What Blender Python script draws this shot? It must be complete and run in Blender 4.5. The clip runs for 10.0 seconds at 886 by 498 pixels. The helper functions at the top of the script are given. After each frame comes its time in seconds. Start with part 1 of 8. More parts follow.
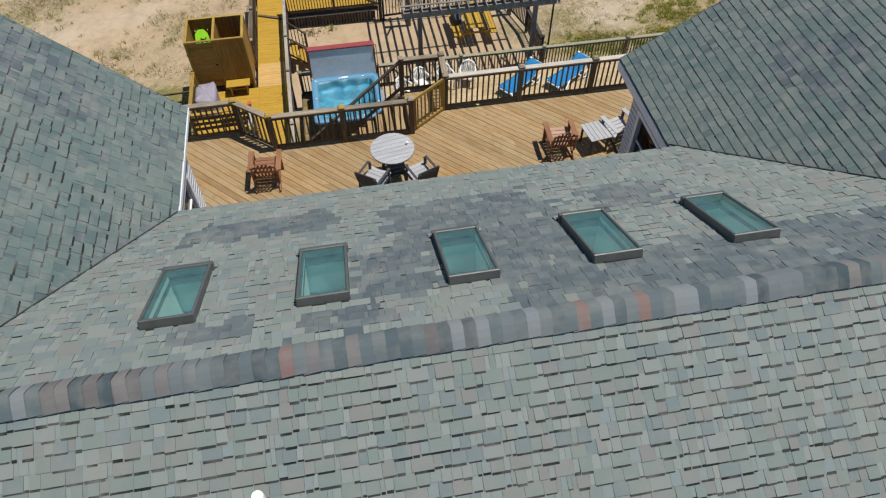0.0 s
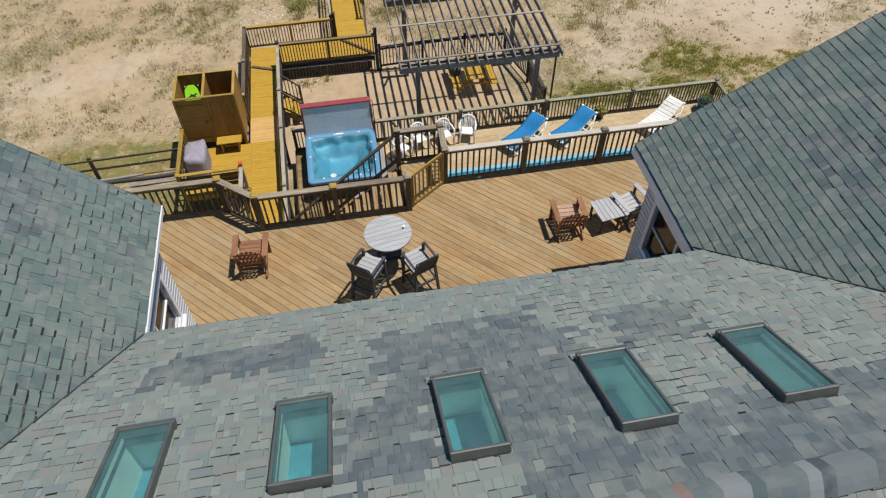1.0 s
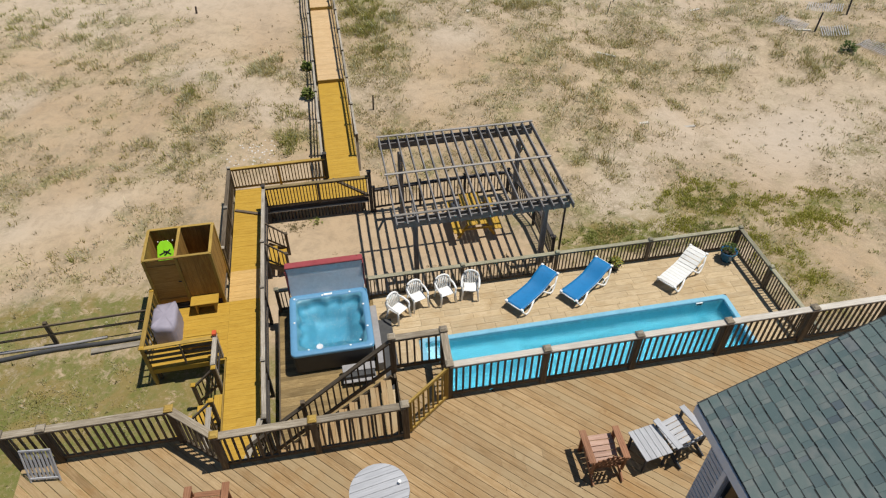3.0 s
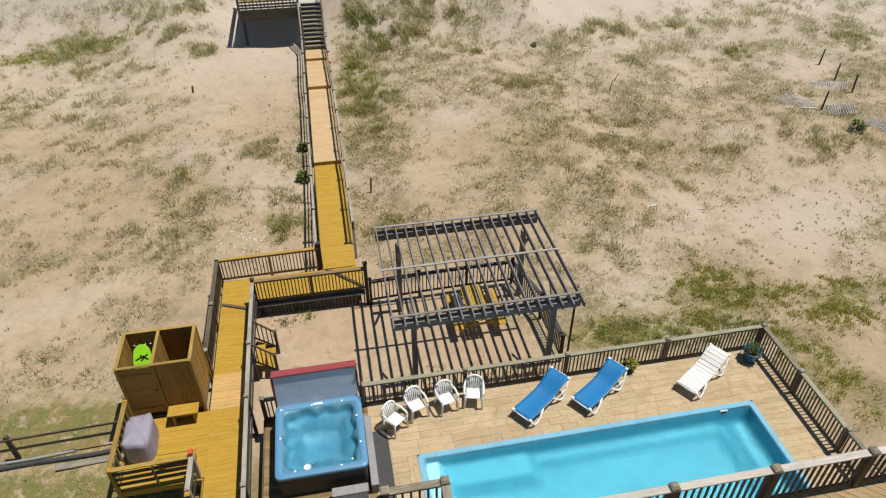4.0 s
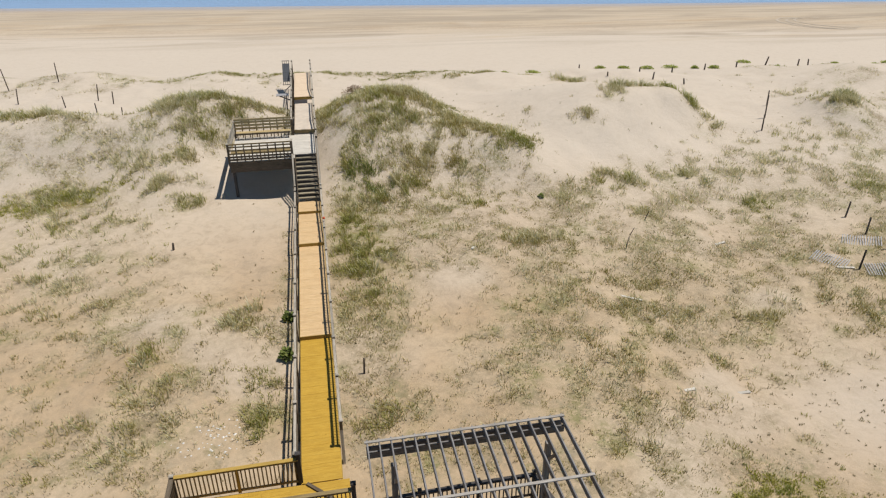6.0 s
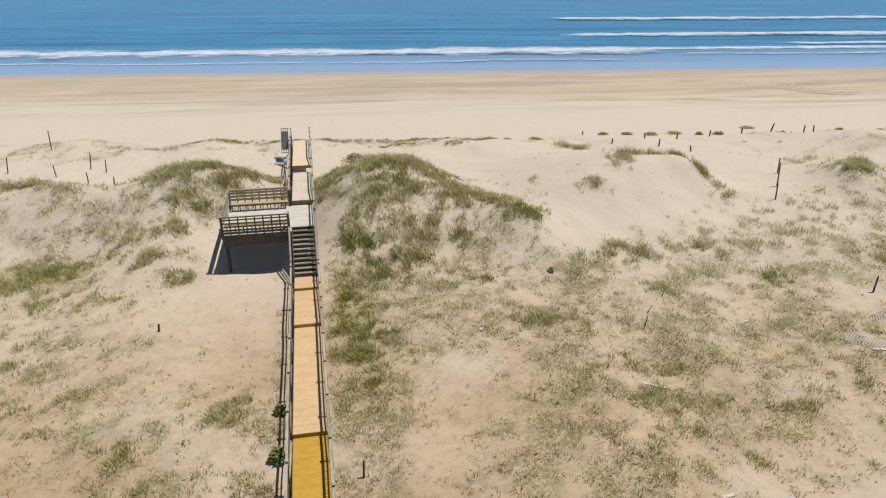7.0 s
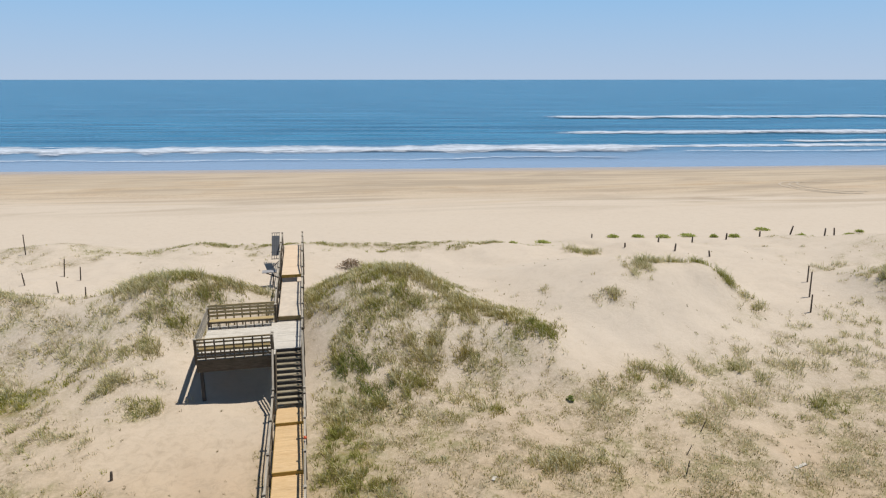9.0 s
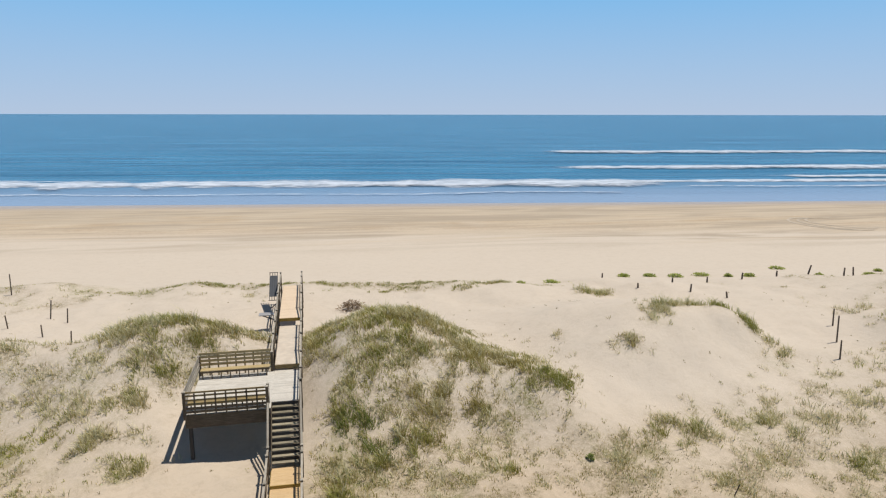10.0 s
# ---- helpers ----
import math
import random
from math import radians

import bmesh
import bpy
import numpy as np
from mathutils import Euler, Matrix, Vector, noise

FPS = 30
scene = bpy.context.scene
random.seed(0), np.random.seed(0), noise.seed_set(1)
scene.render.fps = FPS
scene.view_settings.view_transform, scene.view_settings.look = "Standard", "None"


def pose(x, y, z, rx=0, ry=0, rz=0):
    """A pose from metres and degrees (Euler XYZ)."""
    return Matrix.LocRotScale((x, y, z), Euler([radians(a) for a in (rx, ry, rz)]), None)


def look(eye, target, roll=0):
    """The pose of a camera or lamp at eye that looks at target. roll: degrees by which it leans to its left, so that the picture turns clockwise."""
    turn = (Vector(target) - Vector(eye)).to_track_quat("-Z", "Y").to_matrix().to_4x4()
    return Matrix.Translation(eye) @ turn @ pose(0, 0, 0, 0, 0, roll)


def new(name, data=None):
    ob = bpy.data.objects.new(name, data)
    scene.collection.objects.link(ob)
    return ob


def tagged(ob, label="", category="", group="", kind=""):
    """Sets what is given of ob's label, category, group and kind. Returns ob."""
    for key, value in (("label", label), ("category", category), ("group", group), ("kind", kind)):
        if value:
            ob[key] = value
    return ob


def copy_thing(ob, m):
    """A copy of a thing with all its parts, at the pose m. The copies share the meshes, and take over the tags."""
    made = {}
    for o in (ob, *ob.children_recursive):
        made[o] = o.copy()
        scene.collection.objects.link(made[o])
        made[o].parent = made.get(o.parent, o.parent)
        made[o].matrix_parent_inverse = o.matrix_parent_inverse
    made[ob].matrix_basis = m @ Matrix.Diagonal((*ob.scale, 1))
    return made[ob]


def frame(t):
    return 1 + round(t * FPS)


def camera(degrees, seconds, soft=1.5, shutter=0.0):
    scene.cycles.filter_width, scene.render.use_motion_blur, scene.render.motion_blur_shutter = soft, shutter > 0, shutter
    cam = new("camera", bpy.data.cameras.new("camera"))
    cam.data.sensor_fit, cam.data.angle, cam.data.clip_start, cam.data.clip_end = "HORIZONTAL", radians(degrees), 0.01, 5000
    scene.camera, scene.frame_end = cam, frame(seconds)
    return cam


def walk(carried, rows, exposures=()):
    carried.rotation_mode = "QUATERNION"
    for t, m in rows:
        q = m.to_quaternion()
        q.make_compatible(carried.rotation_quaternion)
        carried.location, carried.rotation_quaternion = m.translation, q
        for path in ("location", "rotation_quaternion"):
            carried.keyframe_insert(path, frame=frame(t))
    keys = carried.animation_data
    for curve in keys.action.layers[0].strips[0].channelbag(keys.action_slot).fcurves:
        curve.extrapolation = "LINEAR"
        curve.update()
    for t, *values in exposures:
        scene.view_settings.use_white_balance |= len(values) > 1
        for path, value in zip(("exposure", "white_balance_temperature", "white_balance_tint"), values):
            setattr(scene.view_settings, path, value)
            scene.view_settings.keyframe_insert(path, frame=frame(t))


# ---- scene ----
cam = camera(67.2, 10.0, soft=1.22)
PATH = [
    (0, (0.476, 0.68, 16.746), (0.688, 1.884, 15.164), -0.1),
    (0.5, (0.645, 1.551, 16.734), (0.861, 2.78, 15.172), -0.3),
    (1, (0.78, 2.388, 16.711), (1.003, 3.648, 15.174), -0.3),
    (1.5, (0.955, 3.252, 16.697), (1.187, 4.553, 15.196), -0.2),
    (2, (1.106, 4.179, 16.663), (1.351, 5.526, 15.205), -0.1),
    (3.3, (1.381, 6.523, 16.583), (1.659, 8.0, 15.263), -0.2),
    (3.5, (1.486, 6.916, 16.557), (1.766, 8.418, 15.267), -0.2),
    (4, (1.602, 7.871, 16.533), (1.896, 9.428, 15.312), -0.2),
    (4.5, (1.719, 8.936, 16.512), (2.027, 10.545, 15.364), -0.1),
    (5, (1.896, 9.993, 16.527), (2.213, 11.649, 15.45), -0.2),
    (5.5, (2.061, 11.12, 16.521), (2.389, 12.822, 15.523), -0.1),
    (7, (2.254, 14.686, 16.45), (2.614, 16.501, 15.692), -0.1),
    (7.5, (2.304, 15.85, 16.448), (2.674, 17.695, 15.77), 0.0),
    (8, (2.513, 16.891, 16.431), (2.887, 18.758, 15.818), 0.0),
    (8.5, (2.732, 17.945, 16.421), (3.11, 19.829, 15.866), -0.0),
    (9, (2.795, 19.012, 16.479), (3.178, 20.91, 15.979), 0.0),
    (9.5, (2.786, 20.194, 16.505), (3.173, 22.104, 16.058), 0.1),
    (10, (2.791, 21.289, 16.465), (3.18, 23.209, 16.062), 0.1),
]
walk(cam, [(t, look(eye, target, roll)) for t, eye, target, roll in PATH])

# ---- sun and sky ----
# the sun stands high over the +x side, so shadows fall towards -x
SUN_DIR = Vector((0.33, 0.0, 1.0)).normalized()
SUN_EL = math.asin(SUN_DIR.z)
world = bpy.data.worlds.new("sky")
scene.world = world
world.use_nodes = True
wn = world.node_tree
wn.nodes.clear()
w_out = wn.nodes.new("ShaderNodeOutputWorld")
w_bg = wn.nodes.new("ShaderNodeBackground")
w_sky = wn.nodes.new("ShaderNodeTexSky")
w_sky.sky_type = "NISHITA"
w_sky.sun_disc = False
w_sky.sun_elevation = SUN_EL
w_sky.sun_rotation = math.pi / 2
w_sky.air_density = 0.8
w_sky.dust_density = 0.0
w_sky.ozone_density = 1.8
w_bg.inputs["Strength"].default_value = 0.066
# a thin lavender haze low over the sea
w_tc = wn.nodes.new("ShaderNodeTexCoord")
w_sep = wn.nodes.new("ShaderNodeSeparateXYZ")
w_map = wn.nodes.new("ShaderNodeMapRange")
w_map.inputs["From Min"].default_value, w_map.inputs["From Max"].default_value = 0.0, 0.15
w_map.inputs["To Min"].default_value, w_map.inputs["To Max"].default_value = 0.95, 0.0
w_mix = wn.nodes.new("ShaderNodeMix")
w_mix.data_type = "RGBA"
w_mix.inputs["B"].default_value = (6.97, 8.64, 11.16, 1)
# clear blue low sky above the haze, fading into the zenith
w_map2 = wn.nodes.new("ShaderNodeMapRange")
w_map2.inputs["From Min"].default_value, w_map2.inputs["From Max"].default_value = 0.2, 0.5
w_map2.inputs["To Min"].default_value, w_map2.inputs["To Max"].default_value = 0.92, 0.0
w_mix2 = wn.nodes.new("ShaderNodeMix")
w_mix2.data_type = "RGBA"
w_mix2.inputs["B"].default_value = (3.62, 7.81, 12.83, 1)
wn.links.new(w_sep.outputs["Z"], w_map2.inputs["Value"])
wn.links.new(w_map2.outputs[0], w_mix2.inputs["Factor"])
wn.links.new(w_sky.outputs[0], w_mix2.inputs["A"])
wn.links.new(w_tc.outputs["Generated"], w_sep.inputs[0])
wn.links.new(w_sep.outputs["Z"], w_map.inputs["Value"])
wn.links.new(w_map.outputs[0], w_mix.inputs["Factor"])
wn.links.new(w_mix2.outputs["Result"], w_mix.inputs["A"])
wn.links.new(w_mix.outputs["Result"], w_bg.inputs[0])
wn.links.new(w_bg.outputs[0], w_out.inputs[0])

sun_data = bpy.data.lights.new("sun", "SUN")
sun_data.energy = 4.5
sun_data.angle = radians(0.53)
sun_data.color = (1.0, 0.95, 0.87)
sun = new("sun", sun_data)
sun.matrix_world = look(SUN_DIR * 60, (0, 0, 0))
scene.view_settings.exposure = 0.0


# ---- materials ----
class Mat:
    """A small builder of node materials."""

    def __init__(self, name, rough=0.7, metal=0.0, spec=0.3):
        self.m = bpy.data.materials.new(name)
        self.m.use_nodes = True
        self.t = self.m.node_tree
        self.t.nodes.clear()
        self.out = self.n("ShaderNodeOutputMaterial")
        self.b = self.n("ShaderNodeBsdfPrincipled")
        self.b.inputs["Roughness"].default_value = rough
        self.b.inputs["Metallic"].default_value = metal
        self.b.inputs["Specular IOR Level"].default_value = spec
        self.link(self.b.outputs[0], self.out.inputs[0])

    def n(self, kind, operation="", data_type="", blend_type="", attribute_name=""):
        node = self.t.nodes.new(kind)
        if operation:
            node.operation = operation
        if data_type:
            node.data_type = data_type
        if blend_type:
            node.blend_type = blend_type
        if attribute_name:
            node.attribute_name = attribute_name
        return node

    def link(self, a, b):
        self.t.links.new(a, b)

    def coords(self, scale=(1, 1, 1), which="Object", shift=True):
        tc = self.n("ShaderNodeTexCoord")
        mp = self.n("ShaderNodeMapping")
        mp.inputs["Scale"].default_value = scale
        self.link(tc.outputs[which], mp.inputs["Vector"])
        if not shift:
            return mp.outputs[0]
        oi = self.n("ShaderNodeObjectInfo")
        mul = self.n("ShaderNodeMath", operation="MULTIPLY")
        mul.inputs[1].default_value = 57.0
        self.link(oi.outputs["Random"], mul.inputs[0])
        add = self.n("ShaderNodeVectorMath", operation="ADD")
        self.link(mp.outputs[0], add.inputs[0])
        self.link(mul.outputs[0], add.inputs[1])
        return add.outputs[0]

    def noise(self, vec, scale=5.0, detail=4.0, rough=0.6, warp=0.0):
        nz = self.n("ShaderNodeTexNoise")
        nz.inputs["Scale"].default_value = scale
        nz.inputs["Detail"].default_value = detail
        nz.inputs["Roughness"].default_value = rough
        nz.inputs["Distortion"].default_value = warp
        self.link(vec, nz.inputs["Vector"])
        return nz.outputs[0]

    def ramp(self, value, stops, mode="LINEAR"):
        r = self.n("ShaderNodeValToRGB")
        r.color_ramp.interpolation = mode
        while len(r.color_ramp.elements) < len(stops):
            r.color_ramp.elements.new(0.5)
        for e, (at, col) in zip(r.color_ramp.elements, stops):
            e.position = at
            e.color = (*col, 1) if len(col) == 3 else col
        self.link(value, r.inputs[0])
        return r.outputs[0]

    def rng(self, value, a, b, c=0.0, d=1.0):
        r = self.n("ShaderNodeMapRange")
        for i, v in zip(("From Min", "From Max", "To Min", "To Max"), (a, b, c, d)):
            r.inputs[i].default_value = v
        self.link(value, r.inputs["Value"])
        return r.outputs[0]

    def mix(self, a, b, f, blend="MIX"):
        x = self.n("ShaderNodeMix", data_type="RGBA", blend_type=blend)
        for sock, v in ((x.inputs["Factor"], f), (x.inputs["A"], a), (x.inputs["B"], b)):
            if isinstance(v, (int, float)):
                sock.default_value = v
            elif isinstance(v, tuple):
                sock.default_value = (*v, 1) if len(v) == 3 else v
            else:
                self.link(v, sock)
        return x.outputs["Result"]

    def math(self, op, a, b=None):
        x = self.n("ShaderNodeMath", operation=op)
        for sock, v in zip(x.inputs, (a, b)):
            if v is None:
                continue
            if isinstance(v, (int, float)):
                sock.default_value = v
            else:
                self.link(v, sock)
        return x.outputs[0]

    def random(self):
        """A number per piece: per object, and per island where pieces are joined."""
        oi, ge = self.n("ShaderNodeObjectInfo"), self.n("ShaderNodeNewGeometry")
        return self.math("FRACT", self.math("ADD", oi.outputs["Random"], ge.outputs["Random Per Island"]))

    def color(self, v):
        if isinstance(v, tuple):
            self.b.inputs["Base Color"].default_value = (*v, 1)
        else:
            self.link(v, self.b.inputs["Base Color"])

    def bump(self, h, strength=0.3, dist=0.01):
        bp = self.n("ShaderNodeBump")
        bp.inputs["Strength"].default_value = strength
        bp.inputs["Distance"].default_value = dist
        self.link(h, bp.inputs["Height"])
        self.link(bp.outputs[0], self.b.inputs["Normal"])


def wood(name, dark, mid, light, rough=0.75, tone=0.35, stain=None, hue=None, weather=None):
    """Sawn timber with the grain along the piece's own x, every piece a little different."""
    m = Mat(name, rough, 0, 0.25)
    v = m.coords((1.2, 22, 22))
    g = m.noise(v, 2.2, 5, 0.65, 0.6)
    col = m.ramp(g, [(0.28, dark), (0.5, mid), (0.72, light)])
    blot = m.noise(m.coords((1, 1, 1)), 1.7, 3, 0.5)
    col = m.mix(col, m.mix(col, dark, 0.6), m.rng(blot, 0.5, 0.75))
    r = m.random()
    col = m.mix(col, m.mix((0, 0, 0), col, m.rng(r, 0, 1, 1 - tone, 1 + tone * 0.6)), 1.0)
    if hue:
        r2 = m.math("FRACT", m.math("MULTIPLY", r, 7.31))
        col = m.mix(col, m.mix(col, hue, 0.75), m.rng(r2, 0.35, 1.0, 0, 1))
    if stain:
        sp = m.noise(m.coords((1, 1, 1)), 6, 4, 0.7)
        col = m.mix(col, stain, m.rng(sp, 0.58, 0.7, 0, 0.7))
    if weather:  # spills and worn places that run over many boards
        where = m.n("ShaderNodeNewGeometry").outputs["Position"]
        col = m.mix(col, m.mix(col, weather, 0.7), m.rng(m.noise(where, 0.9, 6, 0.65, 0.6), 0.5, 0.68, 0, 0.75))
        col = m.mix(col, m.mix(col, (0.42, 0.34, 0.22), 0.6), m.rng(m.noise(where, 0.45, 4, 0.6, 0.4), 0.52, 0.7, 0, 0.6))
    m.color(col)
    m.bump(g, 0.35, 0.004)
    return m.m


def plain(name, col, rough=0.5, metal=0.0, spec=0.4, vary=0.12, scale=9.0, bump=0.1, dirt=None):
    """Paint, plastic or metal with faint mottling and wear."""
    m = Mat(name, rough, metal, spec)
    v = m.coords()
    a = m.noise(v, scale, 5, 0.6)
    b = m.noise(v, scale * 0.18, 3, 0.5)
    lo = tuple(c * (1 - vary) for c in col)
    hi = tuple(min(1, c * (1 + vary)) for c in col)
    c = m.mix(lo, hi, m.rng(a, 0.3, 0.7))
    c = m.mix(c, dirt or tuple(x * 0.72 for x in col), m.rng(b, 0.52, 0.8, 0, 0.6))
    m.color(c)
    m.link(m.rng(a, 0.3, 0.7, rough * 0.85, min(1, rough * 1.15)), m.b.inputs["Roughness"])
    if bump:
        m.bump(a, bump, 0.003)
    return m.m


def shingle_mat(name, stops):
    """Asphalt shingles: one of several stock tones a piece, with mineral granules and streaks."""
    m = Mat(name, 0.92, 0, 0.15)
    r = m.random()
    col = m.ramp(r, stops, "CONSTANT")
    v = m.coords()
    big = m.noise(v, 3.0, 3, 0.6)
    col = m.mix(col, m.mix(col, (0.25, 0.25, 0.23), 0.5), m.rng(big, 0.45, 0.7))
    gran = m.noise(v, 260, 2, 0.5)
    col = m.mix(col, (0.05, 0.055, 0.05), m.rng(gran, 0.5, 0.8, 0, 0.35))
    wash = m.noise(m.n("ShaderNodeNewGeometry").outputs["Position"], 0.7, 4, 0.6)
    col = m.mix(col, m.mix(col, (0.24, 0.25, 0.22), 0.5), m.rng(wash, 0.5, 0.75, 0, 0.5))
    m.color(col)
    m.bump(gran, 0.5, 0.002)
    return m.m


def print_mat():
    """White cloth with a broad teal leaf print."""
    m = Mat("leaf_print_cloth", 0.8, 0, 0.2)
    v = m.coords((9, 26, 9))
    a = m.noise(v, 1.0, 2, 0.5, 2.5)
    col = m.mix((0.66, 0.70, 0.68), (0.06, 0.30, 0.31), m.rng(a, 0.5, 0.54))
    m.color(m.mix(col, (0.10, 0.16, 0.10), m.rng(m.noise(v, 0.6, 2, 0.5, 1.0), 0.58, 0.62)))
    return m.m


def foliage_mat(name, a, b, c, rough=0.7):
    m = Mat(name, rough, 0, 0.2)
    ge = m.n("ShaderNodeNewGeometry")
    col = m.ramp(ge.outputs["Random Per Island"], [(0.0, a), (0.5, b), (1.0, c)])
    m.color(col)
    m.b.inputs["Subsurface Weight"].default_value = 0.0
    tr = m.n("ShaderNodeBsdfTranslucent")
    m.link(col, tr.inputs[0])
    ms = m.n("ShaderNodeMixShader")
    ms.inputs[0].default_value = 0.4
    m.link(m.b.outputs[0], ms.inputs[1])
    m.link(tr.outputs[0], ms.inputs[2])
    m.link(ms.outputs[0], m.out.inputs[0])
    return m.m


def glass_mat(name, tint, rough=0.02, ior=1.45, sky_sheen=None):
    """Clear sheet: tinted see-through with a Fresnel gloss."""
    m = Mat(name)
    tr = m.n("ShaderNodeBsdfTransparent")
    tr.inputs[0].default_value = (*tint, 1)
    gl = m.n("ShaderNodeBsdfGlossy")
    gl.inputs["Roughness"].default_value = rough
    fr = m.n("ShaderNodeFresnel")
    fr.inputs["IOR"].default_value = ior
    ms = m.n("ShaderNodeMixShader")
    m.link(fr.outputs[0], ms.inputs[0])
    m.link(tr.outputs[0], ms.inputs[1])
    m.link(gl.outputs[0], ms.inputs[2])
    if sky_sheen:  # a diffuse coat painted in place of the pale sky reflection
        df = m.n("ShaderNodeBsdfDiffuse")
        df.inputs[0].default_value = (*sky_sheen, 1)
        mf = m.n("ShaderNodeMixShader")
        m.link(m.rng(m.noise(m.coords((1, 1, 1), "Object", False), 3.0, 4, 0.6), 0.3, 0.7, 0.12, 0.24), mf.inputs[0])
        m.link(ms.outputs[0], mf.inputs[1])
        m.link(df.outputs[0], mf.inputs[2])
        ms = mf
    m.link(ms.outputs[0], m.out.inputs[0])
    return m.m


# timber
W_GREY = wood("weathered_grey_timber", (0.20, 0.175, 0.135), (0.38, 0.335, 0.27), (0.54, 0.49, 0.41))
W_RAILTOP = wood("weathered_brown_rail", (0.15, 0.118, 0.078), (0.30, 0.25, 0.182), (0.48, 0.425, 0.34))
W_MOSSY = wood("mossy_grey_rail", (0.165, 0.155, 0.10), (0.32, 0.30, 0.21), (0.47, 0.44, 0.33))
W_BROWN = wood("aged_brown_timber", (0.055, 0.04, 0.027), (0.13, 0.099, 0.066), (0.22, 0.176, 0.125))
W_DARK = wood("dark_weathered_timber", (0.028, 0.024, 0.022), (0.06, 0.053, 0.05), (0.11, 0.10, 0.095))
W_DECK = wood("tan_deck_board", (0.25, 0.156, 0.068), (0.38, 0.255, 0.126), (0.48, 0.35, 0.20), 0.7, 0.27, (0.24, 0.15, 0.07), (0.35, 0.265, 0.15), (0.29, 0.155, 0.05))
W_POOLDECK = wood("sun_bleached_deck_board", (0.39, 0.285, 0.16), (0.51, 0.39, 0.235), (0.62, 0.51, 0.35), 0.8, 0.14, (0.36, 0.27, 0.155), None, (0.36, 0.235, 0.10))
W_TUBDECK = wood("damp_brown_deck_board", (0.17, 0.112, 0.045), (0.29, 0.20, 0.085), (0.40, 0.30, 0.15), 0.6, 0.35, (0.18, 0.13, 0.06))
W_SLAT = wood("pale_pergola_slat", (0.22, 0.195, 0.17), (0.35, 0.32, 0.285), (0.47, 0.44, 0.40))
W_TREAD = wood("brown_stair_tread", (0.17, 0.145, 0.10), (0.32, 0.275, 0.19), (0.45, 0.395, 0.29))
W_SANDY = wood("sandy_boardwalk", (0.55, 0.42, 0.29), (0.63, 0.49, 0.35), (0.69, 0.56, 0.42), 0.8, 0.06, (0.54, 0.42, 0.29))
W_DULL = wood("dull_ochre_rail", (0.15, 0.105, 0.045), (0.26, 0.19, 0.085), (0.37, 0.28, 0.14))
W_OCHRE = wood("ochre_stained_board", (0.365, 0.207, 0.024), (0.46, 0.278, 0.036), (0.53, 0.345, 0.065), 0.65, 0.06, (0.375, 0.222, 0.032))
W_HONEY = wood("honey_board", (0.45, 0.275, 0.085), (0.56, 0.36, 0.13), (0.64, 0.44, 0.19), 0.7, 0.1, (0.45, 0.29, 0.10))
W_OCHRE_RAIL = wood("ochre_rail_timber", (0.26, 0.16, 0.035), (0.40, 0.26, 0.06), (0.52, 0.36, 0.10), 0.7, 0.25)
W_PALE = wood("pale_yellow_board", (0.46, 0.305, 0.15), (0.575, 0.40, 0.215), (0.65, 0.49, 0.30), 0.7, 0.08, (0.56, 0.40, 0.19))
W_CEDAR = wood("golden_cedar_panel", (0.22, 0.11, 0.025), (0.36, 0.20, 0.05), (0.48, 0.29, 0.09), 0.7, 0.25)
W_BLEACH = wood("bleached_boardwalk", (0.39, 0.35, 0.295), (0.54, 0.50, 0.435), (0.65, 0.61, 0.545), 0.8, 0.16)
W_BENCH = wood("faded_yellow_slat", (0.26, 0.19, 0.085), (0.43, 0.325, 0.16), (0.55, 0.43, 0.245), 0.7, 0.2)
W_DRIFT = wood("sand_covered_board", (0.43, 0.35, 0.255), (0.55, 0.455, 0.345), (0.62, 0.525, 0.41), 0.85, 0.12)
W_RED = wood("red_cedar_slat", (0.17, 0.072, 0.036), (0.30, 0.142, 0.074), (0.40, 0.215, 0.125), 0.6, 0.25)
# pinker copy of the red slat, with sun glare put into its colour
W_RED_GLARE = wood("glare_pink_cedar_slat", (0.30, 0.17, 0.12), (0.45, 0.285, 0.215), (0.55, 0.38, 0.30), 0.6, 0.2)
W_LIGHTGREY = wood("pale_grey_slat", (0.32, 0.325, 0.34), (0.42, 0.425, 0.445), (0.49, 0.495, 0.51), 0.6, 0.10)
W_PERGOLA = wood("grey_pergola_timber", (0.12, 0.112, 0.11), (0.22, 0.207, 0.20), (0.34, 0.325, 0.31))
W_STAKE = wood("driftwood_stake", (0.05, 0.038, 0.03), (0.11, 0.085, 0.065), (0.18, 0.15, 0.12))
# paint, plastic, metal
M_WHITE = plain("white_plastic", (0.83, 0.83, 0.81), 0.5, vary=0.03, dirt=(0.62, 0.61, 0.58))
M_LOUNGE = plain("chalky_white_plastic", (0.74, 0.74, 0.71), 0.55, vary=0.05, dirt=(0.58, 0.57, 0.53))
M_TRIM = plain("white_trim_paint", (0.72, 0.74, 0.78), 0.45, vary=0.04)
M_SIDING = plain("pale_lilac_siding", (0.52, 0.545, 0.59), 0.55, vary=0.06)
M_BLACK = plain("black_frame", (0.018, 0.018, 0.02), 0.45, vary=0.2)
M_BRONZE = plain("dark_bronze_metal", (0.11, 0.118, 0.116), 0.5, 0.3, vary=0.15)
M_BLUE = plain("blue_mesh_fabric", (0.005, 0.175, 0.43), 0.6, vary=0.10, scale=40)
M_TUB = plain("pale_blue_acrylic", (0.115, 0.285, 0.455), 0.4, vary=0.06, dirt=(0.10, 0.26, 0.43))
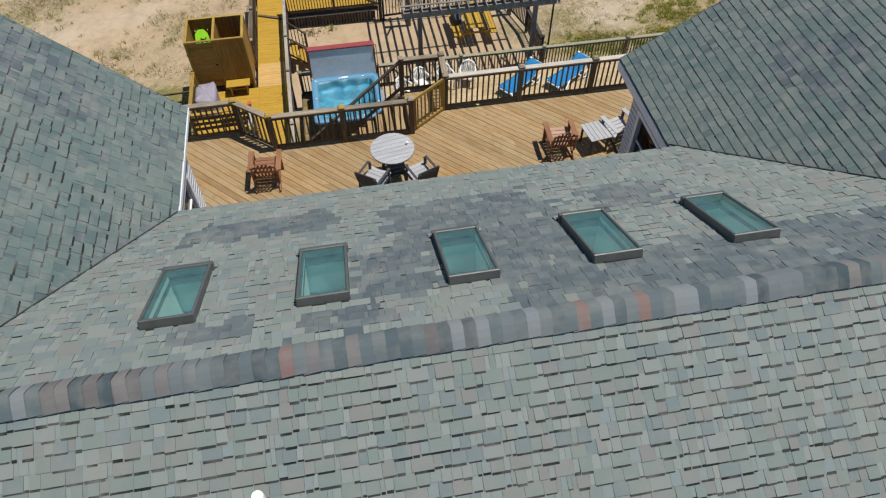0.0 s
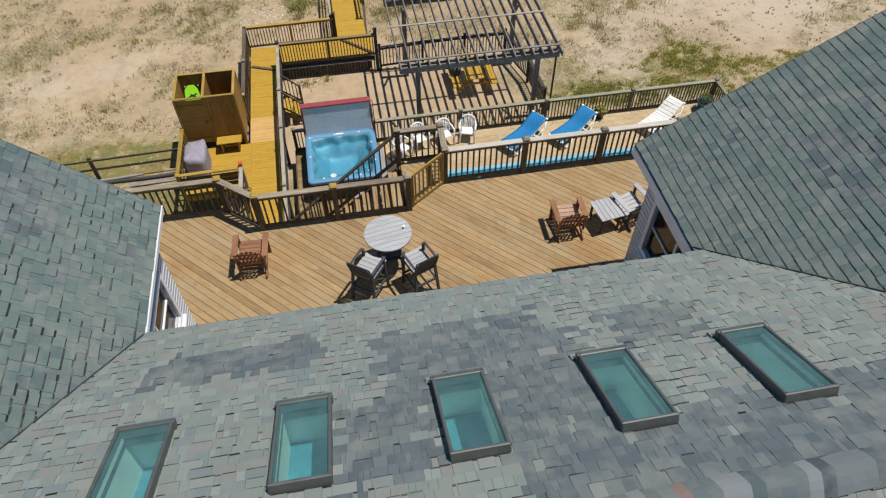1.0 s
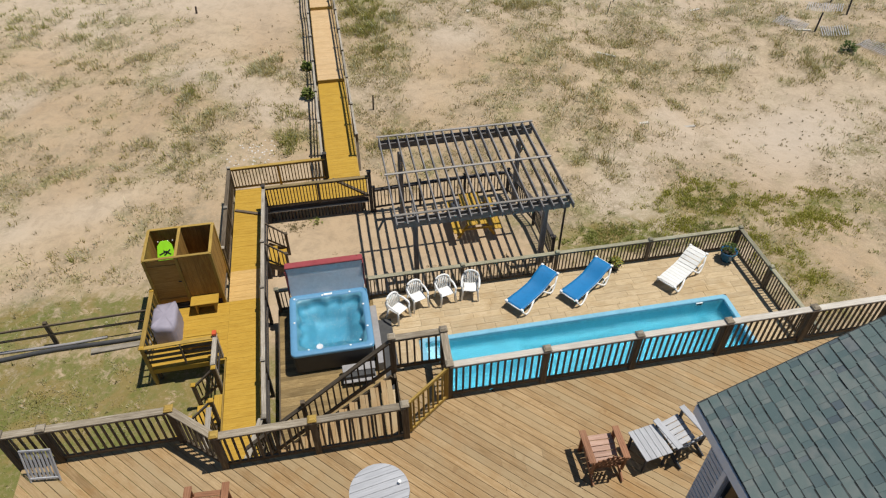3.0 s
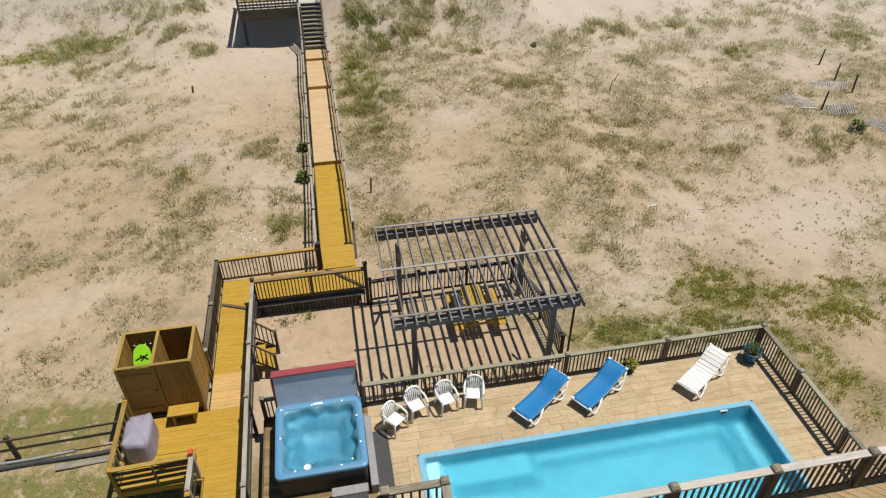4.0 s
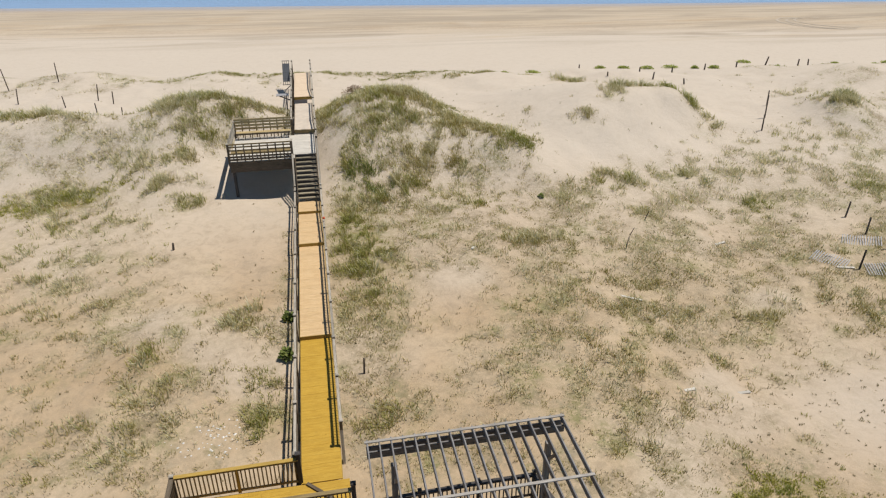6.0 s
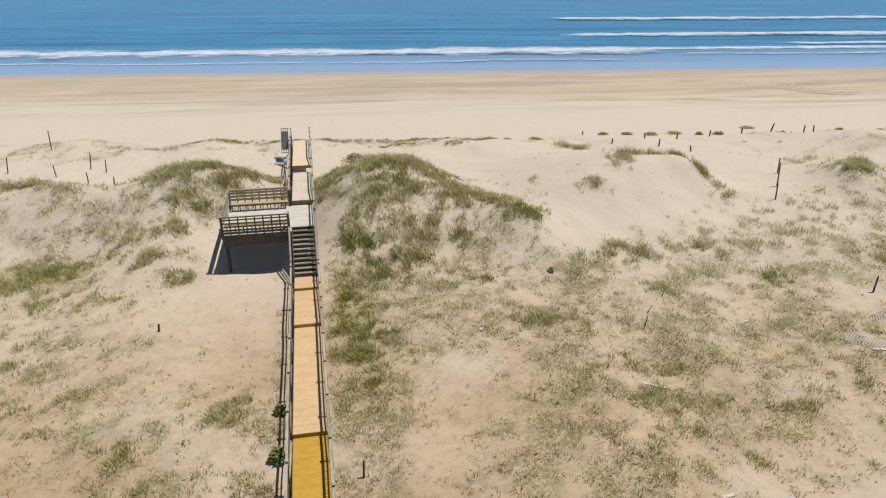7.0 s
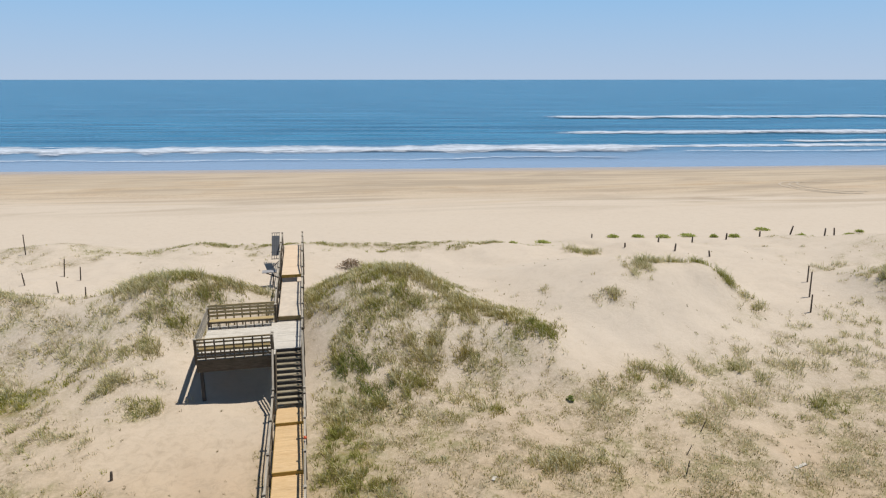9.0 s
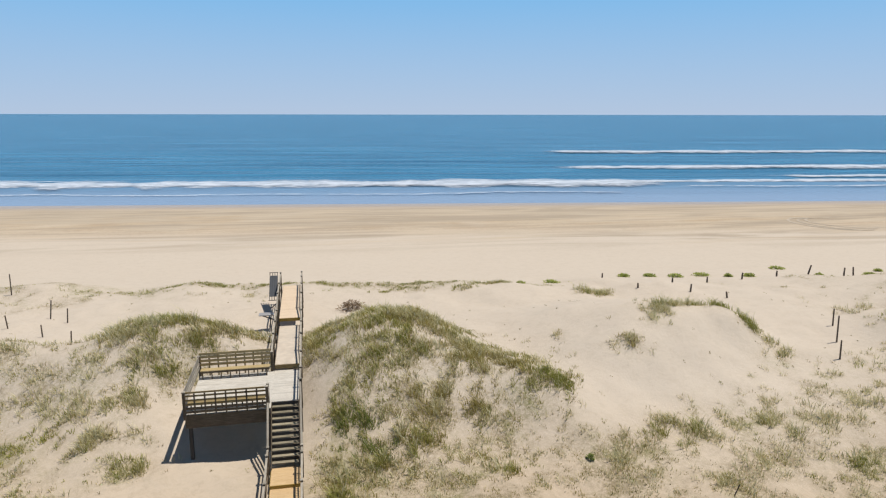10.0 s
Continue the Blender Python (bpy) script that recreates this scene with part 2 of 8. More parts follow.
M_BASIN = plain("teal_blue_acrylic", (0.085, 0.245, 0.33), 0.4, vary=0.18, scale=5)
M_CABINET = plain("charcoal_tub_cabinet", (0.055, 0.055, 0.055), 0.6, vary=0.2)
M_COVER = plain("grey_vinyl_underside", (0.66, 0.67, 0.70), 0.5, vary=0.08)
M_COVER_RED = plain("faded_red_vinyl", (0.30, 0.055, 0.06), 0.5, vary=0.12)
M_COPING = plain("pale_blue_coping", (0.22, 0.47, 0.61), 0.3, vary=0.06)
# the strong mottling imitates caustic light on the pool floor
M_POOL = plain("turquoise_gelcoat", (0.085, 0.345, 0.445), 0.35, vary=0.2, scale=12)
M_POOL_LIGHT = plain("light_turquoise_gelcoat", (0.112, 0.375, 0.475), 0.35, vary=0.05)
M_STEPWHITE = plain("white_gelcoat", (0.50, 0.62, 0.68), 0.35, vary=0.05)
M_GREEN = plain("lime_green_foam", (0.30, 0.72, 0.02), 0.5, vary=0.08)
M_TARP = plain("lilac_grey_cover", (0.30, 0.275, 0.33), 0.7, vary=0.12, scale=4)
M_STEP = plain("grey_composite_step", (0.30, 0.29, 0.29), 0.6, vary=0.1)
M_POT = plain("blue_glazed_pot", (0.03, 0.12, 0.24), 0.25, vary=0.2)
M_SOIL = plain("potting_soil", (0.05, 0.035, 0.025), 0.95, vary=0.3)
M_PAINTED_DIM = plain("painted_dim_floor", (0.06, 0.235, 0.33), 0.8, vary=0.2)
M_DRYWALL = plain("white_light_well", (0.82, 0.86, 0.82), 0.8, vary=0.04)
M_LEAD = plain("galvanised_flashing", (0.32, 0.32, 0.31), 0.5, 0.5, vary=0.15)
M_ORANGE = plain("orange_red_plastic", (0.60, 0.10, 0.035), 0.45)
M_GRAVELWHITE = plain("bleached_shell", (0.72, 0.70, 0.66), 0.6, vary=0.1)
M_DRIFTSAND = plain("blown_sand", (0.52, 0.445, 0.36), 0.95, vary=0.10, scale=3)
M_RUT = plain("pressed_damp_sand", (0.425, 0.352, 0.268), 0.9, vary=0.12, scale=0.6)
M_LEAFPRINT = print_mat()
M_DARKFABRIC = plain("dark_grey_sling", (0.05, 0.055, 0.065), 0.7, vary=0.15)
# glass and water
G_SKYLIGHT = glass_mat("green_tinted_glass", (0.74, 0.96, 0.90), 0.02, 1.5, sky_sheen=(0.22, 0.46, 0.46))
G_WINDOW = glass_mat("window_glass", (0.35, 0.42, 0.45), 0.02, 1.5)
# roofing
S_FIELD = shingle_mat("weathered_shingle", [(0.0, (0.180, 0.220, 0.204)), (0.14, (0.194, 0.228, 0.214)), (0.30, (0.168, 0.206, 0.208)), (0.44, (0.202, 0.218, 0.206)), (0.56, (0.186, 0.224, 0.208)),
                                            (0.72, (0.222, 0.250, 0.238)), (0.84, (0.204, 0.210, 0.202)), (0.92, (0.164, 0.200, 0.202))])
S_WING = shingle_mat("green_grey_shingle", [(0.0, (0.114, 0.156, 0.152)), (0.25, (0.126, 0.170, 0.163)), (0.45, (0.104, 0.146, 0.146)),
                                            (0.62, (0.134, 0.174, 0.166)), (0.8, (0.116, 0.158, 0.152)), (0.92, (0.096, 0.134, 0.138))])
S_PATCH = shingle_mat("newer_slate_shingle", [(0.0, (0.100, 0.126, 0.140)), (0.3, (0.117, 0.144, 0.155)), (0.55, (0.090, 0.115, 0.129)), (0.78, (0.132, 0.158, 0.165))])
S_CAP = shingle_mat("mixed_ridge_shingle", [(0.0, (0.100, 0.130, 0.142)), (0.17, (0.165, 0.190, 0.198)), (0.32, (0.075, 0.100, 0.112)), (0.46, (0.225, 0.250, 0.262)),
                                            (0.60, (0.150, 0.140, 0.142)), (0.72, (0.125, 0.158, 0.168)), (0.86, (0.240, 0.160, 0.146)), (0.92, (0.190, 0.180, 0.180))])
S_TAB = shingle_mat("pale_weathered_shingle", [(0.0, (0.218, 0.258, 0.245)), (0.35, (0.240, 0.272, 0.256)), (0.7, (0.205, 0.246, 0.246))])
# strips under the butts: mineral band with butt shade put into the colour
S_BAND = shingle_mat("dark_band_and_shade", [(0.0, (0.016, 0.018, 0.018)), (0.4, (0.024, 0.027, 0.027)), (0.75, (0.036, 0.040, 0.039))])
M_UNDERLAY = plain("black_roof_felt", (0.05, 0.053, 0.052), 0.95, vary=0.2)
# plants
F_GREEN = foliage_mat("green_beach_grass", (0.24, 0.255, 0.055), (0.34, 0.34, 0.085), (0.46, 0.43, 0.15))
F_OLIVE = foliage_mat("olive_beach_grass", (0.32, 0.265, 0.085), (0.42, 0.355, 0.13), (0.53, 0.46, 0.21))
F_DRY = foliage_mat("dry_grass_stalks", (0.33, 0.27, 0.155), (0.44, 0.37, 0.23), (0.55, 0.48, 0.33))
F_SPRIG = foliage_mat("dark_olive_sprig", (0.14, 0.13, 0.05), (0.21, 0.19, 0.075), (0.30, 0.26, 0.12))
F_LUSH = foliage_mat("lush_dune_grass", (0.13, 0.175, 0.04), (0.20, 0.245, 0.06), (0.30, 0.32, 0.10))
F_WEED = foliage_mat("yellow_green_weeds", (0.29, 0.30, 0.045), (0.42, 0.40, 0.075), (0.55, 0.50, 0.14))
F_MEADOW = foliage_mat("green_weeds", (0.20, 0.24, 0.05), (0.30, 0.33, 0.08), (0.42, 0.42, 0.15))
F_STRAW = foliage_mat("straw_beach_grass", (0.50, 0.45, 0.24), (0.63, 0.57, 0.34), (0.74, 0.69, 0.47))
F_LEAF = foliage_mat("dark_leaf", (0.05, 0.085, 0.02), (0.09, 0.14, 0.035), (0.15, 0.20, 0.06), 0.6)
F_BRUSH = foliage_mat("dry_brown_brush", (0.16, 0.11, 0.065), (0.25, 0.175, 0.11), (0.36, 0.27, 0.18))
F_BUSH = foliage_mat("bright_dune_plant", (0.26, 0.30, 0.07), (0.36, 0.39, 0.10), (0.46, 0.48, 0.16))
F_FLOWER = foliage_mat("yellow_petals", (0.55, 0.36, 0.03), (0.65, 0.45, 0.04), (0.7, 0.55, 0.08))


def water_mat(name, tint, ripple, scale, rough=0.03):
    """Clear pool water: refracts what lies under it, with a Fresnel gloss and ripples."""
    m = Mat(name)
    rf = m.n("ShaderNodeBsdfRefraction")
    rf.inputs["Color"].default_value = (*tint, 1)
    rf.inputs["Roughness"].default_value = 0.02
    rf.inputs["IOR"].default_value = 1.33
    gl = m.n("ShaderNodeBsdfGlossy")
    gl.inputs["Roughness"].default_value = rough
    fr = m.n("ShaderNodeFresnel")
    fr.inputs["IOR"].default_value = 1.33
    bp = m.n("ShaderNodeBump")
    bp.inputs["Strength"].default_value = ripple
    bp.inputs["Distance"].default_value = 0.05
    m.link(m.noise(m.coords((1, 1, 1), "Object", False), scale, 3, 0.55, 0.8), bp.inputs["Height"])
    ms = m.n("ShaderNodeMixShader")
    for node in (rf, gl, fr):
        m.link(bp.outputs[0], node.inputs["Normal"])
    m.link(fr.outputs[0], ms.inputs[0])
    m.link(rf.outputs[0], ms.inputs[1])
    m.link(gl.outputs[0], ms.inputs[2])
    m.link(ms.outputs[0], m.out.inputs[0])
    return m.m


G_POOL = water_mat("pool_water", (0.60, 0.90, 0.96), 1.0, 24.0)
G_TUB = water_mat("bubbling_tub_water", (0.55, 0.84, 0.94), 1.0, 13.0, 0.08)


def sand_mat():
    """Dune and beach sand with grass litter where the cover is, and wet sand near the sea."""
    m = Mat("dune_sand", 0.95, 0, 0.1)
    v = m.coords((1, 1, 1), "Object", False)
    fine = m.noise(v, 40, 3, 0.6)
    mid = m.noise(v, 2.5, 5, 0.6)
    big = m.noise(v, 0.13, 4, 0.55, 0.5)
    col = m.mix((0.425, 0.305, 0.188), (0.495, 0.385, 0.262), m.rng(big, 0.35, 0.65))
    col = m.mix(col, (0.32, 0.24, 0.155), m.rng(mid, 0.5, 0.75, 0, 0.5))
    col = m.mix(col, (0.50, 0.42, 0.315), m.rng(fine, 0.55, 0.8, 0, 0.5))
    dry = m.n("ShaderNodeAttribute", attribute_name="pale")
    col = m.mix(col, (0.535, 0.462, 0.380), m.math("MULTIPLY", dry.outputs["Fac"], 0.9))
    at = m.n("ShaderNodeAttribute", attribute_name="cover")
    smudge = m.math("MULTIPLY", m.rng(m.noise(v, 1.5, 7, 0.78, 0.7), 0.47, 0.66), m.rng(dry.outputs["Fac"], 0.2, 0.9, 1.0, 0.25))
    col = m.mix(col, (0.275, 0.215, 0.145), m.math("MULTIPLY", smudge, 0.55))
    lit = m.noise(v, 5.5, 6, 0.75, 0.4)
    lit2 = m.noise(v, 0.9, 5, 0.65, 0.6)
    mask = m.math("MULTIPLY", m.rng(lit, 0.36, 0.60), m.rng(lit2, 0.28, 0.56))
    mask = m.math("MULTIPLY", m.math("MULTIPLY", mask, at.outputs["Fac"]), m.rng(dry.outputs["Fac"], 0.3, 1.0, 1.0, 0.72))
    litter = m.mix((0.232, 0.184, 0.112), (0.298, 0.246, 0.168), m.rng(m.noise(v, 1.3, 3, 0.6), 0.4, 0.6))
    litter = m.mix(litter, (0.19, 0.19, 0.068), m.rng(m.noise(v, 0.5, 4, 0.6), 0.48, 0.66, 0, 0.8))
    col = m.mix(col, litter, m.rng(mask, 0.0, 0.45, 0, 0.88))
    spot = m.math("MULTIPLY", m.rng(m.noise(v, 13, 4, 0.7), 0.56, 0.64), m.rng(lit2, 0.35, 0.55))
    col = m.mix(col, (0.20, 0.165, 0.09), m.math("MULTIPLY", m.math("MULTIPLY", spot, at.outputs["Fac"]), 0.75))
    moss = m.n("ShaderNodeAttribute", attribute_name="moss")
    mm = m.math("MULTIPLY", moss.outputs["Fac"], m.rng(m.noise(v, 2.2, 7, 0.8, 0.5), 0.36, 0.56))
    green = m.mix((0.125, 0.138, 0.028), (0.205, 0.158, 0.048), m.rng(m.noise(v, 0.8, 5, 0.7, 0.8), 0.42, 0.58))
    green = m.mix(green, (0.265, 0.207, 0.108), m.rng(m.noise(v, 7, 6, 0.8), 0.5, 0.64, 0, 0.8))
    col = m.mix(col, green, m.rng(mm, 0.05, 0.5, 0, 0.88))
    wet = m.n("ShaderNodeAttribute", attribute_name="wet")
    streak = m.noise(m.coords((0.009, 0.06, 1), "Object", False), 2.0, 5, 0.6, 1.6)
    band = m.math("ADD", wet.outputs["Fac"], m.rng(streak, 0.3, 0.7, -0.25, 0.25))
    col = m.mix(col, (0.455, 0.378, 0.285), m.rng(band, 0.3, 0.6, 0, 0.85))
    drift = m.noise(m.coords((0.011, 0.06, 1), "Object", False), 1.4, 6, 0.6, 2.4)
    dm = m.math("MULTIPLY", m.rng(drift, 0.46, 0.62), m.rng(wet.outputs["Fac"], 0.02, 0.2))
    col = m.mix(col, (0.345, 0.283, 0.212), m.math("MULTIPLY", dm, 0.9))
    pale = m.math("MULTIPLY", m.rng(m.noise(m.coords((0.016, 0.11, 1), "Object", False), 1.3, 5, 0.6, 3.0), 0.52, 0.66), m.rng(wet.outputs["Fac"], 0.02, 0.2))
    col = m.mix(col, (0.50, 0.405, 0.30), m.math("MULTIPLY", pale, 0.7))
    wv = m.n("ShaderNodeTexWave")
    wv.wave_type, wv.bands_direction = "BANDS", "Y"
    wv.inputs["Scale"].default_value, wv.inputs["Distortion"].default_value, wv.inputs["Detail"].default_value, wv.inputs["Detail Scale"].default_value = 0.09, 14.0, 3.0, 0.5
    m.link(m.coords((0.32, 1, 1), "Object", False), wv.inputs["Vector"])
    track = m.math("MULTIPLY", m.rng(wv.outputs["Fac"], 0.78, 0.97), m.rng(wet.outputs["Fac"], 0.02, 0.2))
    track = m.math("MULTIPLY", track, m.rng(m.noise(m.coords((0.03, 0.1, 1), "Object", False), 1.0, 3, 0.6), 0.4, 0.6))
    col = m.mix(col, (0.29, 0.225, 0.16), m.math("MULTIPLY", track, 0.16))
    col = m.mix(col, (0.38, 0.31, 0.25), m.rng(wet.outputs["Fac"], 0.85, 1.0, 0, 1.0))
    m.color(col)
    m.link(m.rng(wet.outputs["Fac"], 0.85, 1.0, 0.95, 0.3), m.b.inputs["Roughness"])
    h = m.math("ADD", m.math("MULTIPLY", mid, 0.6), m.math("MULTIPLY", fine, 0.12))
    m.bump(h, 0.55, 0.12)
    return m.m


def sea_mat():
    m = Mat("sea_water", 0.25, 0, 0.18)
    v = m.coords((1, 1, 1), "Object", False)
    far = m.noise(m.coords((0.004, 0.03, 1), "Object", False), 3.0, 4, 0.6)
    at = m.n("ShaderNodeAttribute", attribute_name="shoal")
    deep = m.mix((0.008, 0.095, 0.186), (0.027, 0.159, 0.28), m.rng(far, 0.38, 0.62))
    line = m.noise(m.coords((0.009, 0.16, 1), "Object", False), 2.0, 5, 0.65, 0.6)
    deep = m.mix(deep, (0.055, 0.212, 0.355), m.rng(line, 0.52, 0.66, 0, 0.9))
    deep = m.mix(deep, (0.006, 0.07, 0.15), m.rng(line, 0.48, 0.34, 0, 0.85))
    col = m.mix(deep, (0.22, 0.30, 0.42), at.outputs["Fac"])
    m.color(col)
    sw = m.noise(m.coords((0.05, 0.35, 1), "Object", False), 1.0, 6, 0.6, 0.3)
    m.bump(sw, 0.5, 0.7)
    m.b.inputs["IOR"].default_value = 1.33
    return m.m


def foam_mat(name, lo, hi):
    """Broken white water: foam with gaps that show what is under it."""
    m = Mat(name, 0.8, 0, 0.2)
    v = m.coords((0.22, 0.5, 1), "Object", False)
    a = m.noise(v, 1.0, 7, 0.75, 0.8)
    m.color(m.mix((0.42, 0.48, 0.56), (0.63, 0.67, 0.73), m.rng(a, 0.4, 0.7)))
    tr = m.n("ShaderNodeBsdfTransparent")
    ms = m.n("ShaderNodeMixShader")
    at = m.n("ShaderNodeAttribute", attribute_name="edge")
    b = m.noise(m.coords((0.05, 0.9, 1), "Object", False), 1.0, 6, 0.7, 1.2)
    gap = m.rng(m.math("ADD", m.math("ADD", m.math("MULTIPLY", a, 0.6), m.math("MULTIPLY", b, 0.4)), m.math("MULTIPLY", at.outputs["Fac"], 0.35)), lo, hi)
    m.link(gap, ms.inputs[0])
    m.link(tr.outputs[0], ms.inputs[1])
    m.link(m.b.outputs[0], ms.inputs[2])
    m.link(ms.outputs[0], m.out.inputs[0])
    return m.m


SAND, SEA = sand_mat(), sea_mat()
FOAM, FOAM_THIN = foam_mat("white_surf", 0.46, 0.74), foam_mat("thin_foam", 0.56, 0.84)


# ---- building helpers ----
I4 = Matrix()
WM = {}
BOXES = {}


def T(x, y, z):
    return Matrix.Translation((x, y, z))


def thing(name, label, category, at=I4, group="", kind=""):
    """An Empty at the base of a thing; its parts hang under it."""
    ob = new(name)
    ob.empty_display_size = 0.2
    ob.matrix_basis = at
    WM[ob] = at.copy()
    return tagged(ob, label, category, group, kind)


def part(name, data, parent, at=I4, label="", kind=""):
    """One mesh under a thing or under a part, at a pose of the world."""
    ob = new(name, data)
    if parent is not None:
        ob.parent = parent
        ob.matrix_basis = WM[parent].inverted() @ at
    else:
        ob.matrix_basis = at
    WM[ob] = at.copy()
    if label:
        ob["label"] = label
    if kind:
        ob["kind"] = kind
    return ob


def finish(bm, name, mat, smooth=False):
    me = bpy.data.meshes.new(name)
    bmesh.ops.recalc_face_normals(bm, faces=bm.faces)
    bm.to_mesh(me)
    bm.free()
    for m in (mat if isinstance(mat, (list, tuple)) else [mat]):
        me.materials.append(m)
    if smooth:
        me.polygons.foreach_set("use_smooth", [True] * len(me.polygons))
    return me


def raw(name, verts, faces, mat, smooth=False):
    me = bpy.data.meshes.new(name)
    me.from_pydata(verts, [], faces)
    me.materials.append(mat)
    if smooth:
        me.polygons.foreach_set("use_smooth", [True] * len(me.polygons))
    me.update()
    return me


def box(dx, dy, dz, mat, bev=0.006):
    """A board with eased edges, centred, its grain along x. Boards of one size share their mesh."""
    key = (round(dx, 3), round(dy, 3), round(dz, 3), mat.name, bev)
    if key not in BOXES:
        bm = bmesh.new()
        bmesh.ops.create_cube(bm, size=1.0)
        bmesh.ops.scale(bm, vec=(key[0], dy, dz), verts=bm.verts)
        if bev:
            bmesh.ops.bevel(bm, geom=bm.edges[:], offset=min(bev, dx / 4, dy / 4, dz / 4), segments=1, affect="EDGES")
        BOXES[key] = finish(bm, "board", mat)
    return BOXES[key]


def aim(p0, p1, twist=0.0):
    """The pose at the middle of p0 p1, with x along it and z as upright as may be."""
    p0, p1 = Vector(p0), Vector(p1)
    x = (p1 - p0).normalized()
    up = Vector((0, 0, 1)) if abs(x.z) < 0.98 else Vector((0, 1, 0))
    y = up.cross(x).normalized()
    z = x.cross(y)
    m = Matrix((x, y, z)).transposed().to_4x4()
    return Matrix.Translation((p0 + p1) / 2) @ m @ Matrix.Rotation(twist, 4, "X")


def beam(name, p0, p1, w, h, mat, parent, label="", bev=0.006):
    """A timber from p0 to p1, w wide and h deep, about that line."""
    length = (Vector(p1) - Vector(p0)).length
    return part(name, box(length, w, h, mat, bev), parent, aim(p0, p1), label)


def lathe(name, profile, mat, n=24, smooth=True):
    """A turned shape from (radius, height) pairs."""
    verts, faces = [], []
    for r, z in profile:
        for i in range(n):
            a = 2 * math.pi * i / n
            verts.append((r * math.cos(a), r * math.sin(a), z))
    for k in range(len(profile) - 1):
        for i in range(n):
            j = (i + 1) % n
            faces.append((k * n + i, k * n + j, k * n + n + j, k * n + n + i))
    faces.append(tuple(range(n - 1, -1, -1)))
    faces.append(tuple(range((len(profile) - 1) * n, len(profile) * n)))
    return raw(name, verts, faces, mat, smooth)


def tube(name, pts, r, mat, n=8, closed=False):
    """A round bar bent along the points."""
    pts = [Vector(p) for p in pts]
    verts, faces = [], []
    for i, p in enumerate(pts):
        a = pts[max(i - 1, 0)] if not closed else pts[i - 1]
        b = pts[min(i + 1, len(pts) - 1)] if not closed else pts[(i + 1) % len(pts)]
        d = (b - a).normalized()
        u = d.cross(Vector((0, 0, 1)) if abs(d.z) < 0.9 else Vector((1, 0, 0))).normalized()
        v = d.cross(u)
        for k in range(n):
            t = 2 * math.pi * k / n
            verts.append(p + r * (math.cos(t) * u + math.sin(t) * v))
    m = len(pts)
    for i in range(m if closed else m - 1):
        for k in range(n):
            a, b = i * n, ((i + 1) % m) * n
            faces.append((a + k, a + (k + 1) % n, b + (k + 1) % n, b + k))
    if not closed:
        faces.append(tuple(range(n - 1, -1, -1)))
        faces.append(tuple(range((m - 1) * n, m * n)))
    return raw(name, [tuple(v) for v in verts], faces, mat, True)


def sheet(name, grid, thick, mat, smooth=True):
    """A curved sheet with thickness from a grid (rows of points), thickened downwards."""
    rows, cols = len(grid), len(grid[0])
    verts = [tuple(p) for row in grid for p in row] + [(p[0], p[1], p[2] - thick) for row in grid for p in row]
    n = rows * cols
    faces = []
    for i in range(rows - 1):
        for j in range(cols - 1):
            a = i * cols + j
            faces.append((a, a + 1, a + cols + 1, a + cols))
            faces.append((n + a, n + a + cols, n + a + cols + 1, n + a + 1))
    rim = ([(0, j) for j in range(cols)] + [(i, cols - 1) for i in range(1, rows)]
           + [(rows - 1, j) for j in range(cols - 2, -1, -1)] + [(i, 0) for i in range(rows - 2, 0, -1)])
    for k in range(len(rim)):
        a = rim[k][0] * cols + rim[k][1]
        b = rim[(k + 1) % len(rim)][0] * cols + rim[(k + 1) % len(rim)][1]
        faces.append((b, a, n + a, n + b))
    return raw(name, verts, faces, mat, smooth)


POSTS = {}


def post(p, top, mat, parent, size=0.09, cap=None, name="post"):
    """A square post from p up to the height top, with a bevelled cap as a part of its own."""
    x, y, z = p
    ob = part(name, box(top - z, size, size, mat), parent, T(x, y, (z + top) / 2) @ pose(0, 0, 0, 0, -90, 0))
    if cap:
        key = (size, cap.name)
        if key not in POSTS:
            bm = bmesh.new()
            s = size / 2 + 0.018
            for z0, z1, a, b in ((0, 0.022, s, s), (0.022, 0.05, s, s * 0.55)):
                r = bmesh.ops.create_cube(bm, size=1.0)
                for v in r["verts"]:
                    k = a if v.co.z < 0 else b
                    v.co = Vector((math.copysign(k, v.co.x), math.copysign(k, v.co.y), z0 if v.co.z < 0 else z1))
            POSTS[key] = finish(bm, "cap", cap)
        part("cap", POSTS[key], ob, T(x, y, top))
    return ob


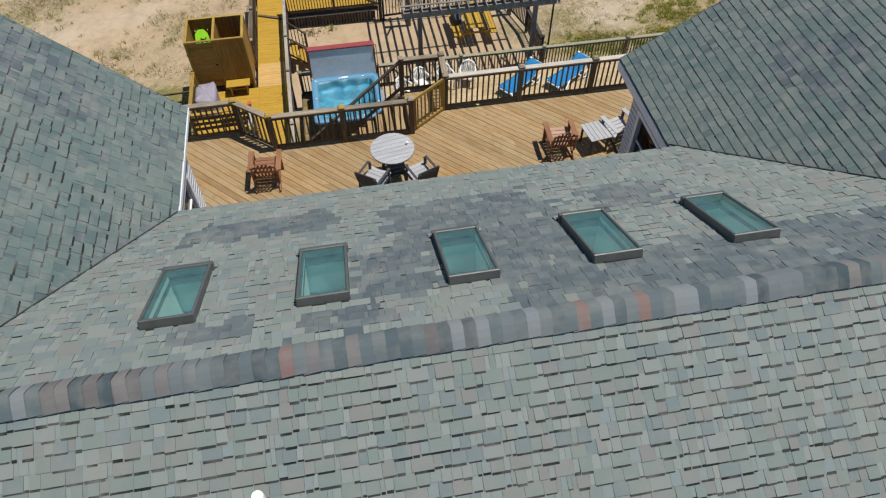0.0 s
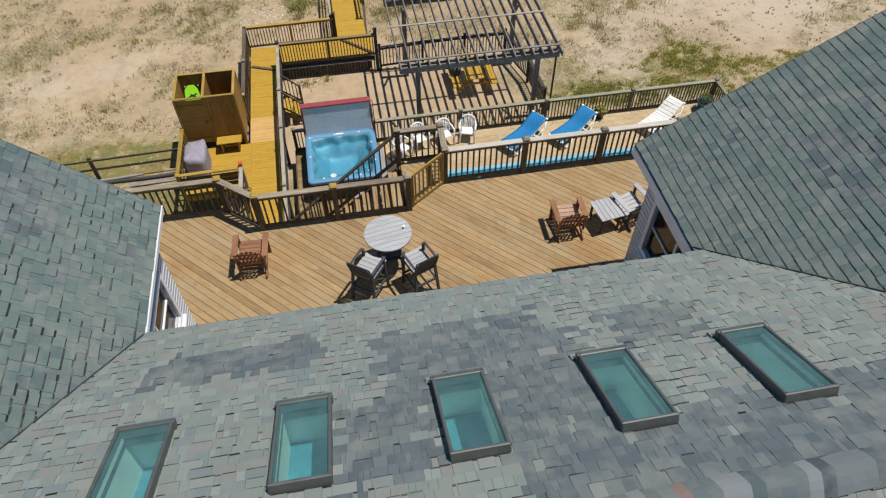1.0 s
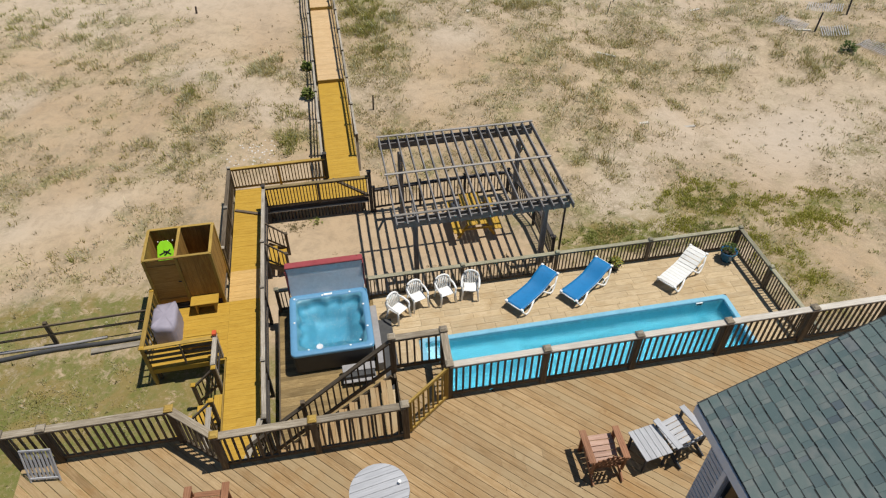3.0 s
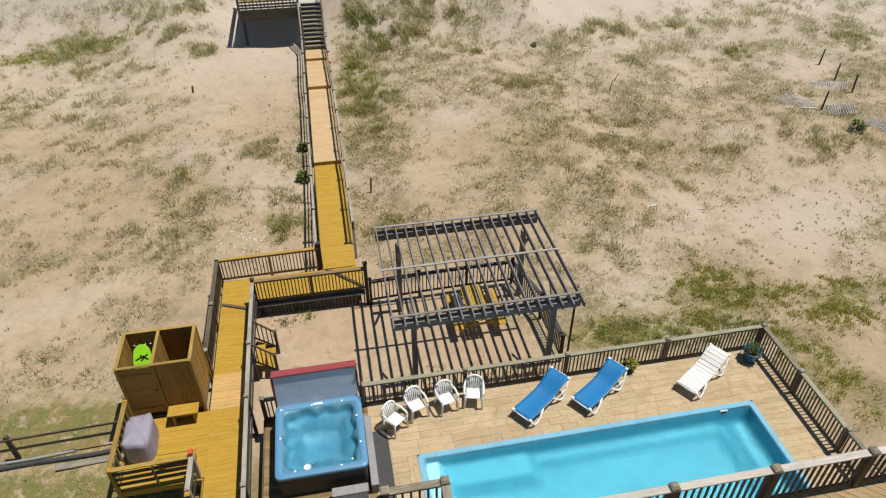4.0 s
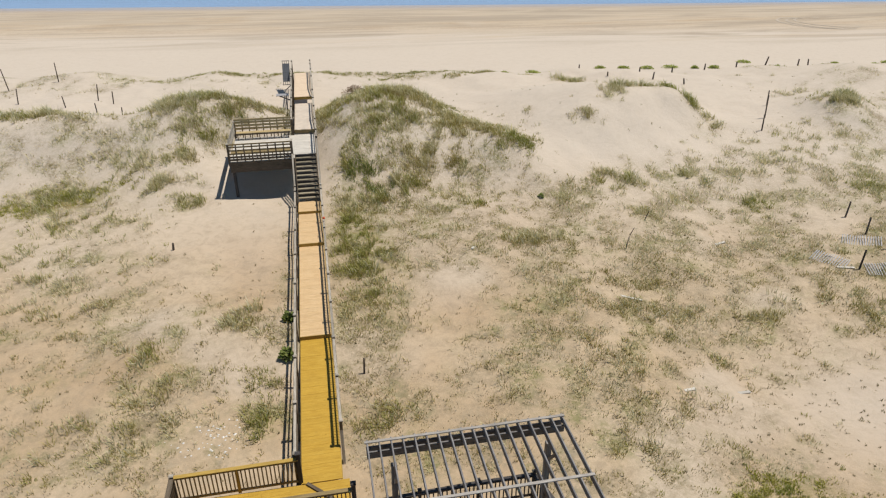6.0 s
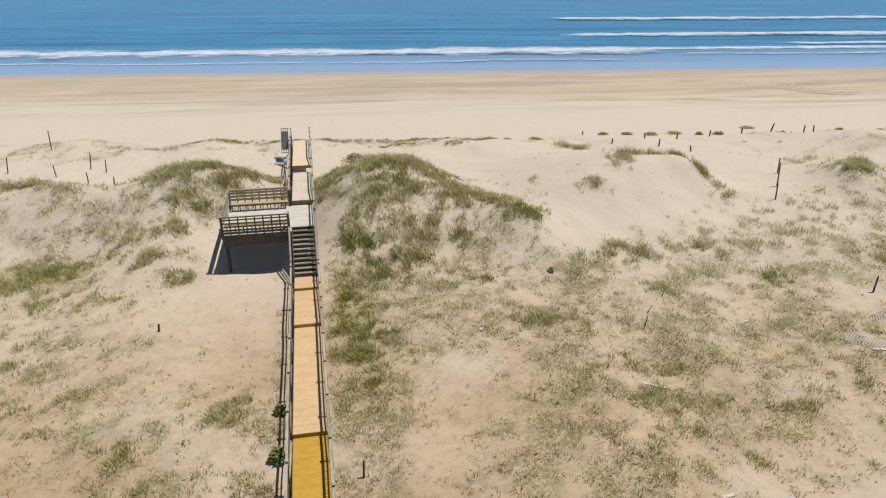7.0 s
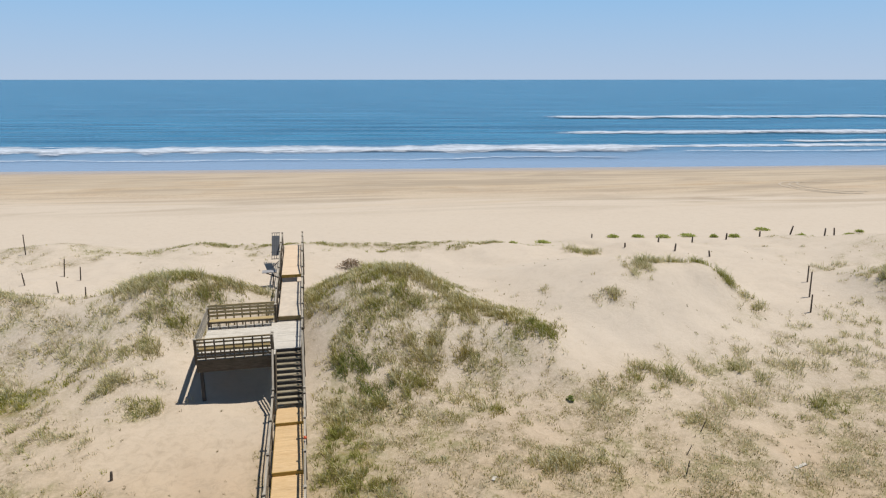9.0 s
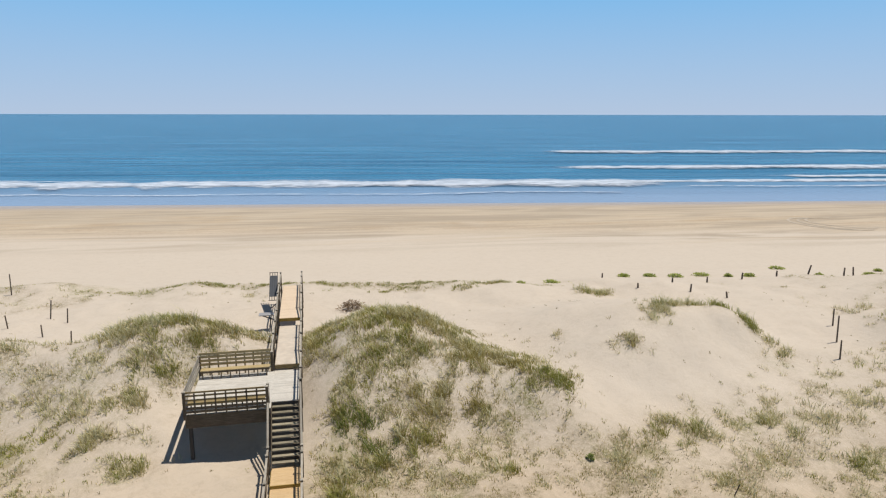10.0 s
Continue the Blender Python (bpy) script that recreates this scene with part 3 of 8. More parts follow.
def rail_run(parent, p0, p1, high, rail_mat, bal_mat, gap=0.125, bottom=0.09, cap_w=0.14, bal=0.036, flat=True, mid=None):
    """A top rail, a bottom rail and balusters between two posts that stand at p0 and p1 (at deck level)."""
    p0, p1 = Vector(p0), Vector(p1)
    up = Vector((0, 0, 1))
    if flat:
        beam("top_rail", p0 + up * high, p1 + up * high, cap_w, 0.038, rail_mat, parent)
    beam("sub_rail", p0 + up * (high - 0.065), p1 + up * (high - 0.065), 0.04, 0.085, bal_mat, parent)
    beam("bottom_rail", p0 + up * bottom, p1 + up * bottom, 0.04, 0.085, bal_mat, parent)
    if mid:
        for h in mid:
            beam("mid_rail", p0 + up * h, p1 + up * h, 0.035, 0.09, bal_mat, parent)
    if gap:
        length = (p1 - p0).length
        n = max(1, int(length / gap))
        ux = (p1 - p0) / length
        yaw = math.degrees(math.atan2(ux.y, ux.x))
        h = high - bottom - 0.12
        for i in range(1, n):
            c = p0.lerp(p1, i / n) + up * (bottom + 0.02 + h / 2)
            part("baluster", box(h, bal, bal, bal_mat, 0.004), parent, T(*c) @ pose(0, 0, 0, 0, 0, yaw) @ pose(0, 0, 0, 0, -90, 0))


def quads(name, corners, thick, mat, kind=""):
    """Pieces from outlines of four points each, seen from above, made solid downwards and joined in one mesh."""
    verts, faces = [], []
    for c in corners:
        b = len(verts)
        verts += [tuple(p) for p in c] + [(p[0], p[1], p[2] - thick) for p in c]
        faces += [(b, b + 1, b + 2, b + 3), (b + 7, b + 6, b + 5, b + 4)]
        for i in range(4):
            j = (i + 1) % 4
            faces.append((b + j, b + i, b + 4 + i, b + 4 + j))
    return raw(name, verts, faces, mat)


# ---- the lie of the land ----
SHORE = radians(8.0)  # the beach lies a little askew to the house
BASE_S = (-60, 20, 30, 36, 45, 50, 55, 60, 68, 72, 74, 77.5, 83, 100, 128, 150, 175, 400)
BASE_Z = (-0.35, -0.1, -0.15, 0.2, 0.55, 0.95, 1.6, 2.3, 2.75, 3.0, 2.9, 2.1, 1.5, 1.0, 0.2, -1.1, -2.6, -6.0)
# dunes: x, y, height, half width across, half width along, turn
DUNES = ((7.2, 57.6, 2.75, 3.0, 3.2, 8), (10.2, 54.6, 0.8, 3.0, 2.4, -40), (13.8, 52.4, 1.33, 2.2, 1.9, -30), (5.2, 52.8, 1.2, 2.4, 2.1, 0), (3.5, 56.6, 1.0, 1.9, 2.6, 0),
         (-3.6, 59.6, 2.1, 2.8, 2.0, 0), (-7.0, 57.8, 1.75, 2.6, 2.4, 20), (-12.2, 58.6, 1.68, 3.2, 2.4, 0), (-17.5, 60, 1.3, 3.6, 2.6, 0), (-23, 61, 1.4, 4, 3, 0), (-7, 52.6, 0.67, 2.4, 1.6, 0))
DUNES_FAR = ((24.8, 57.0, 1.64, 2.6, 2.2, 0), (28.4, 57.4, 1.32, 1.5, 1.4, 20), (20.2, 55.0, 1.64, 2.8, 2.2, 0), (21.4, 60.6, 1.59, 3.4, 2.4, 0), (16, 60, 0.37, 3, 3, 0), (41, 55.4, 1.38, 2.2, 2.2, 0), (49, 62, 1.5, 4, 3, 0),
             (27, 43.6, -0.62, 4.5, 3, 0), (20.5, 32.2, -0.86, 4, 3, 0), (8.5, 42, 0.68, 3, 3, 0), (11, 32, 0.53, 3, 3, 0), (-3, 34, 0.47, 4, 4, 0), (17, 49.5, 0.49, 2.5, 2, 0))


def shore_s(x, y):
    return x * np.sin(SHORE) + y * np.cos(SHORE)


def wave_noise(x, y, scale, seed):
    """Smooth made-up noise for arrays: a few crossed sines with bent phases."""
    rs = np.random.RandomState(seed)
    out = np.zeros_like(x, dtype=float)
    amp = 0.0
    for k in range(7):
        a, f, ph = rs.uniform(0, 2 * np.pi), rs.uniform(0.55, 1.9), rs.uniform(0, 6.28, 3)
        u = (x * np.cos(a) + y * np.sin(a)) * f / scale
        v = (-x * np.sin(a) + y * np.cos(a)) * f / scale
        w = 1.0 / f ** 0.6
        out += w * np.sin(u * 2 * np.pi + ph[0] + 1.4 * np.sin(v * 4.1 + ph[1]) + 0.7 * np.sin(u * 7.3 + v * 3.1 + ph[2]))
        amp += w
    return out / amp * 1.6


def land(x, y):
    x, y = np.asarray(x, float), np.asarray(y, float)
    s = shore_s(x, y)
    z = np.interp(s, BASE_S, BASE_Z)
    for cx, cy, h, a, b, turn in DUNES + DUNES_FAR:
        c, d = math.cos(radians(turn)), math.sin(radians(turn))
        u, v = (x - cx) * c + (y - cy) * d, -(x - cx) * d + (y - cy) * c
        z = z + h * np.exp(-0.5 * ((u / a) ** 2 + (v / b) ** 2))
    rough = np.clip((s - 24) / 12, 0, 1) * np.clip((79 - s) / 6, 0, 1)
    z = z + rough * (0.16 * wave_noise(x, y, 9.0, 3) + 0.07 * wave_noise(x, y, 3.2, 5))
    # foredune lip
    z = z + 0.35 * wave_noise(x, y, 14.0, 8) * np.exp(-0.5 * ((s - 73) / 2.5) ** 2)
    return z


def land_z(x, y):
    return float(land(np.array([x]), np.array([y]))[0])


# plants: x, y, reach across, reach along, weight (green thickets), and bare places
THICK = ((7.9, 56.4, 3.0, 2.2, 1.05), (7.4, 59.0, 2.6, 1.8, 1.0), (11.6, 54.5, 2.4, 1.5, 1.05), (13.6, 52.6, 1.7, 1.2, 1.0), (14.6, 51.5, 1.0, 0.8, 0.9), (14.9, 50.3, 0.6, 0.6, 0.6), (4.6, 51.0, 1.1, 1.2, 1.1), (5.2, 49.2, 1.5, 1.2, 1.05),
         (7.2, 49.8, 1.4, 1.2, 0.95), (8.6, 51.6, 1.4, 1.2, 0.95), (10.6, 50.9, 1.0, 1.2, 0.9), (3.0, 57.6, 0.9, 2.2, 1.2), (3.7, 42.5, 1.1, 3.4, 0.9), (3.9, 47.0, 1.2, 1.4, 0.85), (11.0, 47.2, 0.6, 0.6, 0.75), (5.8, 53.4, 1.5, 1.6, 0.85),
         (20.3, 48.5, 1.5, 0.8, 1.05), (20.2, 54.4, 0.9, 0.5, 0.65), (22.9, 56.0, 0.6, 0.45, 0.8), (25.2, 58.0, 1.8, 0.5, 1.2), (23.6, 57.4, 0.7, 0.7, 0.9), (28.2, 57.8, 1.2, 0.45, 1.2), (29.6, 56.6, 0.6, 0.7, 1.2),
         (30.4, 55.1, 0.45, 0.8, 1.1), (29.3, 53.8, 0.9, 0.8, 0.5), (27.8, 45.1, 1.0, 0.8, 0.85), (27.0, 48.6, 2.8, 1.7, 0.62), (32.3, 49.4, 1.8, 1.3, 0.62), (35.5, 52.0, 3.0, 1.8, 0.5), (24.4, 46.2, 2.0, 1.0, 0.55), (17.2, 57.1, 0.35, 0.3, 0.6), (24.3, 68.0, 1.3, 0.8, 0.95),
         (11.2, 71.4, 2.0, 0.6, 0.95), (14.2, 70.2, 1.3, 0.45, 0.6), (40.7, 60.0, 1.4, 0.8, 0.5), (41.2, 55.3, 1.4, 1.1, 1.2), (16.3, 47.0, 0.9, 0.6, 0.5), (20.1, 44.8, 0.7, 0.5, 0.5), (9.5, 47.8, 2.0, 1.0, 0.6))
THICK_B = ((-4.4, 60.0, 3.2, 1.6, 1.1), (-7.2, 58.4, 2.0, 1.5, 1.0), (-3.3, 58.2, 1.0, 0.9, 1.0), (-2.2, 59.6, 1.1, 1.1, 1.0), (-5.6, 56.6, 1.6, 1.3, 0.85), (-6.5, 54.3, 1.0, 1.2, 0.85), (-7.0, 52.0, 1.1, 0.6, 0.9), (-5.5, 50.2, 1.0, 0.5, 1.0),
           (-13.4, 52.3, 1.9, 1.0, 0.8), (-11.5, 49.6, 2.2, 1.1, 0.62), (-14.5, 46.0, 2.0, 1.6, 0.55), (-12.0, 43.5, 1.4, 1.0, 0.55), (-9.0, 53.6, 1.6, 1.2, 0.6), (-11, 52.2, 0.9, 0.4, 0.6), (-13.3, 58.4, 0.81, 0.68, 0.81), (-16.6, 60.5, 2.7, 0.94, 0.918), (-9.8, 56, 2, 1.8, 0.45), (-4.8, 51.6, 0.35, 0.35, 0.65), (-10, 48.6, 0.6, 0.4, 0.6),
           (-1.7, 37.5, 1.1, 1.4, 0.62), (-5.3, 35.9, 1.1, 0.6, 0.64), (-6.2, 31.7, 1.2, 0.9, 0.55), (-8.7, 34.2, 0.7, 0.6, 0.5), (-0.8, 32.4, 0.5, 1.6, 0.75), (-7.3, 30.5, 0.7, 0.6, 0.62), (5.8, 36.5, 0.8, 0.6, 0.5),
           (8, 31.6, 0.6, 0.5, 0.5), (12.7, 32.8, 1.2, 1.2, 0.62), (13.5, 42, 1.7, 0.7, 0.68), (15.7, 36.8, 2.1, 1.8, 0.52), (14.9, 29.3, 1, 1, 0.58), (12.2, 27.7, 0.8, 0.9, 0.52), (3.6, 30.9, 0.8, 0.6, 0.64),
           (-11, 40.9, 1.2, 1, 0.55), (-8.7, 39.8, 0.8, 1, 0.5), (25.9, 33.8, 1.2, 1.7, 0.5), (17.9, 32.4, 1, 0.9, 0.45), (21.5, 34.6, 1.1, 0.8, 0.45), (-4.8, 30.3, 0.7, 0.6, 0.5), (35.7, 45.5, 1.2, 1.2, 0.7),
           (11, 23.4, 1, 0.5, 0.7), (15, 24.4, 1.2, 0.9, 0.6), (-5.1, 33.3, 1, 1.2, 0.5), (-2.7, 33.6, 0.8, 0.9, 0.55), (-8.8, 25.7, 0.9, 0.6, 0.42), (-7.7, 19.6, 1.8, 1, 0.6))
# where the grass is plainly green
LUSH = ((4.7, 50.6, 1.0, 1.3, 1.0), (3.7, 43.5, 1.1, 3.6, 0.75), (20.4, 48.5, 1.5, 0.8, 0.6), (28.0, 45.1, 1.1, 0.9, 0.6), (-0.8, 32.4, 0.6, 1.5, 0.6), (15.0, 24.2, 1.4, 1.0, 0.7), (35.7, 45.5, 1.2, 1.2, 0.8), (14.4, 51.7, 0.9, 0.7, 0.6),
        (29.6, 56.6, 0.9, 1.0, 0.7), (28.2, 57.8, 1.2, 0.5, 0.6), (-6.5, 56.0, 0.3, 0.4, 0.8), (-4.9, 56.3, 0.3, 0.4, 0.8), (-5.5, 50.2, 0.8, 0.4, 0.5), (11.0, 23.4, 1.1, 0.5, 0.9), (3.6, 30.9, 0.7, 0.5, 0.6), (-7.0, 30.4, 0.7, 0.5, 0.5),
        (-5.2, 35.9, 1.0, 0.5, 0.5), (24.3, 68.0, 1.3, 0.8, 0.5), (-13.4, 52.3, 1.8, 0.9, 0.8), (-11.0, 52.0, 1.4, 0.6, 0.7), (-14.5, 47.0, 2.5, 2.0, 0.4))
BARE = ((-3.5, 47.3, 2.1, 3.0, 0.8), (-1.4, 45.0, 1.2, 4.0, 0.7), (-9.6, 37.1, 1.0, 1.2, 0.45), (-7.2, 34.2, 1.0, 0.6, 0.3), (8.4, 38.6, 1.6, 1.3, 0.6), (6.5, 33.6, 1.5, 1.3, 0.6), (21.4, 29.3, 3.0, 2.6, 0.75),
        (-8.1, 28.4, 1.4, 1.3, 0.4), (-10.5, 27.0, 1.5, 1.5, 0.4), (0.0, 23.5, 3.0, 3.0, 1.2), (5.2, 24.0, 2.6, 2.2, 0.7), (19.0, 58.0, 4.0, 3.5, 1.2), (24.5, 54.3, 3.0, 2.0, 1.2), (33.0, 57.0, 4.0, 4.0, 1.2), (17.0, 54.0, 2.2, 2.0, 0.9),
        (17.5, 50.8, 1.8, 1.2, 0.8), (-9.0, 66.0, 14.0, 3.0, 1.2), (20.0, 67.0, 12.0, 3.0, 1.1), (-3.0, 52.5, 2.4, 2.4, 0.8), (-12.0, 63.0, 4.0, 2.0, 0.8), (2.9, 51.5, 0.5, 2.4, 0.6), (-5.2, 59.0, 0.5, 0.5, 0.6))


def cover(x, y):
    """How much litter and grass there is, 0 to 1, and how much of it is thicket."""
    s = shore_s(x, y)
    c = 0.60 + 0.42 * wave_noise(x, y, 8.0, 21) + 0.24 * wave_noise(x, y, 2.6, 22)
    c = c - 0.22 * np.clip((x - 14) / 5, 0, 1) * np.clip((26 - x) / 4, 0, 1) * np.clip((y - 45) / 5, 0, 1)
    c = c - 0.16 * np.clip((1 - x) / 3, 0, 1) * np.clip((y - 27) / 4, 0, 1) * np.clip((56 - y) / 4, 0, 1)
    thick = np.zeros_like(c)
    for cx, cy, a, b, w in THICK + THICK_B:
        g = w * np.exp(-0.5 * (((x - cx) / a) ** 2 + ((y - cy) / b) ** 2))
        thick = np.maximum(thick, g)
    thick = thick * np.clip(0.88 + 0.5 * wave_noise(x, y, 1.7, 77) + 0.3 * wave_noise(x, y, 0.6, 78), 0.2, 1.25)
    for cx, cy, a, b, w in BARE:
        c = c - w * np.exp(-0.5 * (((x - cx) / a) ** 2 + ((y - cy) / b) ** 2))
    c = np.maximum(c, thick)
    c = np.where(s > 60, c - np.clip((s - 60) / 4, 0, 1) * 0.35 * (thick < 0.35), c)
    lip = np.exp(-0.5 * ((s - 73.4) / 0.55) ** 2) * (0.70 + 0.35 * wave_noise(x, y, 6, 31)) * np.clip((24 - x) / 6, 0, 1)
    c = np.maximum(c, lip)
    c = c * np.clip((75.5 - s) / 1.5, 0, 1)
    return np.clip(c, 0, 1), np.clip(np.maximum(thick, lip * 0.7), 0, 1)


MOSS = ((-9, 17.4, 4.6, 2.0, 2.6), (-6, 18.8, 1.8, 1.2, 1.8), (-8, 22.4, 3.0, 0.8, 1.2), (15.6, 24.2, 1.7, 0.8, 0.7), (11, 23.2, 1.6, 0.6, 1.2), (19.5, 23.3, 1.4, 0.5, 0.7), (17.0, 20.4, 0.7, 1.6, 0.55), (-13, 52, 2.0, 1.0, 0.7), (4, 44.5, 1.3, 3.6, 0.5))


def turf(x, y, fine=0.5):
    """Where the grass stands in clumps, 0 to 1."""
    cv, th = cover(x, y)
    n = 0.75 * wave_noise(x, y, 1.9, 61) + fine * wave_noise(x, y, 0.66, 62)
    return np.clip((n - 0.50 + 1.05 * np.maximum(cv, 0.8 * th)) / 0.4, 0, 1) * np.clip(cv * 5, 0, 1)


def moss_at(x, y):
    out = np.zeros_like(x)
    for cx, cy, a, b, w in MOSS:
        out = np.maximum(out, w * np.exp(-0.5 * (((x - cx) / a) ** 2 + ((y - cy) / b) ** 2)))
    return out


def sheet_grid(xs, ys):
    gx, gy = np.meshgrid(xs, ys)
    n, m = len(xs), len(ys)
    idx = np.arange(n * m).reshape(m, n)
    f = np.stack([idx[:-1, :-1], idx[:-1, 1:], idx[1:, 1:], idx[1:, :-1]], -1).reshape(-1, 4)
    return gx.ravel(), gy.ravel(), f


def fast_mesh(name, co, faces, mat, smooth=False):
    """A mesh from arrays: points (n, 3), faces (m, k)."""
    co, faces = np.asarray(co, np.float32), np.asarray(faces, np.int32)
    me = bpy.data.meshes.new(name)
    k = faces.shape[1]
    me.vertices.add(len(co))
    me.vertices.foreach_set("co", co.ravel())
    me.loops.add(faces.size)
    me.loops.foreach_set("vertex_index", faces.ravel())
    me.polygons.add(len(faces))
    me.polygons.foreach_set("loop_start", np.arange(0, faces.size, k, dtype=np.int32))
    me.materials.append(mat)
    me.update(calc_edges=True)
    me.validate()
    me.polygons.foreach_set("use_smooth", [smooth] * len(me.polygons))
    me.update()
    return me


def steps_of(*spans):
    """Grid lines: (from, to, step) spans joined."""
    out = []
    for a, b, d in spans:
        out += list(np.arange(a, b, d))
    return np.array(out + [spans[-1][1]])


# the ground is cut out where the pool is sunk
POOL_X0, POOL_X1, POOL_Y0, POOL_Y1 = 3.06, 13.12, 15.9, 19.0
gx, gy, gf = sheet_grid(steps_of((-600, -60, 45), (-60, -26, 2.0), (-26, 44, 0.4), (44, 80, 2.0), (80, 620, 45)),
                        steps_of((-300, -20, 40), (-20, 16, 1.0), (16, 78, 0.4), (78, 180, 2.0), (180, 420, 30)))
cxm, cym = gx[gf].mean(1), gy[gf].mean(1)
gf = gf[~((cxm > POOL_X0 - 0.2) & (cxm < POOL_X1 + 0.2) & (cym > POOL_Y0 - 0.2) & (cym < POOL_Y1 + 0.2))]
ground_me = fast_mesh("ground", np.stack([gx, gy, land(gx, gy)], 1), gf, SAND, True)
gs = shore_s(gx, gy)
for key, val in (("cover", 0.56 * cover(gx, gy)[0] + 0.44 * turf(gx, gy, 0.0)), ("moss", moss_at(gx, gy)), ("pale", np.maximum(np.clip((gs - 38) / 16, 0, 1) * np.clip((118 - gs) / 14, 0, 1), np.maximum(0.75 * np.exp(-0.5 * (((gx - 22.5) / 4.5) ** 2 + ((gy - 28.5) / 3.2) ** 2)), np.clip(0.9 * wave_noise(gx, gy, 11.0, 47) - 0.15, 0, 0.55)))),
                 ("wet", np.clip((gs - 92) / 55, 0, 1))):
    ground_me.attributes.new(key, "FLOAT", "POINT").data.foreach_set("value", val.astype(np.float32))
tagged(part("ground", ground_me, None), "pale dune sand with grass litter running down to the beach", "sand", kind="structure")

# ---- the sea ----
SEA_Z = -1.2
sxs = steps_of((-4000, -400, 300), (-400, 500, 10), (500, 4000, 350))
sys_ = steps_of((120, 330, 1.5), (330, 700, 12), (700, 4400, 200))
sx, sy, sf = sheet_grid(sxs, sys_)
swell = np.exp(-(sy - 120) / 260) * (0.16 * np.sin(sy * 0.33 + 0.8 * np.sin(sx * 0.013) + 0.02 * sx) + 0.08 * np.sin(sy * 0.71 + 0.015 * sx))
swell = swell * np.clip((sy - 150) / 25, 0, 1)
sea_me = fast_mesh("sea", np.stack([sx, sy, SEA_Z + swell], 1), sf, SEA, True)
sea_me.attributes.new("shoal", "FLOAT", "POINT").data.foreach_set("value", np.clip((205 - sy) / 45, 0, 1).astype(np.float32))
SEA_POSE = Matrix.Rotation(-SHORE, 4, "Z")
tagged(part("water", sea_me, None, SEA_POSE), "blue ocean with low swell under a clear sky", "sea", kind="structure")


def breaker(x0, x1, s, high, wide, seed, mat, label):
    """A long low roller with a crest of foam, in the sea's own axes."""
    xs = np.arange(x0, x1, 1.2)
    v = np.linspace(-1, 1, 15)
    X, V = np.meshgrid(xs, v)
    end = np.clip((X - x0) / 14, 0, 1) * np.clip((x1 - X) / 14, 0, 1)
    w = wide * (0.55 + 0.45 * end) * (1 + 0.35 * wave_noise(X, V * 0 + seed, 17, seed))
    off = 2.2 * wave_noise(X, X * 0 + 3.0 * seed, 90, seed + 1) + 0.6 * wave_noise(X, X * 0, 9, seed + 2)
    Y = s + off + V * w
    Z = SEA_Z + 0.18 + high * end * np.exp(-(V * 1.6 + 0.25) ** 2) * (1 + 0.3 * wave_noise(X, V, 5, seed + 3))
    n, m = len(xs), len(v)
    idx = np.arange(n * m).reshape(m, n)
    f = np.stack([idx[:-1, :-1], idx[:-1, 1:], idx[1:, 1:], idx[1:, :-1]], -1).reshape(-1, 4)
    me = fast_mesh("breaking_wave", np.stack([X.ravel(), Y.ravel(), Z.ravel()], 1), f, mat, True)
    me.attributes.new("edge", "FLOAT", "POINT").data.foreach_set("value", ((1 - V ** 2) * end - 0.35).ravel().astype(np.float32))
    tagged(part("breaking_wave", me, None, SEA_POSE), label, "wave", "surf", "stuff")


breaker(-260, 70, 188.0, 0.2, 10.5, 2, FOAM, "white foaming shore break along the beach")
breaker(20, 330, 190.5, 0.1, 4.6, 9, FOAM, "white foaming shore break along the beach")
breaker(100, 330, 204.0, 0.1, 4.5, 5, FOAM, "thin broken line of white surf")
breaker(45, 330, 235.0, 0.35, 9.0, 12, FOAM, "curling white breaker with foam")
breaker(60, 235, 319.0, 0.4, 14.0, 15, FOAM, "long white breaker far out")
breaker(-200, -60, 197.0, 0.1, 2.0, 33, FOAM_THIN, "thin broken line of white surf")
breaker(60, 300, 178.0, 0.1, 2.5, 37, FOAM_THIN, "thin wash of foam on the wet sand")
breaker(-300, 60, 167.0, 0.1, 1.6, 23, FOAM_THIN, "thin wash of foam on the wet sand")


# ---- the house ----
EAVE_Z, EAVE_Y, RIDGE_Y, RIDGE_Z = 9.15, 7.86, 3.92, 11.14
PITCH = (RIDGE_Z - EAVE_Z) / (EAVE_Y - RIDGE_Y)
L_EAVE, L_SLOPE, L_RIDGE, L_END = -2.3, 1.0, -5.6, 10.25
R_EAVE, R_SLOPE, R_RIDGE, R_END = 5.54, 0.60, 10.6, 10.36
DECK_Z = 5.84
house = thing("house", "grey shingled beach house with skylights and two gabled wings", "house", T(1.6, 4, 0))


def main_z(y):
    return RIDGE_Z - abs(y - RIDGE_Y) * PITCH


def left_z(x):
    return EAVE_Z + 0.02 + (L_EAVE - x) * L_SLOPE


def right_z(x):
    return EAVE_Z - 0.06 + (x - R_EAVE) * R_SLOPE


def plane_pose(o, u, v):
    u, v = Vector(u).normalized(), Vector(v).normalized()
    m = Matrix((u, v, u.cross(v))).transposed().to_4x4()
    return Matrix.Translation(o) @ m


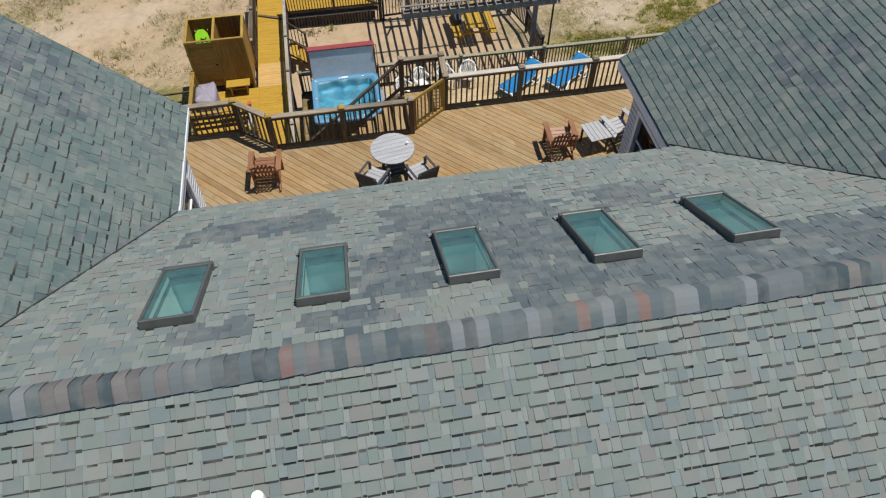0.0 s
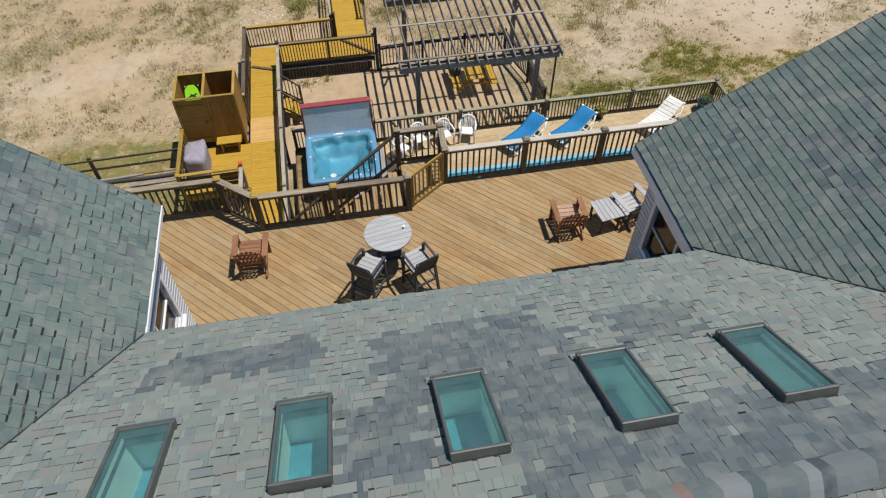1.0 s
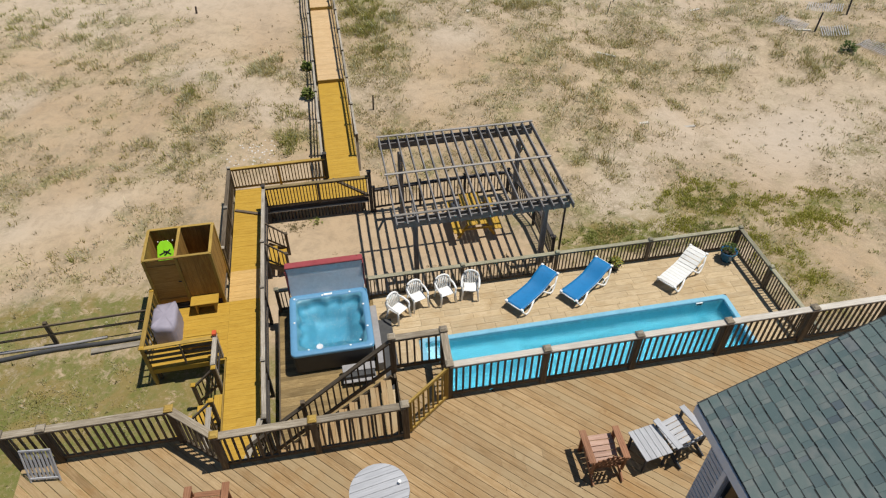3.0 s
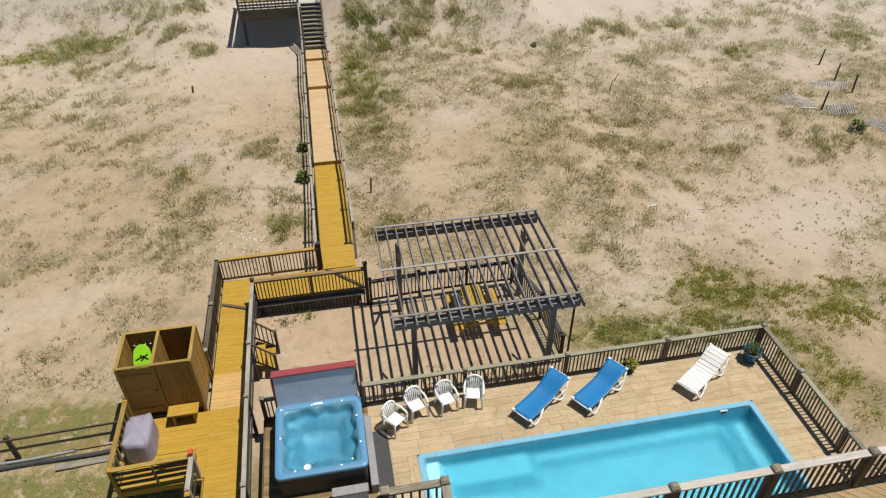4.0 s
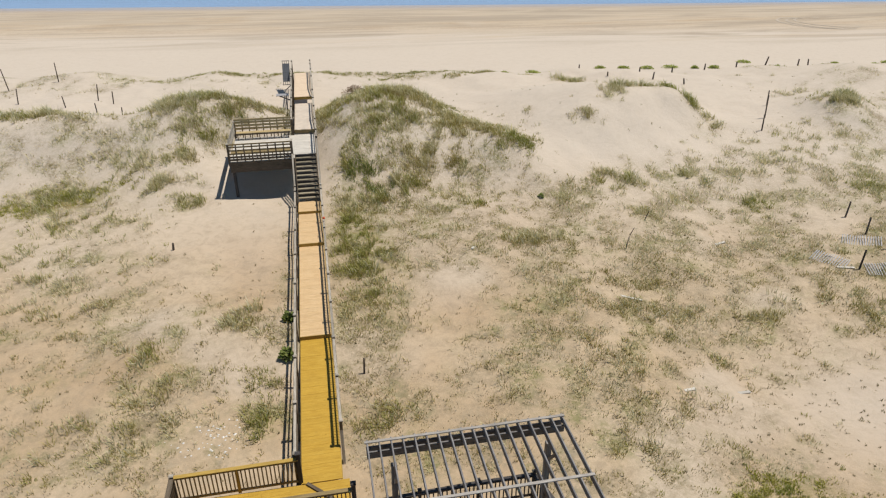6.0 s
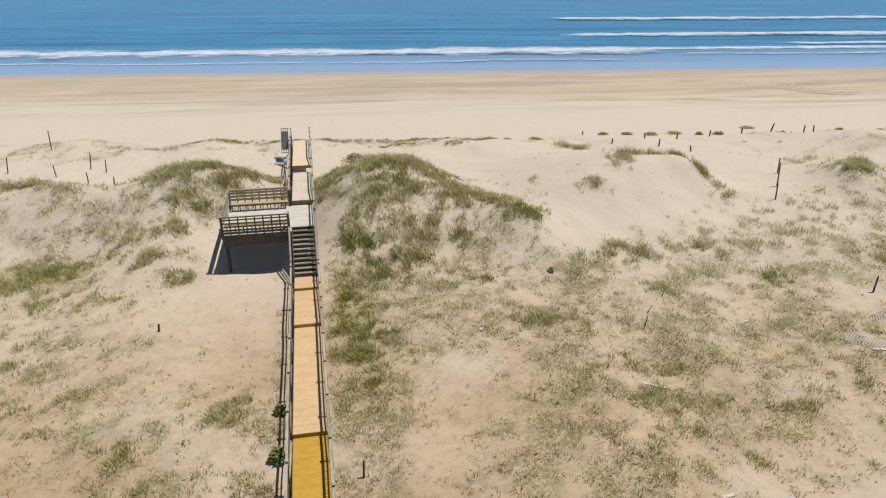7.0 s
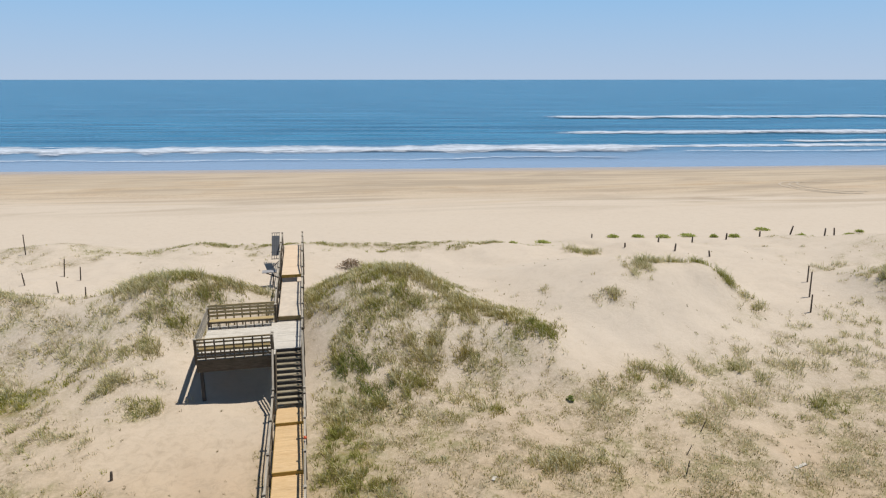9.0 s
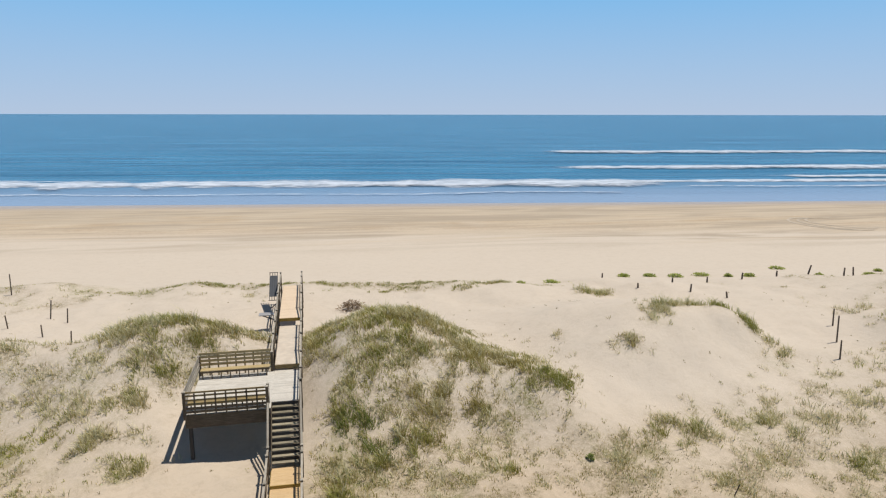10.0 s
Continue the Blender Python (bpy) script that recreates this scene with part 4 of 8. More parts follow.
def slab(name, at, u0, u1, v0, v1, holes, mat, parent, label, thick=0.12):
    """A roof sheet with openings, in the plane's own axes."""
    us = sorted({u0, u1, *[h[0] for h in holes], *[h[1] for h in holes]})
    vs = sorted({v0, v1, *[h[2] for h in holes], *[h[3] for h in holes]})
    bm = bmesh.new()
    grid = {(a, c): bm.verts.new((a, c, 0)) for a in us for c in vs}
    for a, b in zip(us, us[1:]):
        for c, d in zip(vs, vs[1:]):
            if not any(h[0] - 1e-6 <= a and b <= h[1] + 1e-6 and h[2] - 1e-6 <= c and d <= h[3] + 1e-6 for h in holes):
                bm.faces.new((grid[a, c], grid[b, c], grid[b, d], grid[a, d]))
    down = bmesh.ops.extrude_face_region(bm, geom=bm.faces[:])["geom"]
    bmesh.ops.translate(bm, vec=(0, 0, -thick), verts=[v for v in down if isinstance(v, bmesh.types.BMVert)])
    bmesh.ops.delete(bm, geom=[v for v in bm.verts if not v.link_faces], context="VERTS")
    bmesh.ops.recalc_face_normals(bm, faces=bm.faces[:])
    return part(name, finish(bm, name, mat), parent, at, label)


SH_MESH = {}


COURSE, LAP = 0.135, 0.160


def shingle_mesh(width, thick, mat, gap=0.0012):
    """One tab: thick at its butt, thin where the next course laps it; open underneath."""
    key = (width, thick, mat.name)
    if key not in SH_MESH:
        w, e = width / 2 - gap, LAP
        v = [(-w, 0, 0.002), (w, 0, 0.002), (w, e, 0.001), (-w, e, 0.001), (-w, 0, thick), (w, 0, thick), (w, e, 0.006), (-w, e, 0.006)]
        SH_MESH[key] = raw("shingle", v, [(4, 5, 6, 7), (0, 1, 5, 4), (1, 2, 6, 5), (3, 0, 4, 7)], mat)
    return SH_MESH[key]


def lay_shingles(parent, at, u0, u1, v1, keep, mat_of, seed, near, bands, deeper, relief=1.0, holes=(), size=0.8):
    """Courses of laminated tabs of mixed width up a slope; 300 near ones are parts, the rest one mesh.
    Under many butts a dark strip paints mineral band and butt shadow together."""
    rs = random.Random(seed)
    rest, count, gap, dark = {}, 0, 0.0012, []
    rows = int(v1 / COURSE)
    for k in range(rows):
        u = u0 - rs.uniform(0, 0.3)
        v, high = k * COURSE, True
        bow = rs.uniform(-0.004, 0.004)
        while u < u1:
            high = not high if rs.random() < 0.7 else high
            w = rs.choice((0.13, 0.17, 0.20, 0.24, 0.28)) if high else rs.choice((0.06, 0.08, 0.11, 0.14))
            w = round(w * size, 3)
            thick = rs.choice((0.015, 0.018, 0.022)) if high else rs.choice((0.009, 0.011, 0.013))
            thick = 0.016 + (thick - 0.016) * relief
            a, b, skew = max(u, u0), min(u + w, u1), bow + rs.uniform(-0.004, 0.004) + (0.0 if high else 0.005)
            u += w
            for h in holes:  # cut round the openings
                if v + COURSE > h[2] - 0.02 and v < h[3] + 0.02:
                    if a < h[0] - 0.02 < b:
                        b = h[0] - 0.02
                    elif a < h[1] + 0.02 < b:
                        a = h[1] + 0.02
                    elif h[0] - 0.021 <= a and b <= h[1] + 0.021:
                        b = a
            c, w = (a + b) / 2, round(b - a, 3)
            p = at @ Vector((c, v + 0.07, 0))
            if w < 0.02 or not keep(p, c, v):
                continue
            mat = mat_of(p, rs)
            if mat is S_FIELD and not high and rs.random() < 0.6:
                mat = S_TAB
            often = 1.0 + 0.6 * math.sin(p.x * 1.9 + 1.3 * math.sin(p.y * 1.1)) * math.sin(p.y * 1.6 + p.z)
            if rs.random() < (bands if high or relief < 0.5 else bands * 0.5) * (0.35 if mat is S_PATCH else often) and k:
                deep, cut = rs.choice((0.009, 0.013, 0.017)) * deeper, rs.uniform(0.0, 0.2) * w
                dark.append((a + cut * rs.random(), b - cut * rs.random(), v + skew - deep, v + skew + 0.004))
            if near(p) and count < 300:
                count += 1
                part("shingle", shingle_mesh(w, thick, mat, gap), parent, at @ T(c, v + skew, rs.uniform(0, 0.003)))
            else:
                rest.setdefault(mat.name, (mat, []))[1].append((c, v + skew, w / 2 - gap, thick))
    for mat, rows_ in rest.values():
        a = np.array(rows_)
        n = len(a)
        co = np.zeros((n, 8, 3))
        for i, (sx_, e, z) in enumerate(((-1, 0, 0.002), (1, 0, 0.002), (1, 1, 0.001), (-1, 1, 0.001), (-1, 0, -1), (1, 0, -1), (1, 1, 0.006), (-1, 1, 0.006))):
            co[:, i, 0] = a[:, 0] + sx_ * a[:, 2]
            co[:, i, 1] = a[:, 1] + e * LAP
            co[:, i, 2] = a[:, 3] if z < 0 else z
        f = np.array([(4, 5, 6, 7), (0, 1, 5, 4), (1, 2, 6, 5), (3, 0, 4, 7)])
        faces = (np.arange(n)[:, None, None] * 8 + f[None]).reshape(-1, 4)
        part("shingle_field", fast_mesh("shingle_field", co.reshape(-1, 3), faces, mat), parent, at, kind="stuff")
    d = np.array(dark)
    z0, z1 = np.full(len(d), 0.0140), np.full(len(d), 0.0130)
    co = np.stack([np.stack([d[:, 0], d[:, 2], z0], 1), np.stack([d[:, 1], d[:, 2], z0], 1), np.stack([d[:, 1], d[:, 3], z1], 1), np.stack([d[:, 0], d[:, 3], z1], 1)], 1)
    part("mineral_band", fast_mesh("mineral_band", co.reshape(-1, 3), np.arange(len(d) * 4).reshape(-1, 4), S_BAND), parent, at, "dark strips between the shingle courses, mineral band and butt shade together", "stuff")


# skylights, by their centres along the roof
SKY_X = (-1.735, -0.105, 1.55, 3.20, 4.865)
SKY_W, SKY_L, SKY_Y = 0.56, 1.26, 5.315
cosp = math.cos(math.atan(PITCH))
FAR_AT = plane_pose((0, EAVE_Y, EAVE_Z), (-1, 0, 0), (0, -1, PITCH))  # u runs to -x, v up the slope
NEAR_AT = plane_pose((0, 2 * RIDGE_Y - EAVE_Y - 2.2, EAVE_Z - 2.2 * PITCH), (1, 0, 0), (0, 1, PITCH))
L_AT = plane_pose((L_EAVE, 0, EAVE_Z + 0.02), (0, 1, 0), (-1, 0, L_SLOPE))
R_AT = plane_pose((R_EAVE, 0, EAVE_Z - 0.06), (0, -1, 0), (1, 0, R_SLOPE))
sky_v = (EAVE_Y - SKY_Y) / cosp
HOLES = [(-x - SKY_W / 2 + 0.03, -x + SKY_W / 2 - 0.03, sky_v - SKY_L / 2 + 0.03, sky_v + SKY_L / 2 - 0.03) for x in SKY_X]
FAR_V = (EAVE_Y - RIDGE_Y) / cosp
NEAR_V = FAR_V + 2.2 / cosp

roof = slab("roof", FAR_AT, -8.6, 4.6, -0.02, FAR_V, HOLES, M_UNDERLAY, house, "main roof slope of weathered grey shingles with darker patches")
roof_near = slab("roof", NEAR_AT, -7.0, 12.5, 0, NEAR_V, [], M_UNDERLAY, house, "roof slope of pale grey-green shingles")
L_V, R_V = (L_EAVE - L_RIDGE) * math.hypot(1, L_SLOPE), (R_RIDGE - R_EAVE) * math.hypot(1, R_SLOPE)
roof_left = slab("wing_roof", L_AT, -2.2, L_END, -0.02, L_V, [], M_UNDERLAY, house, "steep wing roof of green-grey shingles")
roof_right = slab("wing_roof", R_AT, -R_END, 2.2, -0.02, R_V, [], M_UNDERLAY, house, "wing roof of green-grey shingles")
# far slopes of the wings close the house
slab("wing_roof", plane_pose((2 * L_RIDGE - L_EAVE, 0, EAVE_Z), (0, -1, 0), (1, 0, L_SLOPE)), -L_END, 2.2, 0, L_V, [], S_WING, house, "outer slope of the wing roof")
slab("wing_roof", plane_pose((2 * R_RIDGE - R_EAVE, 0, EAVE_Z - 0.06), (0, 1, 0), (-1, 0, R_SLOPE)), -2.2, R_END, 0, R_V, [], S_WING, house, "outer slope of the wing roof")

# darker mended areas of the far slope, in plan: x0, x1, y0, y1
MENDS = ((-1.95, 0.05, 6.55, 7.15), (0.75, 2.75, 5.15, 7.0), (-1.55, -0.75, 4.38, 4.72), (0.2, 1.15, 4.7, 5.75), (2.0, 6.2, 4.1, 4.85),
         (2.35, 3.05, 4.6, 6.55), (3.5, 4.55, 6.0, 6.75), (-0.35, 0.6, 4.25, 4.6), (3.9, 7.6, 4.2, 5.05), (1.9, 2.5, 4.3, 6.9))


def far_mat(p, rs):
    for a, b, c, d in MENDS:
        if a + rs.uniform(-0.18, 0.18) < p.x < b + rs.uniform(-0.18, 0.18) and c + rs.uniform(-0.08, 0.08) < p.y < d + rs.uniform(-0.08, 0.08):
            return S_PATCH if rs.random() < 0.98 else S_FIELD
    return S_FIELD


def far_keep(p, u, v):
    return p.z > left_z(p.x) - 0.15 and p.z > right_z(p.x) - 0.12


def wing_mat(p, rs):
    n = math.sin(p.x * 2.3 + p.y * 1.1) + math.sin(p.y * 1.7 - p.x * 0.9 + 1.0)
    return S_PATCH if rs.random() < (0.8 if n > 1.1 else 0.06) else S_WING


def wing_keep(p, u, v):
    return p.z > main_z(p.y) - 0.13 if p.y < EAVE_Y else True


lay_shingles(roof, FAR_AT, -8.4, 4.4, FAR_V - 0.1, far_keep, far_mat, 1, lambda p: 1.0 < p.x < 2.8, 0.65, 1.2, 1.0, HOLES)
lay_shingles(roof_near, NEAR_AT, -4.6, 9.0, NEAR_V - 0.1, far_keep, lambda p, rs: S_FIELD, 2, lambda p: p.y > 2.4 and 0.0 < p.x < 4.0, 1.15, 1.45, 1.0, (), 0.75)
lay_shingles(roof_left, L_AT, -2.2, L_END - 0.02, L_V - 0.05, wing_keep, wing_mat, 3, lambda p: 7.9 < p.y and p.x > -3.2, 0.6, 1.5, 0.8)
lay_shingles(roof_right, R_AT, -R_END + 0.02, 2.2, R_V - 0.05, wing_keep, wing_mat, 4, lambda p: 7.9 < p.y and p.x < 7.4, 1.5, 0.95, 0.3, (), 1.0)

# dark closed valleys between the slopes
for ex, zf, top in ((L_EAVE, left_z, -3.9), (R_EAVE, right_z, 8.6)):
    p0 = Vector((ex, EAVE_Y, EAVE_Z))
    n = 9
    pts_ = []
    for k in range(n):
        x_ = ex + (top - ex) * k / (n - 1)
        z_ = zf(x_)
        pts_.append(Vector((x_, RIDGE_Y + (RIDGE_Z - z_) / PITCH, z_ + 0.028)))
    part("valley", tube("valley", pts_, 0.008, M_UNDERLAY, 6), roof, I4, "dark valley line between roof slopes")

# ridge caps, each lapping the next
cap_me = {}
rs = random.Random(5)
for i in range(112):
    x = -5.6 + i * 0.125
    k = rs.randrange(4)
    if k not in cap_me:
        prof = [(a, 0.02 + 0.055 * (1 - (a / 0.17) ** 2) - abs(a) * PITCH + 0.012) for a in (-0.17, -0.11, -0.05, 0.0, 0.05, 0.11, 0.17)]
        grid = [[(xx, y, z + dz) for y, z in prof] for xx, dz in ((-0.088, 0.020 + 0.003 * k), (0.088, 0.0))]
        cap_me[k] = sheet("ridge_cap", grid, 0.008, S_CAP, False)
    if left_z(x) < RIDGE_Z + 0.1 and right_z(x) < RIDGE_Z + 0.1:
        part("ridge_cap", cap_me[k], roof, T(x, RIDGE_Y + rs.uniform(-0.006, 0.006), RIDGE_Z) @ pose(0, 0, 0, 0, 0, 180 + rs.uniform(-2, 2)))

# skylights: curb, bevelled frame, pane, and the light well under it
for k, x in enumerate(SKY_X):
    at = FAR_AT @ T(-x, sky_v, 0)
    well = bmesh.new()
    a, b = SKY_W / 2 - 0.035, SKY_L / 2 - 0.035
    ring = [(-a, -b), (a, -b), (a, b), (-a, b)]
    low = [(-a - 0.05, -b - 0.35), (a + 0.05, -b - 0.35), (a + 0.05, b + 0.1), (-a - 0.05, b + 0.1)]
    vs = [well.verts.new((p[0], p[1], 0.02)) for p in ring] + [well.verts.new((p[0], p[1], -0.7)) for p in low]
    for i in range(4):
        j = (i + 1) % 4
        well.faces.new((vs[i], vs[j], vs[4 + j], vs[4 + i]))
    # the room's dimness and blue cast are put into this panel's colour
    floor_me = raw("room", [(*p, -0.695) for p in low], [(0, 1, 2, 3)], M_PAINTED_DIM)
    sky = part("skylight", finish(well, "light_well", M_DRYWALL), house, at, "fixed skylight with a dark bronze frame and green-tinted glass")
    part("room", floor_me, sky, at, "flat panel coloured blue-dark for the dim room")
    for dx, dy, w, l in ((0, SKY_L / 2 - 0.015, SKY_W + 0.02, 0.04), (0, -SKY_L / 2 + 0.02, SKY_W + 0.04, 0.075), (SKY_W / 2 - 0.012, 0, 0.034, SKY_L), (-SKY_W / 2 + 0.012, 0, 0.034, SKY_L)):
        part("skylight_frame", box(w, l, 0.12, M_BRONZE, 0.010), sky, at @ T(dx, dy, 0.06), "dark bronze metal frame")
    part("pane", raw("pane", [(-0.25, -0.6, 0), (0.25, -0.6, 0), (0.25, 0.6, 0), (-0.25, 0.6, 0)], [(0, 1, 2, 3)], G_SKYLIGHT), sky, at @ T(0, 0, 0.098), "green-tinted glass pane")
    part("flashing", box(SKY_W + 0.12, 0.10, 0.012, M_LEAD, 0.003), sky, at @ T(0, -SKY_L / 2 - 0.06, 0.032), "thin metal apron flashing")

# plumbing vent on the near slope
part("vent_pipe", lathe("vent_pipe", [(0.055, -0.1), (0.055, 0.27), (0.05, 0.29), (0.042, 0.29), (0.042, 0.1)], M_WHITE, 16), house, T(-0.80, 2.78, main_z(2.78)), "white plastic vent pipe")

# eaves, rakes, soffits
for name, p0, p1, w, h in (("fascia", (L_EAVE, EAVE_Y - 0.1, EAVE_Z - 0.3), (R_EAVE, EAVE_Y - 0.1, EAVE_Z - 0.3), 0.03, 0.2),
                           ("fascia", (L_EAVE + 0.0, EAVE_Y, EAVE_Z - 0.06), (L_EAVE + 0.0, L_END, EAVE_Z - 0.06), 0.03, 0.07),
                           ("fascia", (R_EAVE - 0.0, EAVE_Y, EAVE_Z - 0.2), (R_EAVE - 0.0, R_END, EAVE_Z - 0.2), 0.03, 0.18)):
    beam(name, p0, p1, w, h, M_TRIM, house, "white painted fascia board")
for x0, x1, zf, yend in ((L_EAVE, L_RIDGE, left_z, L_END), (R_EAVE, R_RIDGE, right_z, R_END)):
    x0 += 0.1 * (1 if x1 > x0 else -1)
    beam("rake_board", (x0, yend - 0.03, zf(x0) - 0.17), (x1, yend - 0.03, zf(x1) - 0.17), 0.03, 0.2, M_TRIM, house, "white painted rake board")
beam("drip_edge", (L_EAVE + 0.012, EAVE_Y, EAVE_Z + 0.005), (L_EAVE + 0.012, L_END, EAVE_Z + 0.0), 0.03, 0.03, M_TRIM, house, "white metal drip edge")

# walls: board siding boards with window openings through them
WALL_L, WALL_R, WALL_Y = -2.64, 5.96, 7.45
WIN_TRIM = 0.09


def wall_panel(name, at, length, z0, z1, holes, mat, label, top=None):
    """A wall along its own x, with openings (x0, x1, z0, z1), clad in lapped boards."""
    us = sorted({0, length, *[h[0] for h in holes], *[h[1] for h in holes]})
    vs = sorted({z0, z1, *[h[2] for h in holes], *[h[3] for h in holes]})
    bm = bmesh.new()
    for a, b in zip(us, us[1:]):
        for c, d in zip(vs, vs[1:]):
            if any(h[0] <= a and b <= h[1] and h[2] <= c and d <= h[3] for h in holes):
                continue
            bmesh.ops.create_cube(bm, size=1.0, matrix=T((a + b) / 2, 0.09, (c + d) / 2) @ Matrix.Diagonal((b - a, 0.16, d - c, 1)))
    wall = part(name, finish(bm, name, mat), house, at, label)
    z = max(z0, DECK_Z - 0.3)
    while z < z1 - 0.02:
        w = min(0.12, z1 - z)
        spans = [(0.0, length)]
        for h in holes:
            if h[2] - WIN_TRIM < z + w and z < h[3] + WIN_TRIM:
                spans = [s for a, b in spans for s in ((a, min(b, h[0] - WIN_TRIM)), (max(a, h[1] + WIN_TRIM), b)) if s[1] - s[0] > 0.03]
        for a, b in spans:
            part("siding_board", box(round(b - a, 3), 0.014, w - 0.003, mat, 0.003), wall, at @ T((a + b) / 2, -0.010, z + w / 2) @ pose(0, 0, 0, 5, 0, 0))
        z += w
    return wall


def window(at, x0, x1, z0, z1, mull, label):
    """A cased window in a wall's own axes: casing, sash bars, pane, and a dark panel for the unlit room."""
    w, h, cx, cz = x1 - x0, z1 - z0, (x0 + x1) / 2, (z0 + z1) / 2
    win = part("window", raw("pane", [(-w / 2, 0, -h / 2), (w / 2, 0, -h / 2), (w / 2, 0, h / 2), (-w / 2, 0, h / 2)], [(0, 1, 2, 3)], G_WINDOW), house, at @ T(cx, 0.05, cz), label)
    for ddx, ddz, l, t in ((0, h / 2 + 0.045, w + 0.2, 0), (0, -h / 2 - 0.045, w + 0.2, 0), (w / 2 + 0.045, 0, h, 1), (-w / 2 - 0.045, 0, h, 1)):
        part("casing", box(l, 0.05, 0.09, M_TRIM, 0.006), win, at @ T(cx + ddx, -0.02, cz + ddz) @ (pose(0, 0, 0, 0, 90, 0) if t else I4), "white casing board")
    part("sill", box(w + 0.24, 0.10, 0.03, M_TRIM, 0.006), win, at @ T(cx, -0.05, cz - h / 2 - 0.1), "white sill")
    for f in mull:
        part("sash_bar", box(h, 0.04, 0.05, M_TRIM, 0.005), win, at @ T(x0 + w * f, 0.04, cz) @ pose(0, 0, 0, 0, 90, 0), "white sash bar")
    for f0, f1 in zip((0.0, *mull), (*mull, 1.0)):
        part("meeting_rail", box(w * (f1 - f0) - 0.04, 0.035, 0.03, M_TRIM, 0.004), win, at @ T(x0 + w * (f0 + f1) / 2, 0.035, cz), "white meeting rail")
    part("room_lining", box(w + 0.1, 0.02, h + 0.1, M_DARKFABRIC, 0), win, at @ T(cx, 0.7, cz), "dark panel standing in for the unlit room")


AT_R = T(WALL_R, L_END - 0.06, 0) @ pose(0, 0, 0, 0, 0, -90)   # runs to -y, faces -x
AT_L = T(WALL_L, WALL_Y, 0) @ pose(0, 0, 0, 0, 0, 90)          # runs to +y, faces +x
W_R = (0.45, 2.13, DECK_Z + 1.1, DECK_Z + 2.3)
W_L = (0.6, 2.22, DECK_Z + 1.15, DECK_Z + 2.25)
wall_panel("wall", AT_R, 2.8, DECK_Z - 5.9, EAVE_Z - 0.02, [W_R], M_SIDING, "pale lilac-grey board siding wall with a large window")
window(AT_R, *W_R, (0.5,), "white cased window reflecting the sky")
wall_panel("wall", AT_L, 2.7, DECK_Z - 5.9, EAVE_Z + 0.2, [W_L], M_SIDING, "pale lilac-grey board siding wall with a window")
window(AT_L, *W_L, (0.5,), "white cased window")
wall_panel("wall", T(WALL_L, WALL_Y, 0), WALL_R - WALL_L, DECK_Z - 5.9, EAVE_Z - 0.15, [], M_SIDING, "pale lilac-grey board siding wall under the eave")


def gable(x0, x1, y, zf, ridge_x, label):
    """The end wall of a wing, up to its roof."""
    bm = bmesh.new()
    lo, hi = min(x0, x1), max(x0, x1)
    out = [(lo, -0.1), (hi, -0.1), (hi, EAVE_Z - 0.1), (ridge_x, zf(ridge_x) - 0.16), (lo, EAVE_Z - 0.1)]
    f = [bm.verts.new((x, y, z)) for x, z in out]
    b = [bm.verts.new((x, y - 0.18, z)) for x, z in out]
    bm.faces.new(f)
    bm.faces.new(b[::-1])
    for i in range(5):
        j = (i + 1) % 5
        bm.faces.new((f[j], f[i], b[i], b[j]))
    part("wall", finish(bm, "gable_wall", M_SIDING), house, I4, label)


gable(2 * L_RIDGE - WALL_L, WALL_L, L_END - 0.1, left_z, L_RIDGE, "gabled end wall of the wing")
gable(WALL_R, 2 * R_RIDGE - WALL_R, R_END - 0.14, right_z, R_RIDGE, "gabled end wall of the wing")
gable(2 * L_RIDGE - WALL_L, WALL_L, -1.52, left_z, L_RIDGE, "gabled rear wall of the wing")
gable(WALL_R, 2 * R_RIDGE - WALL_R, -1.52, right_z, R_RIDGE, "gabled rear wall of the wing")
# plain outer walls close the house
for name, x0, x1, y0, y1, z1 in (("wall", -8.7, -8.5, -1.5, 10.1, 9.3), ("wall", 15.0, 15.2, -1.5, 10.1, 9.0), ("wall", WALL_L, WALL_R, -1.7, -1.5, 8.2)):
    part(name, box(x1 - x0, y1 - y0, z1 + 0.1, M_SIDING, 0), house, T((x0 + x1) / 2, (y0 + y1) / 2, (z1 - 0.1) / 2), "plain siding wall")

# ---- upper deck ----
# outline in plan: bay to the left, set back in the middle, out again on the right, and the stair landing
EDGE = ((-4.9, 10.2), (-4.9, 13.3), (-2.16, 13.3), (-1.37, 12.62), (1.83, 12.62), (1.83, 14.15), (2.82, 14.15), (2.82, 13.33), (14.2, 13.33), (14.2, 10.3), (5.95, 10.25), (5.95, 7.45), (-2.62, 7.45), (-2.62, 10.2))
deck = thing("upper_deck", "raised deck of diagonal tan boards between the wings of the house", "deck", T(1.6, 10.4, DECK_Z), kind="structure")


def cross(line_c, poly):
    """Where the line x + y = c meets the outline, sorted by x."""
    hits = []
    for (x0, y0), (x1, y1) in zip(poly, poly[1:] + poly[:1]):
        a, b = x0 + y0 - line_c, x1 + y1 - line_c
        if (a < 0) != (b < 0):
            t = a / (a - b)
            hits.append(x0 + t * (x1 - x0))
    return sorted(hits)


rs = random.Random(11)
c, STEP, poly = 4.0, 0.142 * math.sqrt(2), list(EDGE)
